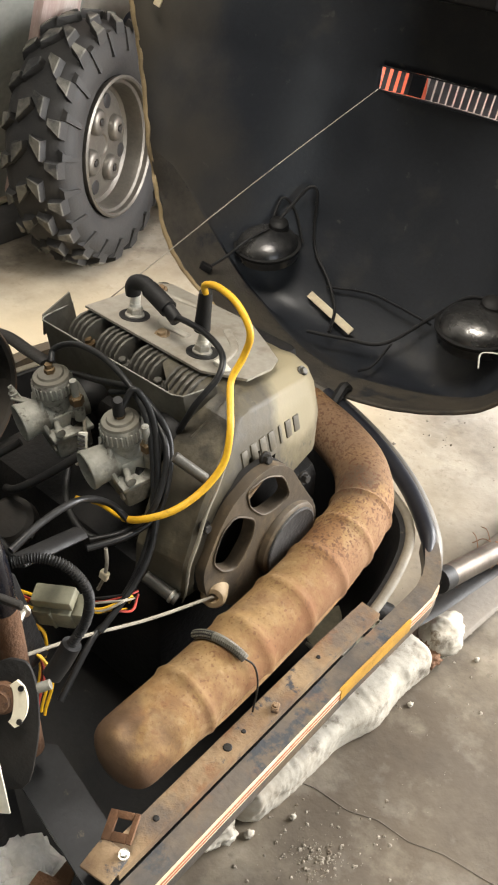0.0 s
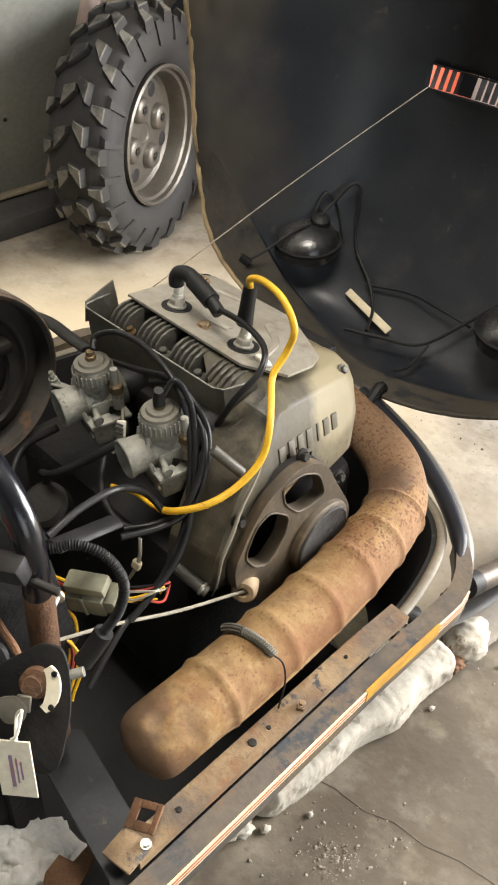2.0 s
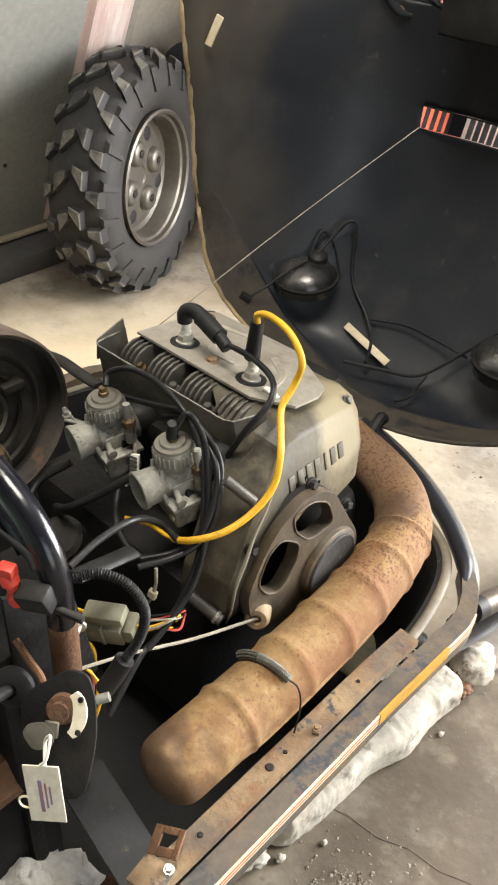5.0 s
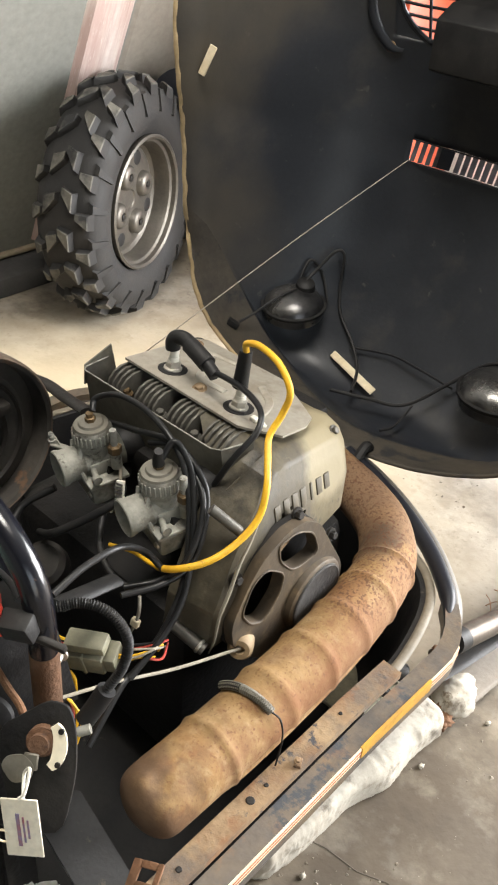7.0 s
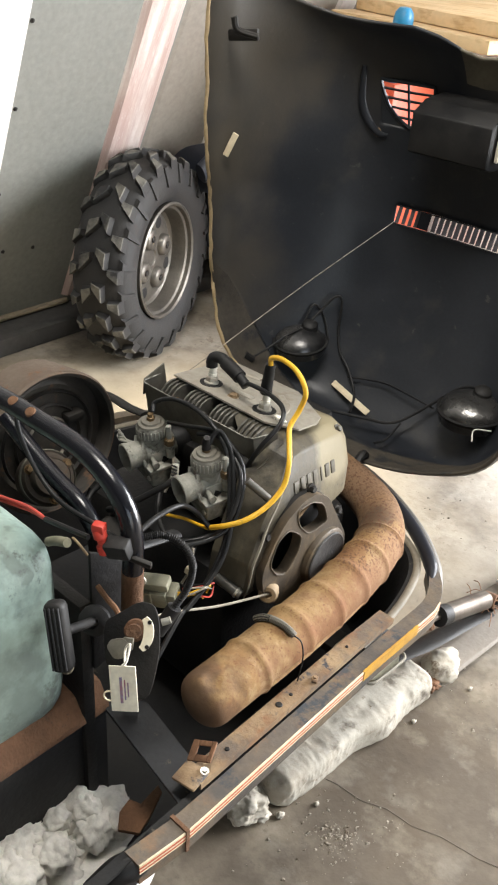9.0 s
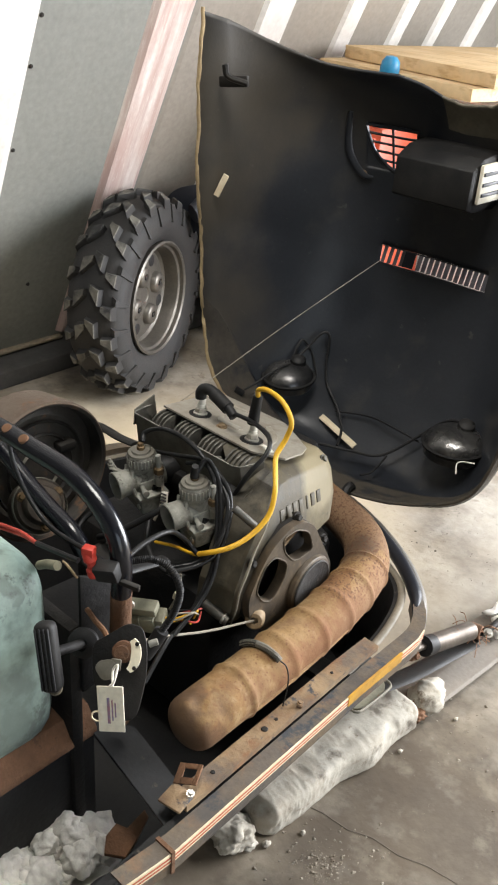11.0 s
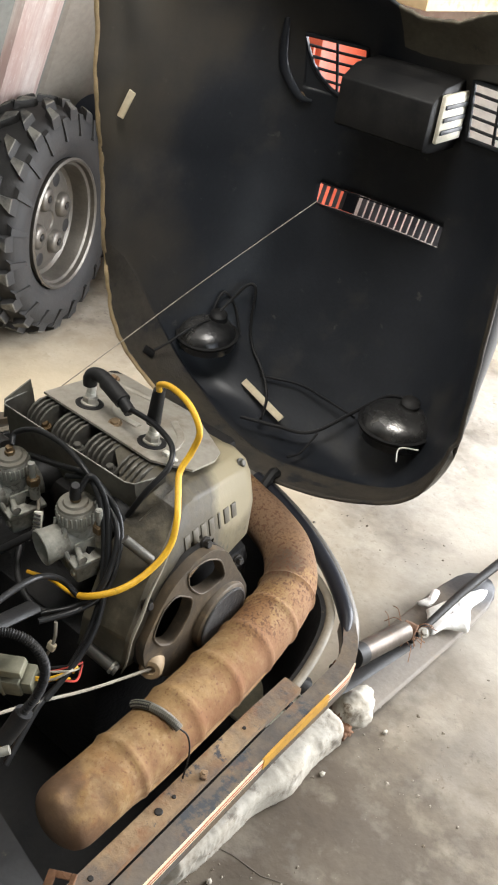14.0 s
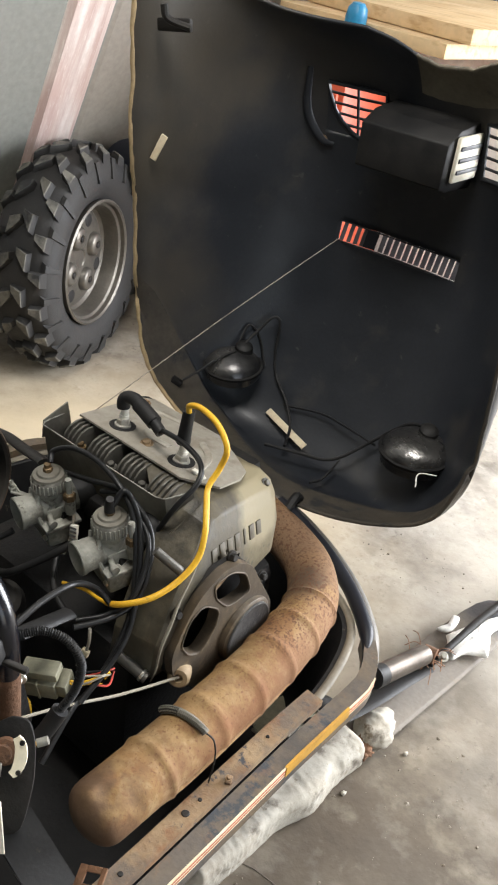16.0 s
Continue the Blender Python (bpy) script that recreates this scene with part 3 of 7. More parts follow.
# end wall with the open door, plain walls behind and beside the camera
tagged(part("wall_north", join(box((-2.6, 3.7, 0), (-0.05, 3.8, 2.5), 0), box((2.35, 3.7, 0), (2.7, 3.8, 2.5), 0), box((-0.05, 3.7, 2.3), (2.35, 3.8, 2.5), 0)), WALL, None, "", False), "plain grey end wall with an open doorway", "wall", kind="structure")
tagged(part("wall_south", box((-2.6, -3.4, 0), (2.7, -3.3, 2.5), 0), WALL, None, "", False), "plain grey wall", "wall", kind="structure")
# unseen wall, its opening made up to let the added side lamp in
tagged(part("wall_east", join(box((2.6, -3.4, 0), (2.7, -1.55, 2.5), 0), box((2.6, 0.15, 0), (2.7, 3.8, 2.5), 0), box((2.6, -1.55, 2.1), (2.7, 0.15, 2.5), 0)), WALL, None, "", False), "plain grey side wall with an opening for the added side lamp", "wall", kind="structure")

# ---- things behind the hood ----
freezer = thing("chest_freezer", (-1.31, 2.76, 0), "white enamel chest freezer by the wall under lumber", "freezer")
part("body", box((-1.70, 2.42, 0.02), (-0.93, 3.1, 0.90), 0.02), WHITE_ENAMEL, freezer)
part("lid", box((-1.72, 2.39, 0.905), (-0.91, 3.12, 0.982), 0.02), WHITE_ENAMEL, freezer)
board_top = part("lumber_board", box((0, 0, 1.022), (0.683, 0.75, 1.060), 0.003, 2, pose(-1.713, 2.289, 0, 0, 0, -15.7)), PINE)
tagged(board_top, "pale pine board lying on another board", "board", "stacked boards")
board_low = part("lumber_board", box((0, 0, 0.984), (0.66, 0.60, 1.020), 0.003, 2, pose(-1.742, 2.200, 0, 0, 0, -12)), PINE)
tagged(board_low, "pale pine board lying on the white freezer lid", "board", "stacked boards")
chest = thing("tool_chest", (-1.34, 2.2, 0), "orange-red painted metal tool chest on the floor", "tool chest")
part("cabinet", box((-1.64, 2.06, 0.0), (-1.37, 2.38, 0.870), 0.01), ORANGE_RED, chest)
for k in range(5):
    part("drawer", box((-1.627, 2.045, 0.05 + 0.161 * k), (-1.385, 2.058, 0.198 + 0.161 * k), 0.004), ORANGE_RED, chest)
jug = thing("blue_jug", (-1.402, 2.092, 0.87), "bright blue plastic jug standing on the tool chest", "jug")
part("body", lathe([(0, 0), (0.026, 0), (0.029, 0.005), (0.029, 0.163), (0.026, 0.182), (0.016, 0.195), (0, 0.198)], (-1.402, 2.092, 0.871), (0.05, 0, 1), 28), BLUE, jug)

# ---- the all-terrain vehicle ----
AXLE, FORE = Vector((0.934, 0.357, 0)), Vector((-0.357, 0.934, 0))
TYRE_C, TYRE_R, WHEEL_K = Vector((-1.867, 1.540, 0.324)), 0.345, 0.942
atv = thing("all_terrain_vehicle", (-1.8, 1.8, 0), "dark all-terrain vehicle with knobbly tyres parked by the wall", "quad bike")
half = 0.086
tyre_profile = [(0.19, half - 0.015), (0.215, half + 0.004), (0.26, half + 0.012), (0.295, half + 0.004), (0.312, half - 0.014), (0.320, half - 0.04), (0.323, 0), (0.320, -half + 0.04), (0.312, -half + 0.014), (0.295, -half - 0.004), (0.26, -half - 0.012), (0.19, -half + 0.01)]
wheel = part("wheel", lathe([(r * WHEEL_K, h * WHEEL_K) for r, h in tyre_profile], TYRE_C, AXLE, 72), TYRE, atv, "knobbly black tyre on a silver steel rim")


def at_wheel(side, r, angle):
    return TYRE_C + WHEEL_K * (AXLE * side + FORE * (r * math.cos(angle)) + Vector((0, 0, r * math.sin(angle))))


def tread_lug(angle, off, w, l, skew, h=0.022, base=0.322):
    """One tread block, on the tyre's crown at this angle and sideways place."""
    bm = bmesh.new()
    rows = []
    for hh, k in ((-0.008, 1.2), (h * 0.85, 0.92), (h, 0.82)):
        ring = []
        for a, c in ((-1, -1), (1, -1), (1, 1), (-1, 1)):
            s = off + a * w / 2 * k
            t = angle + (c * l / 2 * k * (0.7 + 0.3 * a * math.copysign(1, off)) + skew * a * w / 2) / TYRE_R
            ring.append(bm.verts.new(at_wheel(s, base + hh - 0.5 * max(0, abs(s) - 0.045) ** 2 / 0.05, t)))
        rows.append(ring)
    bm.faces.new(rows[-1]).material_index = 1
    for p, q in zip(rows, rows[1:]):
        for i in range(4):
            j = (i + 1) % 4
            bm.faces.new((p[i], p[j], q[j], q[i])).material_index = 1 if q is rows[-1] else 0
    bmesh.ops.recalc_face_normals(bm, faces=bm.faces)
    return bm


def side_lug(a):
    """A short bar on the tyre's shoulder."""
    bm = bmesh.new()
    quad = [(0.255, half + 0.012, -0.005), (0.312, half - 0.004, -0.020), (0.312, half - 0.004, 0.000), (0.255, half + 0.012, 0.006)]
    top = [bm.verts.new(at_wheel(o + 0.008, r, a + s / 0.29)) for r, o, s in quad]
    low = [bm.verts.new(at_wheel(o - 0.006, r, a + s * 1.4 / 0.29)) for r, o, s in quad]
    bm.faces.new(top)
    for i in range(4):
        bm.faces.new((low[i], low[(i + 1) % 4], top[(i + 1) % 4], top[i]))
    bmesh.ops.recalc_face_normals(bm, faces=bm.faces)
    return bm


for k in range(20):
    a = 2 * math.pi * k / 20
    odd = k % 2
    part("tread_lug", tread_lug(a, 0.026 if odd else 0.018, 0.036, 0.054, 0.75), [TYRE, LUG], wheel, "", False)
    part("tread_lug", tread_lug(a + 0.05, -0.026 if odd else -0.018, 0.036, 0.054, -0.75), [TYRE, LUG], wheel, "", False)
    part("tread_lug", tread_lug(a + 0.155, 0.068, 0.034, 0.046, 0.4, 0.019), [TYRE, LUG], wheel, "", False)
    part("tread_lug", tread_lug(a + 0.155, -0.068, 0.034, 0.046, -0.4, 0.019), [TYRE, LUG], wheel, "", False)
    part("side_lug", side_lug(a + 0.1), TYRE, wheel, "", False)

rim = part("rim", lathe([(0.190, half - 0.012), (0.193, half + 0.002), (0.187, half + 0.006), (0.181, half + 0.001), (0.179, half - 0.012), (0.171, half - 0.016), (0.167, half - 0.028), (0.164, half - 0.064), (0.154, half - 0.072), (0.144, half - 0.066), (0.120, half - 0.060), (0.06, half - 0.056), (0.030, half - 0.056), (0.026, half - 0.060), (0, half - 0.060)], TYRE_C, AXLE, 64, False, WHEEL_K), RIM, wheel, "silver painted pressed steel rim")
for k in range(4):
    a = radians(20 + 90 * k)
    c = at_wheel(half - 0.058, 0.078, a)
    part("lug_boss", lathe([(0.036, 0), (0.033, 0.014), (0.026, 0.020), (0.013, 0.021), (0.010, 0.016), (0, 0.016)], c, AXLE, 24), RIM, wheel)
    part("lug_nut", lathe([(0.0085, 0.016), (0.0085, 0.0215), (0.006, 0.023), (0, 0.022)], c, AXLE, 12), BLACK_STEEL, wheel)
# black discs painted as the shaded insides of the rim's holes
for k in range(4):
    c = at_wheel(half - 0.0620, 0.118, radians(65 + 90 * k))
    part("vent_hole", lathe([(0.021, 0), (0.019, 0.003), (0.018, 0.0035), (0, 0.003)], c, AXLE, 16), BLACK_PAN, wheel)
part("fender", tube([(-1.83, 1.74, 0.56), (-1.81, 1.82, 0.585), (-1.77, 1.96, 0.59), (-1.74, 2.14, 0.57), (-1.74, 2.38, 0.54)], lambda t: 0.03 + 0.03 * math.sin(math.pi * t), 16), DARK_PLASTIC, atv, "dark plastic fender")
part("fender_flap", prism(rounded([(-2.000, 0.552), (-1.972, 0.590), (-1.925, 0.622), (-1.80, 0.66), (-1.74, 0.50), (-1.925, 0.490), (-1.978, 0.512)], 4), "y", 1.765, 1.80, 0.004), DARK_PLASTIC, atv, "dark blue plastic fender flap")
part("chassis", box((-2.03, 1.86, 0.26), (-1.86, 2.42, 0.50), 0.04), DARK_PLASTIC, atv)
part("axle", tube([(-1.90, 1.53, 0.324), (-1.94, 1.68, 0.34), (-1.95, 1.90, 0.36)], 0.025), BLACK_STEEL, atv)

# ---- the snowmobile ----
CX = -0.70
sled = thing("snowmobile", (CX, 0.6, 0), "old snowmobile with rusty muffler, its black hood tipped open", "snowmobile")

# belly pan: a tub with its lip at the rail's height
half_plan = [(0.395, -0.55), (0.395, 0.12), (0.385, 0.45), (0.370, 0.66), (0.350, 0.78), (0.315, 0.86), (0.25, 0.905), (0.13, 0.94), (0.0, 0.95)]
half_plan = half_plan[:2] + [(q.x, q.y) for q in smooth_path([(a, b, 0) for a, b in half_plan[2:]], 6)]
plan = [(CX + a, b) for a, b in half_plan] + [(CX - a, b) for a, b in half_plan[-2::-1]]


def tub(rings):
    bm = bmesh.new()
    rows = []
    for inset, z in rings:
        rows.append([bm.verts.new((CX + (x - CX) * (1 - inset / 0.38), y - (inset if y > 0.5 else 0) * (y - 0.5) * 2, z)) for x, y in plan])
    for a, b in zip(rows, rows[1:]):
        for i in range(len(plan) - 1):
            bm.faces.new((a[i], a[i + 1], b[i + 1], b[i]))
    bm.faces.new(rows[-1])
    bmesh.ops.recalc_face_normals(bm, faces=bm.faces)
    bmesh.ops.solidify(bm, geom=bm.faces[:], thickness=0.004)
    return bm


pan = part("belly_pan", tub([(-0.004, 0.368), (0.012, 0.366), (0.02, 0.34), (0.035, 0.24), (0.07, 0.16), (0.12, 0.145)]), BLACK_PAN, sled, "dirty black belly pan")

lip = [(x, y, 0.368) for x, y in plan if y > 0.62]
part("pan_lip", tube(lip, 0.0065, 10, 2, True, 0.5), LIP_DUST, sled, "dusty rolled lip of the belly pan")

# right side rail with striped tape; its mirror on the far side
def rail_at(y):
    return -0.284 - 0.010 * max(0, (min(y, 0.62) - 0.25) / 0.35) - 5.0 * max(0, y - 0.765) ** 2 - 0.09 * max(0, 0.235 - y)


def rail_mesh(side, y0, y1, x_in, x_out, z0, z1, n=26):
    """A bar that follows the side rail; x_in and x_out are inward from its outer edge."""
    bm = bmesh.new()
    rows = []
    for i in range(n + 1):
        y = y0 + (y1 - y0) * i / n
        e = rail_at(y)
        ring = [(e - x_in, z0), (e - x_out, z0), (e - x_out, z1), (e - x_in, z1)]
        rows.append([bm.verts.new((x if side > 0 else 2 * CX - x, y, z)) for x, z in ring])
    for a, b in zip(rows, rows[1:]):
        for k in range(4):
            bm.faces.new((a[k], a[(k + 1) % 4], b[(k + 1) % 4], b[k]))
    bm.faces.new(rows[0])
    bm.faces.new(rows[-1])
    bmesh.ops.recalc_face_normals(bm, faces=bm.faces)
    return bm


for side in (1, -1):
    rail = part("side_rail", rail_mesh(side, 0.168, 0.862, 0.025, 0.0, 0.335, 0.370, 34), RAIL, sled, "worn grey side rail with striped tape")
    for z0, z1, m, words in ((0.3668, 0.3702, CREAM, "cream tape"), (0.3632, 0.3662, RED_TAPE, "faded red tape"), (0.3605, 0.3627, CREAM, ""), (0.3572, 0.3600, RED_TAPE, ""), (0.3545, 0.3567, CREAM, "")):
        part("tape_stripe", rail_mesh(side, 0.168, 0.800, 0.0006 if z0 > 0.366 else 0.0002, -0.0013, z0, z1), m, rail, words, False)
    part("reflector_tape", rail_mesh(side, 0.590, 0.728, 0.0012, -0.0022, 0.3530, 0.3712), YELLOW_TAPE, rail, "scuffed yellow reflector tape", False)
part("rail_end", tube([(-0.308, 0.205, 0.352), (-0.306, 0.172, 0.351), (-0.314, 0.155, 0.345), (-0.330, 0.135, 0.31)], 0.0175, 12), BLACK_PAN, sled)
part("rail_joint", rail_mesh(1, 0.2335, 0.2385, 0.027, -0.0024, 0.335, 0.3735, 2), RUST, sled, "rusty joint across the rail", False)

# front bumper loop
bumper_pts = [(-0.3086, 0.740, 0.350), (-0.3090, 0.765, 0.350), (-0.3150, 0.800, 0.351), (-0.334, 0.842, 0.354), (-0.364, 0.882, 0.3585), (-0.430, 0.936, 0.362), (-0.52, 0.986, 0.362), (-0.62, 1.022, 0.362), (CX, 1.032, 0.362)]
bumper_pts = bumper_pts + [(2 * CX - x, y, z) for x, y, z in bumper_pts[-2::-1]]
bumper = part("front_bumper", tube(bumper_pts, 0.0122, 16, 8, True, 1.15), TUBE_STEEL, sled, "worn steel bumper loop")
part("bumper_sleeve", tube([(-0.330, 0.815, 0.3600), (-0.346, 0.846, 0.3640), (-0.370, 0.876, 0.3675), (-0.436, 0.928, 0.3690), (-0.525, 0.977, 0.3690), (-0.622, 1.014, 0.3680), (-0.66, 1.024, 0.367)], lambda t: 0.0016 + 0.0102 * min(1.0, t / 0.30), 16, 8, True, 1.1), BLACK_PAINT, bumper, "black painted upper length")
part("bumper_clamp", tube([(-0.63, 1.00, 0.372), (-0.632, 1.03, 0.392), (-0.636, 1.05, 0.372)], 0.009, 8), RUBBER, bumper)

# inner rusty strip by the muffler
strip = part("muffler_strip", rail_mesh(1, 0.285, 0.70, 0.053, 0.0265, 0.3735, 0.384), STRIP, sled, "rusty tan riveted strip")
for y, r in ((0.345, 0.0035), (0.447, 0.0052), (0.472, 0.0028), (0.60, 0.0026)):
    part("rivet", lathe([(r, 0), (r * 0.8, 0.0012), (0, 0.0016)], (rail_at(y) - 0.040, y, 0.384), (0, 0, 1), 12), BLACK_STEEL, strip)
part("strip_clip", join(box((-0.004, -0.006, 0), (0.004, 0.006, 0.005), 0.001, 1, pose(rail_at(0.515) - 0.033, 0.515, 0.384, 0, 8, 30)), bolt((rail_at(0.515) - 0.033, 0.515, 0.389), (0.1, 0, 1), 0.003, 0.003)), STRIP, strip, "small rusty clip")
bm_at = pose(-0.338, 0.313, 0.397, 18, -20, 20)
bracket = part("bracket", join(*[box(lo, hi, 0.001, 2, bm_at) for lo, hi in (((-0.018, -0.014, -0.0015), (-0.008, 0.014, 0.0015)), ((0.010, -0.014, -0.0015), (0.016, 0.014, 0.0015)), ((-0.0078, 0.007, -0.0015), (0.0098, 0.014, 0.0015)), ((-0.0078, -0.014, -0.0015), (0.0098, -0.005, 0.0015)))]), RUST, sled, "bent rusty bracket with a square hole")
part("bracket_bolt", bolt((-0.321, 0.300, 0.387), (0.1, -0.2, 1), 0.0036, 0.004), BRIGHT, bracket)
part("bracket_lug", box((-0.022, -0.016, -0.003), (0.012, 0.018, 0.002), 0.002, 2, pose(-0.325, 0.285, 0.384, 0, 0, 10)), STRIP, bracket)

# muffler and its bent head pipe
mpts = [(-0.381, 0.334, 0.419), (-0.381, 0.368, 0.421), (-0.382, 0.46, 0.424), (-0.389, 0.60, 0.425), (-0.403, 0.72, 0.426), (-0.424, 0.795, 0.428), (-0.468, 0.848, 0.432), (-0.53, 0.876, 0.436), (-0.60, 0.888, 0.445)]


def muffler_r(t):
    body = 0.0395 if t < 0.55 else 0.0395 - 0.0055 * min(1, (t - 0.55) / 0.40)
    cap = math.sqrt(max(0.0, 1 - (1 - min(1, t / 0.125)) ** 2.0))
    ridge = 0.0030 * sum(math.exp(-((t - c) / 0.0058) ** 2) for c in (0.225, 0.3125, 0.375, 0.44, 0.51, 0.60))
    return max(0.006, body * (0.10 + 0.90 * cap)) + ridge


mb = tube(mpts, muffler_r, 48, 30)
for v in mb.verts:
    w = noise.noise(v.co * 22) * 0.0012
    v.co += w * Vector((0.6, -0.3, 0.75))
for cx, cy, cz, rr, dd in ((-0.372, 0.358, 0.452, 0.020, 0.005), (-0.352, 0.385, 0.442, 0.016, 0.003), (-0.392, 0.432, 0.470, 0.026, 0.004), (-0.40, 0.365, 0.455, 0.014, 0.003), (-0.385, 0.350, 0.458, 0.018, -0.004), (-0.352, 0.362, 0.425, 0.020, 0.003)):
    for v in mb.verts:
        k = (v.co - Vector((cx, cy, cz))).length / rr
        if k < 1:
            v.co += Vector((-0.5, 0.3, -0.7)) * dd * (1 - k * k) ** 2
# near end painted darker here and below: rust blotches plus its shade
stain_or_light(RUST_PIPE, Vector((-0.385, 0.330, 0.405)) - Vector(((min(v.co.x for v in mb.verts) + max(v.co.x for v in mb.verts)) / 2, (min(v.co.y for v in mb.verts) + max(v.co.y for v in mb.verts)) / 2, (min(v.co.z for v in mb.verts) + max(v.co.z for v in mb.verts)) / 2)), 0.046, (0.075, 0.046, 0.028), 0.7, 0.85, 0.035, 34, 0.03)
box_mid = Vector([(min(v.co[i] for v in mb.verts) + max(v.co[i] for v in mb.verts)) / 2 for i in range(3)])
for at, r, c in (((-0.341, 0.50, 0.415), 0.032, (0.17, 0.075, 0.032)), ((-0.344, 0.57, 0.415), 0.038, (0.17, 0.075, 0.032)), ((-0.350, 0.64, 0.418), 0.042, (0.17, 0.078, 0.035)), ((-0.352, 0.53, 0.447), 0.016, (0.17, 0.078, 0.034)), ((-0.352, 0.60, 0.448), 0.020, (0.16, 0.070, 0.030)), ((-0.358, 0.68, 0.450), 0.022, (0.17, 0.080, 0.036)), ((-0.350, 0.455, 0.440), 0.014, (0.16, 0.080, 0.038)), ((-0.408, 0.332, 0.425), 0.036, (0.070, 0.045, 0.029)), ((-0.372, 0.318, 0.402), 0.030, (0.060, 0.040, 0.027)), ((-0.381, 0.335, 0.450), 0.022, (0.155, 0.095, 0.048)), ((-0.405, 0.36, 0.440), 0.030, (0.10, 0.062, 0.036)), ((-0.420, 0.46, 0.430), 0.028, (0.12, 0.072, 0.040)), ((-0.360, 0.71, 0.420), 0.042, (0.20, 0.105, 0.052)), ((-0.385, 0.775, 0.425), 0.046, (0.20, 0.105, 0.052)), ((-0.455, 0.835, 0.455), 0.048, (0.165, 0.100, 0.055)), ((-0.450, 0.785, 0.472), 0.040, (0.065, 0.042, 0.028)), ((-0.53, 0.86, 0.455), 0.055, (0.15, 0.092, 0.056)), ((-0.372, 0.340, 0.438), 0.016, (0.085, 0.050, 0.030)), ((-0.360, 0.385, 0.445), 0.014, (0.11, 0.064, 0.036)), ((-0.395, 0.362, 0.452), 0.018, (0.10, 0.060, 0.034)), ((-0.352, 0.36, 0.410), 0.022, (0.09, 0.050, 0.028)), ((-0.350, 0.43, 0.405), 0.020, (0.15, 0.075, 0.036))):
    stain_or_light(RUST_PIPE, Vector(at) - box_mid, r, c, 0.85, 0.8, 0.045, 70, 0.03)
for at, r in (((-0.44, 0.79, 0.46), 0.10), ((-0.40, 0.69, 0.465), 0.05), ((-0.55, 0.87, 0.47), 0.08)):
    freckles(RUST_PIPE, Vector(at) - box_mid, r, (0.085, 0.040, 0.022), 190.0, 0.57, 0.63, 0.75)
    freckles(RUST_PIPE, Vector(at) - box_mid, r * 1.3, (0.12, 0.055, 0.028), 330.0, 0.56, 0.64, 0.6)
freckles(RUST_PIPE, Vector((-0.37, 0.52, 0.44)) - box_mid, 0.15, (0.12, 0.055, 0.028), 190.0, 0.64, 0.70, 0.6)
muffler = part("muffler", mb, RUST_PIPE, sled, "rust-brown ridged steel muffler")
part("weld_seam", tube([(-0.350, 0.39, 0.412), (-0.345, 0.46, 0.414), (-0.353, 0.60, 0.414), (-0.367, 0.71, 0.414), (-0.388, 0.78, 0.414)], 0.0045, 8, 14), RUST_PIPE, muffler)
coil = [(-0.383 + 0.0450 * math.cos(radians(a)), 0.492 - 0.012 * (a - 90) / 90, 0.424 + 0.0450 * math.sin(radians(a))) for a in range(136, 50, -5)]
core = smooth_path(coil, 14)
helix = []
for i, q in enumerate(core):
    d = (core[min(i + 1, len(core) - 1)] - core[max(i - 1, 0)]).normalized()
    s = Vector((0, 1, 0))
    helix.append(q + 0.0042 * (math.cos(i * 0.78) * s + math.sin(i * 0.78) * d.cross(s)))
spring = part("spring", tube(helix, 0.0013, 6, 1, False), TRAY, muffler, "dark coil spring over the muffler")
part("spring_core", tube(coil[:8], 0.0052, 8, 4), BLACK_STEEL, muffler)
part("hook_wire", tube([coil[-1], (-0.345, 0.502, 0.450), (-0.338, 0.500, 0.428), (-0.338, 0.494, 0.388)], 0.0011, 6), BLACK_STEEL, muffler)
# ---- the hood, tipped forward on its nose hinge ----
HOOD_MID = [(1.055, 0.392), (1.13, 0.368), (1.205, 0.376), (1.27, 0.43), (1.325, 0.53), (1.365, 0.64), (1.388, 0.76), (1.385, 0.88), (1.365, 1.00), (1.315, 1.085), (1.245, 1.13)]
MID_CURVE = smooth_path([(0, y, z) for y, z in HOOD_MID], 12)


def hood_point(u, v):
    """The hood's skin: u across from -1 to 1, v from the nose edge, 0, to the windscreen edge, 1."""
    f = v * (len(MID_CURVE) - 1)
    i = min(int(f), len(MID_CURVE) - 2)
    c = MID_CURVE[i].lerp(MID_CURVE[i + 1], f - i)
    au = min(1.0, abs(u))
    g = (1 - au ** 3.0) ** 0.62
    rim_y = 1.045 - 0.05 * min(1, v * 1.6) + (0.0025 * math.sin(v * 21) if u < 0 else 0)
    rim_z = 0.575 + (1.213 - 0.575) * max(0, (v - 0.10) / 0.90) ** 0.95
    k = au ** 5
    y = rim_y + (c.y - rim_y) * g
    z = c.z * (1 - k) + rim_z * k
    p = Vector((CX + u * 0.362, y, z))
    if v < 0.14:
        # the flat flange along the nose
        dx = 0.356 * au
        e = Vector((CX + 0.356 * u, 1.03, 0.372 + 1.05 * dx * dx + 0.09 * (dx / 0.355) ** 20))
        p = e.lerp(p, v / 0.14)
    return p


def v_at(z):
    lo, hi = 0.25, 1.0
    for _ in range(30):
        m = (lo + hi) / 2
        f = m * (len(MID_CURVE) - 1)
        i = min(int(f), len(MID_CURVE) - 2)
        lo, hi = (m, hi) if MID_CURVE[i].lerp(MID_CURVE[i + 1], f - i).z < z else (lo, m)
    return lo


def u_at(x):
    return (x - CX) / 0.362


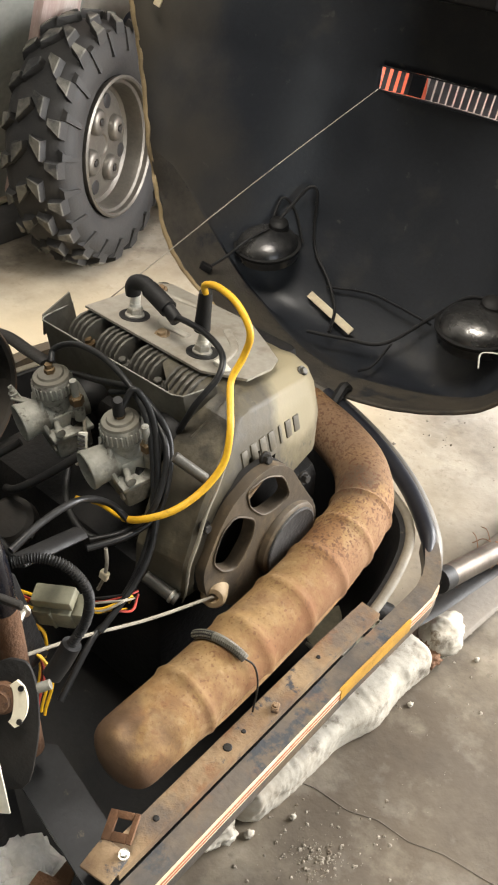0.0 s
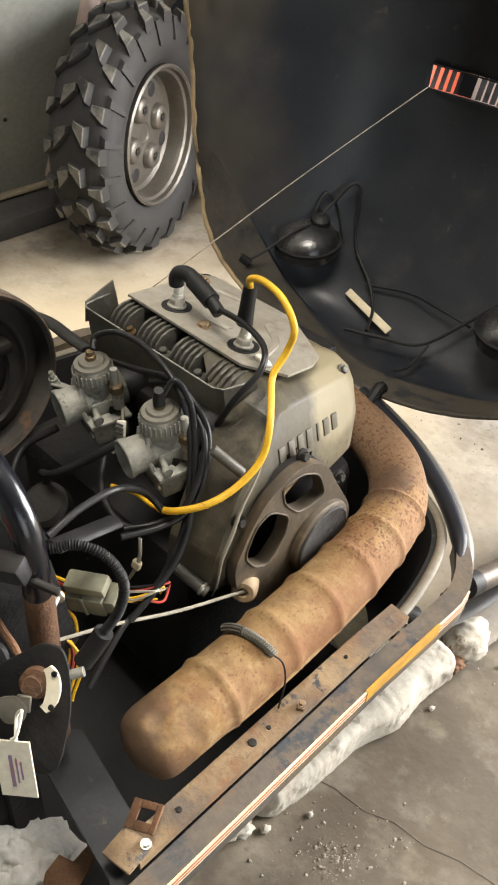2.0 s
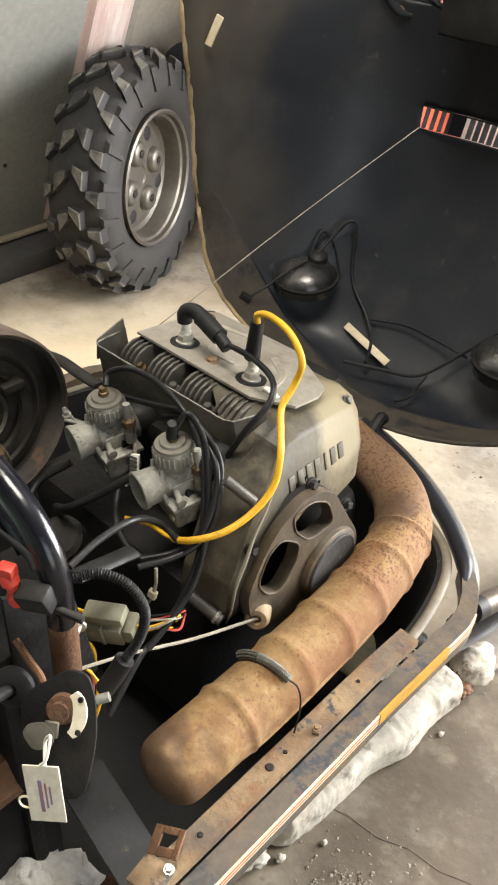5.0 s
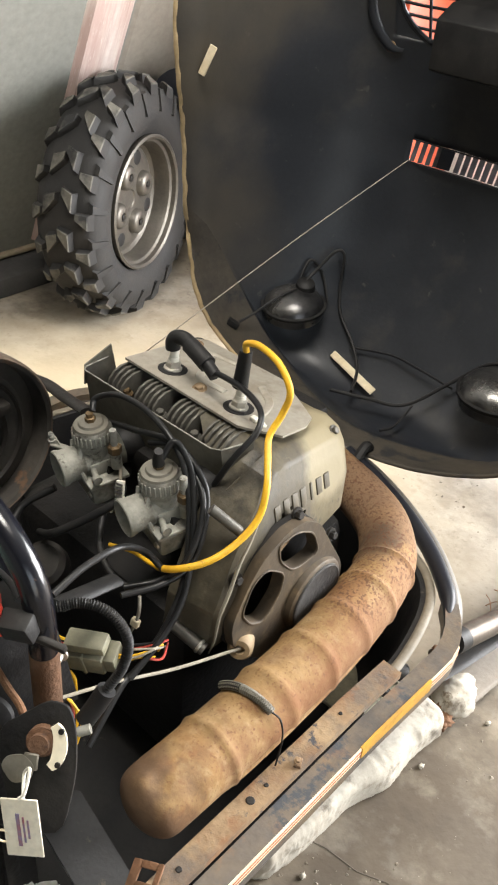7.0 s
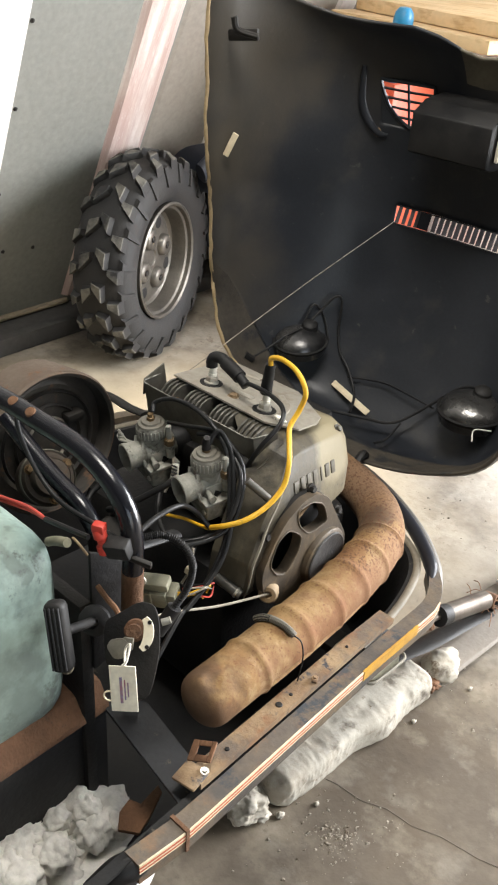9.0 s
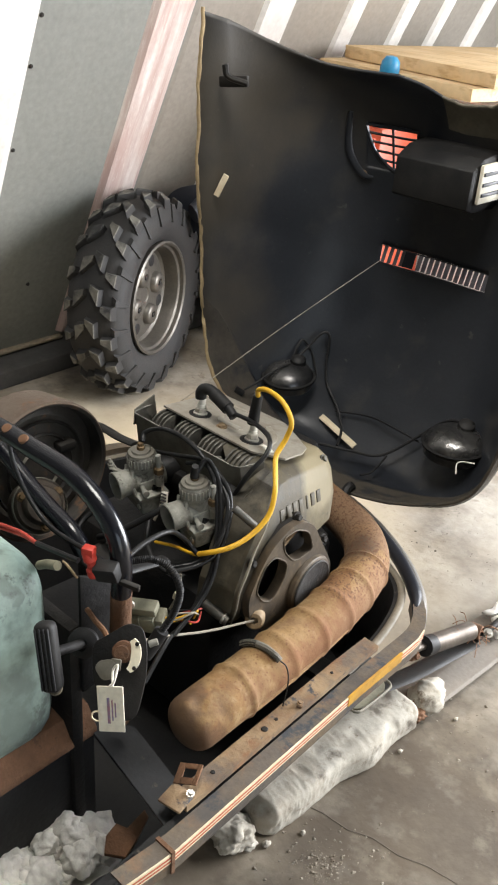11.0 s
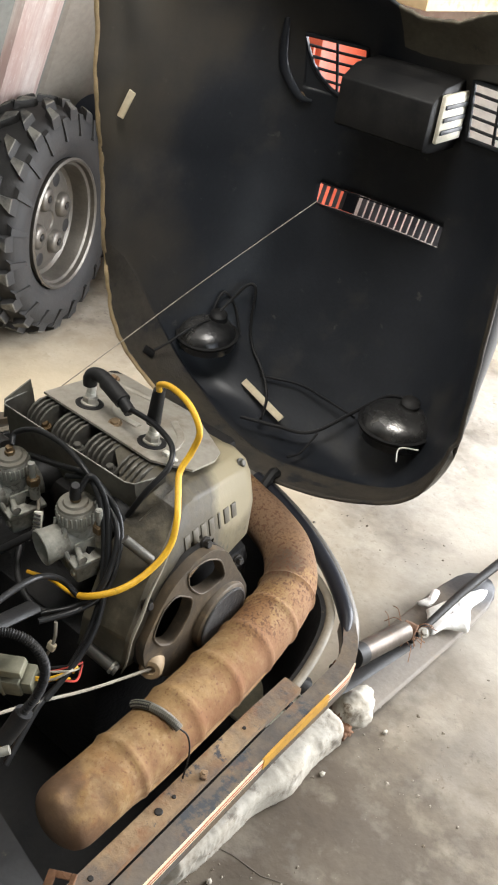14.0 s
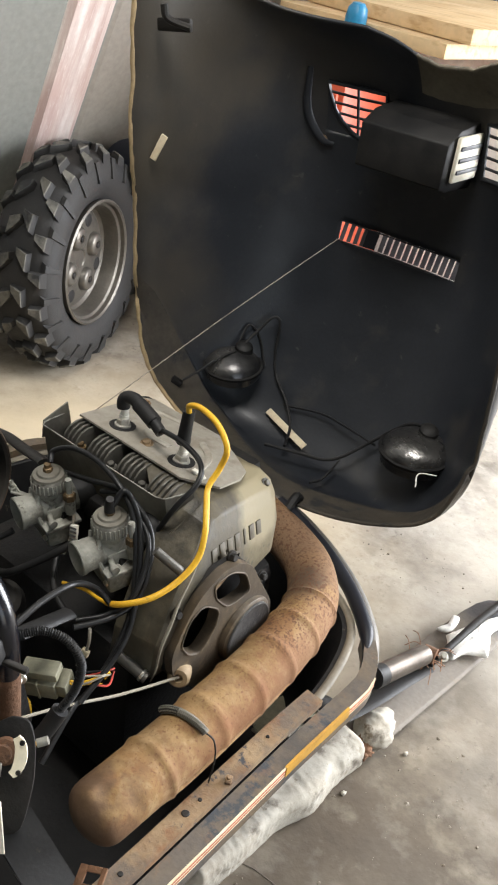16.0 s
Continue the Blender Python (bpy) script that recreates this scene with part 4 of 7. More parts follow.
HOLES = [(-0.902, -0.800, 0.925, 1.012), (-0.600, -0.492, 0.918, 1.008), (-0.857, -0.602, 0.727, 0.765)]
ul = sorted({round(-1 + 2 * i / 70, 5) for i in range(71)} | {round(u_at(x), 5) for h in HOLES for x in h[:2]})
vl = sorted({round(i / 70, 5) for i in range(71)} | {round(v_at(z), 5) for h in HOLES for z in h[2:]})


TOP = [(-1.07, 0.992), (-0.94, 0.969), (-0.80, 0.981), (-0.765, 0.955), (-0.736, 0.915), (-0.694, 0.895), (-0.628, 0.907), (-0.60, 0.925), (-0.575, 0.95), (-0.54, 0.975), (-0.46, 0.97), (-0.33, 0.992)]


def top_cut(u):
    """How far up the skin reaches: a ragged notch in the middle of the windscreen edge."""
    x = CX + 0.362 * u
    n = 0.006 * noise.noise((x * 60, 2, 0))
    for (a, p), (b, q) in zip(TOP, TOP[1:]):
        if a <= x <= b:
            return p + (q - p) * (x - a) / (b - a) + (n if -0.76 < x < -0.57 else 0.2 * n)
    return 0.99


def skin_v(u, s):
    """Spreads the rows so that one of them runs along the inner rim of the dusty nose flange."""
    lip = 0.085 + 0.13 * abs(u) ** 1.5
    if s < 0.1:
        return s / 0.1 * lip
    if s < 0.3:
        return lip + (0.3 - lip) * (s - 0.1) / 0.2
    return s if s < 0.8 else 0.8 + (s - 0.8) * (top_cut(u) - 0.8) / 0.2


hb = bmesh.new()
def sunk(s):
    """The nose behind its flange drops away as a shallow well."""
    return max(0.0, min(1.0, (s - 0.1) / 0.014)) * max(0.0, min(1.0, (0.32 - s) / 0.14))


gridv = [[hb.verts.new(hood_point(u, skin_v(u, v)) + Vector((0, 0.008, -0.013)) * sunk(v) * (1 - abs(u) ** 8)) for u in ul] for v in vl]
for j in range(len(vl) - 1):
    for i in range(len(ul) - 1):
        um, vm = (ul[i] + ul[i + 1]) / 2, (vl[j] + vl[j + 1]) / 2
        if any(u_at(h[0]) < um < u_at(h[1]) and v_at(h[2]) < vm < v_at(h[3]) for h in HOLES):
            continue
        f = hb.faces.new((gridv[j][i], gridv[j][i + 1], gridv[j + 1][i + 1], gridv[j + 1][i]))
        f.material_index = 3 if vm < 0.1 else 4 if vm > 0.86 and -0.1 < um < 0.7 else 0
for v in hb.verts:
    v.co.y += 0.0018 * noise.noise(v.co * 14) + 0.0008 * noise.noise(v.co * 45)
bmesh.ops.recalc_face_normals(hb, faces=hb.faces)
hood = part("hood", hb, [HOOD_IN, HOOD_OUT, HOOD_EDGE, HOOD_DUST, HOOD_PANEL_LIT], sled, "tipped-open black fibreglass hood seen from inside")
mid = PLACE[hood].translation
for at, r, a in (((-1.05, 1.08, 1.08), 0.14, 0.5), ((-1.02, 1.12, 0.98), 0.08, 0.5), ((-0.92, 1.30, 1.03), 0.05, 0.4), ((-1.06, 1.05, 0.85), 0.08, 0.6), ((-1.04, 1.06, 0.62), 0.09, 0.6), ((-0.60, 1.35, 1.06), 0.07, 0.5)):
    stain_or_light(HOOD_IN, Vector(at) - mid, r, (0.085, 0.070, 0.048), 0.6, a, 0.22, 9, 0.16)
sol = hood.modifiers.new("thickness", "SOLIDIFY")
sol.thickness, sol.offset, sol.use_rim = 0.005, 0, True
sol.material_offset_rim = 0

# raw rolled edge of the hood
round_edge = [hood_point(-1, 1.0 - 0.05 * i) for i in range(18)]
round_edge += [hood_point(u, 0.0) for u in (-1, -0.99, -0.97, -0.94, -0.9, -0.84, -0.76, -0.66, -0.55, -0.4, -0.2, 0)]
far_edge = [hood_point(0, 0)] + [hood_point(u, 0.0) for u in (0.2, 0.4, 0.55, 0.66, 0.76, 0.84, 0.9, 0.94, 0.97, 0.99, 1)] + [hood_point(1, 0.15 + 0.05 * i) for i in range(18)]
for pts, r, m in ((round_edge, 0.0036, HOOD_EDGE), (far_edge, 0.0034, HOOD_DUST)):
    eb = tube(pts, r, 10, 8)
    for v in eb.verts:
        v.co += Vector((noise.noise(v.co * 40), noise.noise(v.co * 40 + Vector((5, 0, 0))), 0)) * (0.0025 if m == HOOD_EDGE else 0.0008)
    part("edge_roll", eb, m, hood, "frayed tan fibreglass edge" if m == HOOD_EDGE else "dusty fibreglass edge")

# vents in the hood
for sgn, (x0, x1, z0, z1) in ((-1, HOLES[0]), (1, HOLES[1])):
    def gp(x, z, d=0.0):
        p = hood_point(u_at(x), v_at(z))
        return p + Vector((0, d, 0))
    w, h = x1 - x0, z1 - z0
    # the opening's outer side is a curve: (height, how far in it starts), both as shares of the opening
    curve = [(0.0, 0.50), (0.10, 0.36), (0.25, 0.22), (0.45, 0.10), (0.70, 0.03), (1.0, 0.0)] if sgn < 0 else [(0.0, 0.02), (1.0, 0.0)]
    far = [(0.0, 0.90), (0.12, 1.0), (1.0, 1.0)] if sgn < 0 else [(0.0, 0.80), (0.10, 0.94), (0.25, 1.0), (1.0, 1.0)]

    def inner(f, rows):
        for (a, p), (b, q) in zip(rows, rows[1:]):
            if a <= f <= b:
                return x0 + w * (p + (q - p) * (f - a) / (b - a))

    ring = [(inner(f, curve), z0 + h * f) for f, _ in curve] + [(inner(f, far), z0 + h * f) for f, _ in far[::-1]]
    grille = part("vent_frame", tube([gp(x, z, -0.002) for x, z in ring + ring[:1]], 0.0042, 8, 1, False), HOOD_IN, hood, "black vent with crossbars")
    for k in range(1, 5):
        z = z0 + h * k / 5
        a, b = inner(k / 5, curve), inner(k / 5, far)
        part("vent_bar", tube([gp(a, z), gp((a + b) / 2, z - 0.001), gp(b, z)], 0.0026, 8, 4), HOOD_IN, grille)
    part("vent_bar", tube([gp(x0 + 0.50 * w, z0), gp(x0 + 0.47 * w, z1)], 0.0028, 8, 2), HOOD_IN, grille)
    # the skin between the square cut and the curved opening
    for rows, side_x in ((curve, x0), (far, x1)):
        poly = [(inner(f, rows), z0 + h * f) for f, _ in rows if abs(inner(f, rows) - side_x) > 1e-6 or f == 1.0 or f == rows[-2][0]] + [(side_x, z0)]
        if len({round(x, 5) for x, _ in poly}) < 2:
            continue
        fb = bmesh.new()
        front = [fb.verts.new(gp(x, z, -0.002)) for x, z in poly]
        back = [fb.verts.new(gp(x, z, 0.003)) for x, z in poly]
        fb.faces.new(front)
        fb.faces.new(back)
        for i in range(len(poly)):
            fb.faces.new((front[i], front[(i + 1) % len(poly)], back[(i + 1) % len(poly)], back[i]))
        bmesh.ops.recalc_face_normals(fb, faces=fb.faces)
        part("vent_corner", fb, HOOD_IN, grille, "", False)
    # raised duct lip beside the vent
    xo = x0 - 0.02 if sgn < 0 else x1 + 0.02
    lip = [gp(xo, z1 + 0.02, -0.012), gp(xo - 0.006 * -sgn, (z0 + z1) / 2, -0.014), gp(xo, z0 + 0.01, -0.013), gp(xo - sgn * 0.018, z0 - 0.018, -0.012), gp(xo - sgn * 0.035, z0 - 0.022, -0.008)]
    part("duct_lip", tube(lip, lambda t: 0.0035 + 0.0045 * math.sin(math.pi * min(1, t * 1.1)) ** 0.5 if 0 < t < 0.9 else 0.004, 16, 8, True, 0.55), HOOD_IN, hood)

part("duct_screw", bolt(hood_point(u_at(-0.905), v_at(0.905)) + Vector((0, -0.006, 0)), (0.1, -1, 0.1), 0.006, 0.004), STRIP, hood, "small rusty screw")
x0, x1, z0, z1 = HOLES[2]
slot = part("louvre_frame", tube([hood_point(u_at(x), v_at(z)) for x, z in ((x0, z0), (x0, z1), (x1, z1), (x1, z0), (x0, z0))], 0.0014, 8, 1, False), HOOD_IN, hood, "slotted louvre")
for k in range(19):
    x = x0 + (x1 - x0) * (k + 0.4) / 19
    if k == 5:
        continue
    w = 0.0150 if k == 4 else 0.0038 if k < 4 else 0.0044
    a, b = hood_point(u_at(x), v_at(z0 + 0.001)), hood_point(u_at(x + 0.004), v_at(z1 - 0.001))
    bm = bmesh.new()
    pts = [a + Vector((-w, 0, 0)), a + Vector((w, 0.003, 0)), b + Vector((w, 0.003, 0)), b + Vector((-w, 0, 0))]
    bm.faces.new([bm.verts.new(p) for p in pts])
    bmesh.ops.solidify(bm, geom=bm.faces[:], thickness=0.0015)
    part("louvre_vane", bm, HOOD_IN if k == 4 else VANE, slot, "", False)

# headlamp shells, seen from behind and above
for c, wide, ax in ((Vector((-0.940, 1.190, 0.480)), 0.86, (0.04, -0.12, 1)), (Vector((-0.524, 1.226, 0.472)), 0.96, (0.0, -0.06, 1))):
    lamp = part("headlamp", lathe([(0.064, -0.030), (0.066, -0.010), (0.064, 0.000), (0.057, 0.010), (0.046, 0.018), (0.030, 0.024), (0.014, 0.027), (0, 0.028)], c, ax, 48, False, wide), LAMP_SHELL, hood, "glossy dark back of a headlamp")
    part("lamp_rim", lathe([(0.065, -0.012), (0.070, -0.010), (0.071, -0.004), (0.065, -0.003)], c, ax, 48, True, wide), RUBBER, lamp, "black rubber lamp surround")
    part("bulb_holder", lathe([(0.019, -0.004), (0.017, 0.010), (0.011, 0.015), (0, 0.016)], c + Vector((0.006, 0.022, 0.024)), (0.2, -0.2, 1), 20), RUBBER, lamp)
# lamp cables
for pts, r in (([(-0.945, 1.20, 0.505), (-0.935, 1.235, 0.535), (-0.918, 1.26, 0.568), (-0.905, 1.27, 0.560), (-0.902, 1.265, 0.50), (-0.885, 1.255, 0.455), (-0.84, 1.24, 0.420), (-0.80, 1.21, 0.392), (-0.765, 1.15, 0.386)], 0.0042),
               ([(-0.945, 1.19, 0.505), (-0.955, 1.15, 0.495), (-0.972, 1.11, 0.470), (-0.985, 1.085, 0.455)], 0.0036),
               ([(-0.955, 1.205, 0.505), (-0.955, 1.235, 0.545), (-0.935, 1.25, 0.52), (-0.91, 1.245, 0.47)], 0.0036),
               ([(-0.79, 1.12, 0.390), (-0.73, 1.15, 0.388), (-0.67, 1.18, 0.392), (-0.62, 1.24, 0.440), (-0.575, 1.262, 0.485), (-0.53, 1.265, 0.492), (-0.52, 1.262, 0.47)], 0.0046),
               ([(-0.84, 1.235, 0.412), (-0.76, 1.25, 0.425), (-0.70, 1.245, 0.428), (-0.62, 1.238, 0.425)], 0.0030),
               ([(-0.66, 1.185, 0.392), (-0.655, 1.13, 0.378), (-0.662, 1.10, 0.378)], 0.0034)):
    part("lamp_cable", tube([(x + 0.008, y, z + 0.002) for x, y, z in pts], r * 0.7, 8), BLACK_PAN, hood)
part("cable_plug", box((-0.01, -0.007, -0.006), (0.012, 0.007, 0.006), 0.002, 2, pose(-0.988, 1.080, 0.452, 0, 30, 40)), RUBBER, hood)
part("pale_strip", box((-0.062, -0.007, -0.0015), (0.062, 0.007, 0.0015), 0.001, 1, pose(-0.798, 1.205, 0.387, 40, 8, -13)), CREAM, hood, "pale adhesive strip")
part("tape_patch", box((-0.006, -0.0015, -0.024), (0.006, 0.0015, 0.024), 0.001, 1, pose(-1.036, 1.040, 0.897, 0, 24, 28)), CREAM, hood, "yellowed tape patch")
part("latch", join(box((-0.028, -0.006, -0.010), (0.03, 0.006, 0.010), 0.003, 2, pose(-1.018, 1.040, 1.092, 0, -6, 20)), tube([(-1.018, 1.015, 1.122), (-1.013, 1.020, 1.102), (-0.988, 1.045, 1.092)], 0.006, 8)), BLACK_STEEL, hood, "dark hood latch")
part("clip_wire", tube([(-0.473, 1.152, 0.446), (-0.482, 1.172, 0.460), (-0.456, 1.190, 0.462)], 0.0014, 6, 6), CERAMIC, hood, "white wire clip")
# instrument pod between the vents
pod = part("instrument_pod", prism([(1.37, 0.898), (1.29, 0.900), (1.263, 0.908), (1.264, 0.980), (1.30, 1.000), (1.38, 1.01)], "x", -0.785, -0.615, 0.003), RUBBER, hood, "black boxed instrument pod")
part("pod_end", box((-0.614, 1.285, 0.918), (-0.606, 1.365, 0.992), 0.004), TAG_WHITE, pod, "pale slotted pod end")
for k in range(3):
    part("pod_slot", box((-0.6065, 1.29, 0.932 + 0.019 * k), (-0.6035, 1.36, 0.939 + 0.019 * k), 0.001), SLATE, pod)

# ---- engine ----
part("crankcase", box((-0.83, 0.50, 0.20), (-0.49, 0.80, 0.47), 0.03), ENGINE_DARK, sled, "oily dark crankcase")
part("cylinder_block", box((-0.78, 0.67, 0.44), (-0.54, 0.79, 0.62), 0.01), ENGINE_DARK, sled)
part("cylinder_base", box((-0.78, 0.60, 0.44), (-0.54, 0.67, 0.555), 0.01), ENGINE_DARK, sled)

# fan shroud: a shaped case with a sloping rear side
LEVELS = [(-0.518, 0.648, 0.634, 0.764), (-0.492, 0.645, 0.622, 0.774), (-0.474, 0.634, 0.606, 0.780), (-0.466, 0.612, 0.582, 0.784), (-0.457, 0.567, 0.541, 0.785), (-0.453, 0.520, 0.516, 0.776), (-0.4535, 0.509, 0.512, 0.700), (-0.458, 0.470, 0.512, 0.690), (-0.470, 0.437, 0.518, 0.68)]


def shroud_bend(y, y0, y1):
    return 0.15 * max(0, y - 0.585) + 4.0 * max(0, y - (y1 - 0.03)) ** 1.6 + 1.6 * max(0, (y0 + 0.012) - y) ** 1.3


def shroud_x(y, z):
    """Where the case's outer skin lies at this length and height."""
    for a, b in zip(LEVELS, LEVELS[1:]):
        if b[1] <= z <= a[1]:
            t = (a[1] - z) / (a[1] - b[1])
            x, _, y0, y1 = (p + (q - p) * t for p, q in zip(a, b))
            return x - shroud_bend(y, y0, y1)
    return LEVELS[-1][0]


COVER = [(0.524, 0.493), (0.546, 0.538), (0.568, 0.565), (0.604, 0.583), (0.636, 0.582), (0.664, 0.562), (0.687, 0.521), (0.718, 0.470), (0.721, 0.432), (0.68, 0.39), (0.59, 0.39), (0.532, 0.448)]


def recess(y, z):
    """The hollow that the recoil starter sits in."""
    inside = False
    for i, (a, b) in enumerate(COVER):
        c, d = COVER[i - 1]
        a, b, c, d = 0.62 + (a - 0.62) * 0.95, 0.50 + (b - 0.50) * 0.93, 0.62 + (c - 0.62) * 0.95, 0.50 + (d - 0.50) * 0.93
        if (b > z) != (d > z) and y < (c - a) * (z - b) / (d - b) + a:
            inside = not inside
    return 0.045 if inside else 0.0


sb = bmesh.new()
NS = 40
outer, inner = [], []
FINE = [tuple(p + (q - p) * k / 5 for p, q in zip(a, b)) for a, b in zip(LEVELS, LEVELS[1:]) for k in range(5)] + [LEVELS[-1]]
for x, z, y0, y1 in FINE:
    ro, ri = [], []
    for i in range(NS + 1):
        t = i / NS
        y = y0 + (y1 - y0) * t
        bend = shroud_bend(y, y0, y1)
        drop = 0.20 * max(0.0, y - 0.632) * min(1.0, max(0.0, (z - 0.50) / 0.13))
        ro.append(sb.verts.new((x - bend - recess(y, z), y, z - drop)))
        low = 1.0 - min(1.0, max(0.0, (z - 0.60) / 0.045))
        ri.append(sb.verts.new((x - 0.11 + 0.045 * low, y - 0.012 * low * (1 - t), z - drop)))
    outer.append(ro)
    inner.append(ri)
for g in (outer, inner):
    for a, b in zip(g, g[1:]):
        for i in range(NS):
            sb.faces.new((a[i], a[i + 1], b[i + 1], b[i]))
for e in (0, NS):
    for k in range(len(FINE) - 1):
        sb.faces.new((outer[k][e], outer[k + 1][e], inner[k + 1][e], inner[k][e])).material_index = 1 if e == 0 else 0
for k in (0, len(FINE) - 1):
    for i in range(NS):
        sb.faces.new((outer[k][i], outer[k][i + 1], inner[k][i + 1], inner[k][i]))
bmesh.ops.recalc_face_normals(sb, faces=sb.faces)
shroud = part("fan_shroud", sb, [SHROUD, SHROUD_SIDE], sled, "dusty olive-grey fan shroud")
sd = shroud.modifiers.new("round", "BEVEL")
sd.width, sd.segments, sd.limit_method, sd.angle_limit = 0.005, 3, "ANGLE", radians(40)
mid = PLACE[shroud].translation
stain_or_light(SHROUD, Vector((-0.50, 0.735, 0.600)) - mid, 0.056, (0.260, 0.222, 0.140), 0.6, 0.85, 0.05, 24, 0.018)
stain_or_light(SHROUD, Vector((-0.49, 0.60, 0.55)) - mid, 0.065, (0.07, 0.062, 0.048), 0.5, 0.75, 0.06, 18, 0.05)
stain_or_light(SHROUD, Vector((-0.47, 0.49, 0.49)) - mid, 0.085, (0.062, 0.054, 0.040), 0.45, 0.7, 0.06, 20, 0.05)
# plain raised bars where the maker's lettering stands
EF, EU = Vector((-0.15, 0.98, -0.14)).normalized(), Vector((-0.20, -0.05, 0.967)).normalized()
EN = EF.cross(EU).normalized()
for k in range(7):
    y, z, h = 0.613 + 0.0172 * k, 0.586, 0.0140 - 0.0006 * k
    m = Matrix.Translation((shroud_x(y, z), y, z - 0.20 * max(0.0, y - 0.632) * min(1.0, (z - 0.50) / 0.13))) @ Matrix(((EF.x, EU.x, EN.x), (EF.y, EU.y, EN.y), (EF.z, EU.z, EN.z))).to_4x4()
    part("raised_bar", box((-0.006 if k != 4 else -0.0022, -h, -0.006), (0.0055 if k != 4 else 0.0022, h, 0.0016), 0.0010, 2, m), SHROUD, shroud)
part("shroud_spacer", tube([(-0.492, 0.535, 0.624), (-0.466, 0.553, 0.599)], 0.0058, 14, 2), FIN, shroud)
stud = part("case_stud", tube([(-0.506, 0.500, 0.466), (-0.487, 0.504, 0.459), (-0.466, 0.509, 0.451)], 0.0078, 14, 2), FIN, shroud, "dull alloy case stud")
part("stud_ring", lathe([(0.0085, -0.002), (0.0092, 0.0), (0.0085, 0.002)], (-0.472, 0.5075, 0.4535), (0.90, 0.20, -0.36), 20, True), BRIGHT, stud)
for x, y, z in ((-0.503, 0.622, 0.6435), (-0.517, 0.621, 0.6425)):
    part("side_rib", tube([(x, y, z), (x - 0.004, y - 0.021, z - 0.015), (x - 0.009, y - 0.043, z - 0.031)], 0.0017, 8, 4), SHROUD_SIDE, shroud)
part("shroud_bolt", bolt((-0.508, 0.756, 0.613), (0.8, 0.2, 0.6), 0.005, 0.005), FIN, shroud)
part("worn_edge", tube([(-0.4615, 0.582, 0.6125), (-0.4560, 0.562, 0.590), (-0.4530, 0.5415, 0.567), (-0.4505, 0.527, 0.540), (-0.4500, 0.5130, 0.512), (-0.4550, 0.5120, 0.470), (-0.4680, 0.5180, 0.437)], lambda t: 0.0010 + 0.0013 * math.sin(math.pi * min(1.0, t * 1.05)), 8, 8), BARE_EDGE, shroud, "paint worn bright along the edge")
# head plate
plate_poly = [(-0.745, 0.631), (-0.550, 0.630), (-0.545, 0.633), (-0.506, 0.658), (-0.507, 0.700), (-0.517, 0.722), (-0.545, 0.738), (-0.60, 0.768), (-0.735, 0.766), (-0.750, 0.75)]
pb = prism(plate_poly, "z", 0, 0.003)
plate_tilt = Matrix.Translation((0, 0.632, 0.652)) @ pose(0, 0, 0, -8, 0, 0) @ Matrix.Translation((0, -0.632, 0))
bmesh.ops.transform(pb, verts=pb.verts, matrix=plate_tilt)
plate = part("head_plate", pb, PLATE, sled, "grey zinc cylinder-head cover plate")


def on_plate(x, y, d=0.0):
    return plate_tilt @ Vector((x, y, 0.003 + d))


for pts in ([(-0.675, 0.70), (-0.655, 0.675), (-0.615, 0.675)], [(-0.60, 0.725), (-0.565, 0.70), (-0.548, 0.66)], [(-0.75, 0.73), (-0.66, 0.745)]):
    part("pressed_rib", tube([on_plate(x, y, 0.0) for x, y in pts], 0.0055, 10, 8, True, 0.6), PLATE, plate)
for x, y in ((-0.637, 0.655), (-0.73, 0.74)):
    part("plate_bolt", bolt(on_plate(x, y), (0, -0.1, 1), 0.006, 0.005), STRIP, plate)
part("plate_clip", join(box((-0.004, -0.008, 0), (0.004, 0.008, 0.003), 0.001, 2, Matrix.Translation(on_plate(-0.536, 0.655)) @ pose(0, 0, 0, -8, 0, 60)), box((-0.006, -0.004, 0), (0.003, 0.003, 0.005), 0.001, 2, Matrix.Translation(on_plate(-0.546, 0.656)))), CERAMIC, plate, "pale wire clip")

# spark plugs, boots and leads
for k, x in enumerate((-0.692, -0.579)):
    c = on_plate(x, 0.662, -0.004)
    ax = (0, 0.139, 0.99)
    part("plug_well", lathe([(0.0185, 0.0035), (0.0185, 0.0048), (0, 0.0047)], c, ax, 28), RUBBER, plate)
    plug = part("spark_plug", join(lathe([(0.0115, 0.002), (0.0115, 0.0065), (0.009, 0.008), (0, 0.008)], c, ax, 24), lathe([(0.0095, 0.006), (0.0095, 0.014), (0.0075, 0.016), (0, 0.016)], c, ax, 6)), BRIGHT, sled, "spark plug with white insulator")
    part("insulator", lathe([(0.0068, 0.014), (0.0068, 0.020), (0.006, 0.021), (0.006, 0.030), (0.005, 0.034), (0, 0.034)], c, ax, 20), CERAMIC, plug)
c1 = on_plate(-0.692, 0.662)
boot1 = part("plug_boot", join(tube([c1 + Vector((0, 0, 0.029)), c1 + Vector((0, 0, 0.039)), c1 + Vector((0.004, 0.002, 0.045)), c1 + Vector((0.016, 0.004, 0.047)), c1 + Vector((0.03, 0.003, 0.043))], 0.0092, 14), tube([c1 + Vector((0.026, 0.003, 0.044)), c1 + Vector((0.040, 0.001, 0.041)), c1 + Vector((0.062, -0.002, 0.035))], 0.0108, 14), tube([c1 + Vector((0.060, -0.002, 0.036)), c1 + Vector((0.078, -0.005, 0.028))], 0.0078, 12)), RUBBER, sled, "black elbow plug boot")
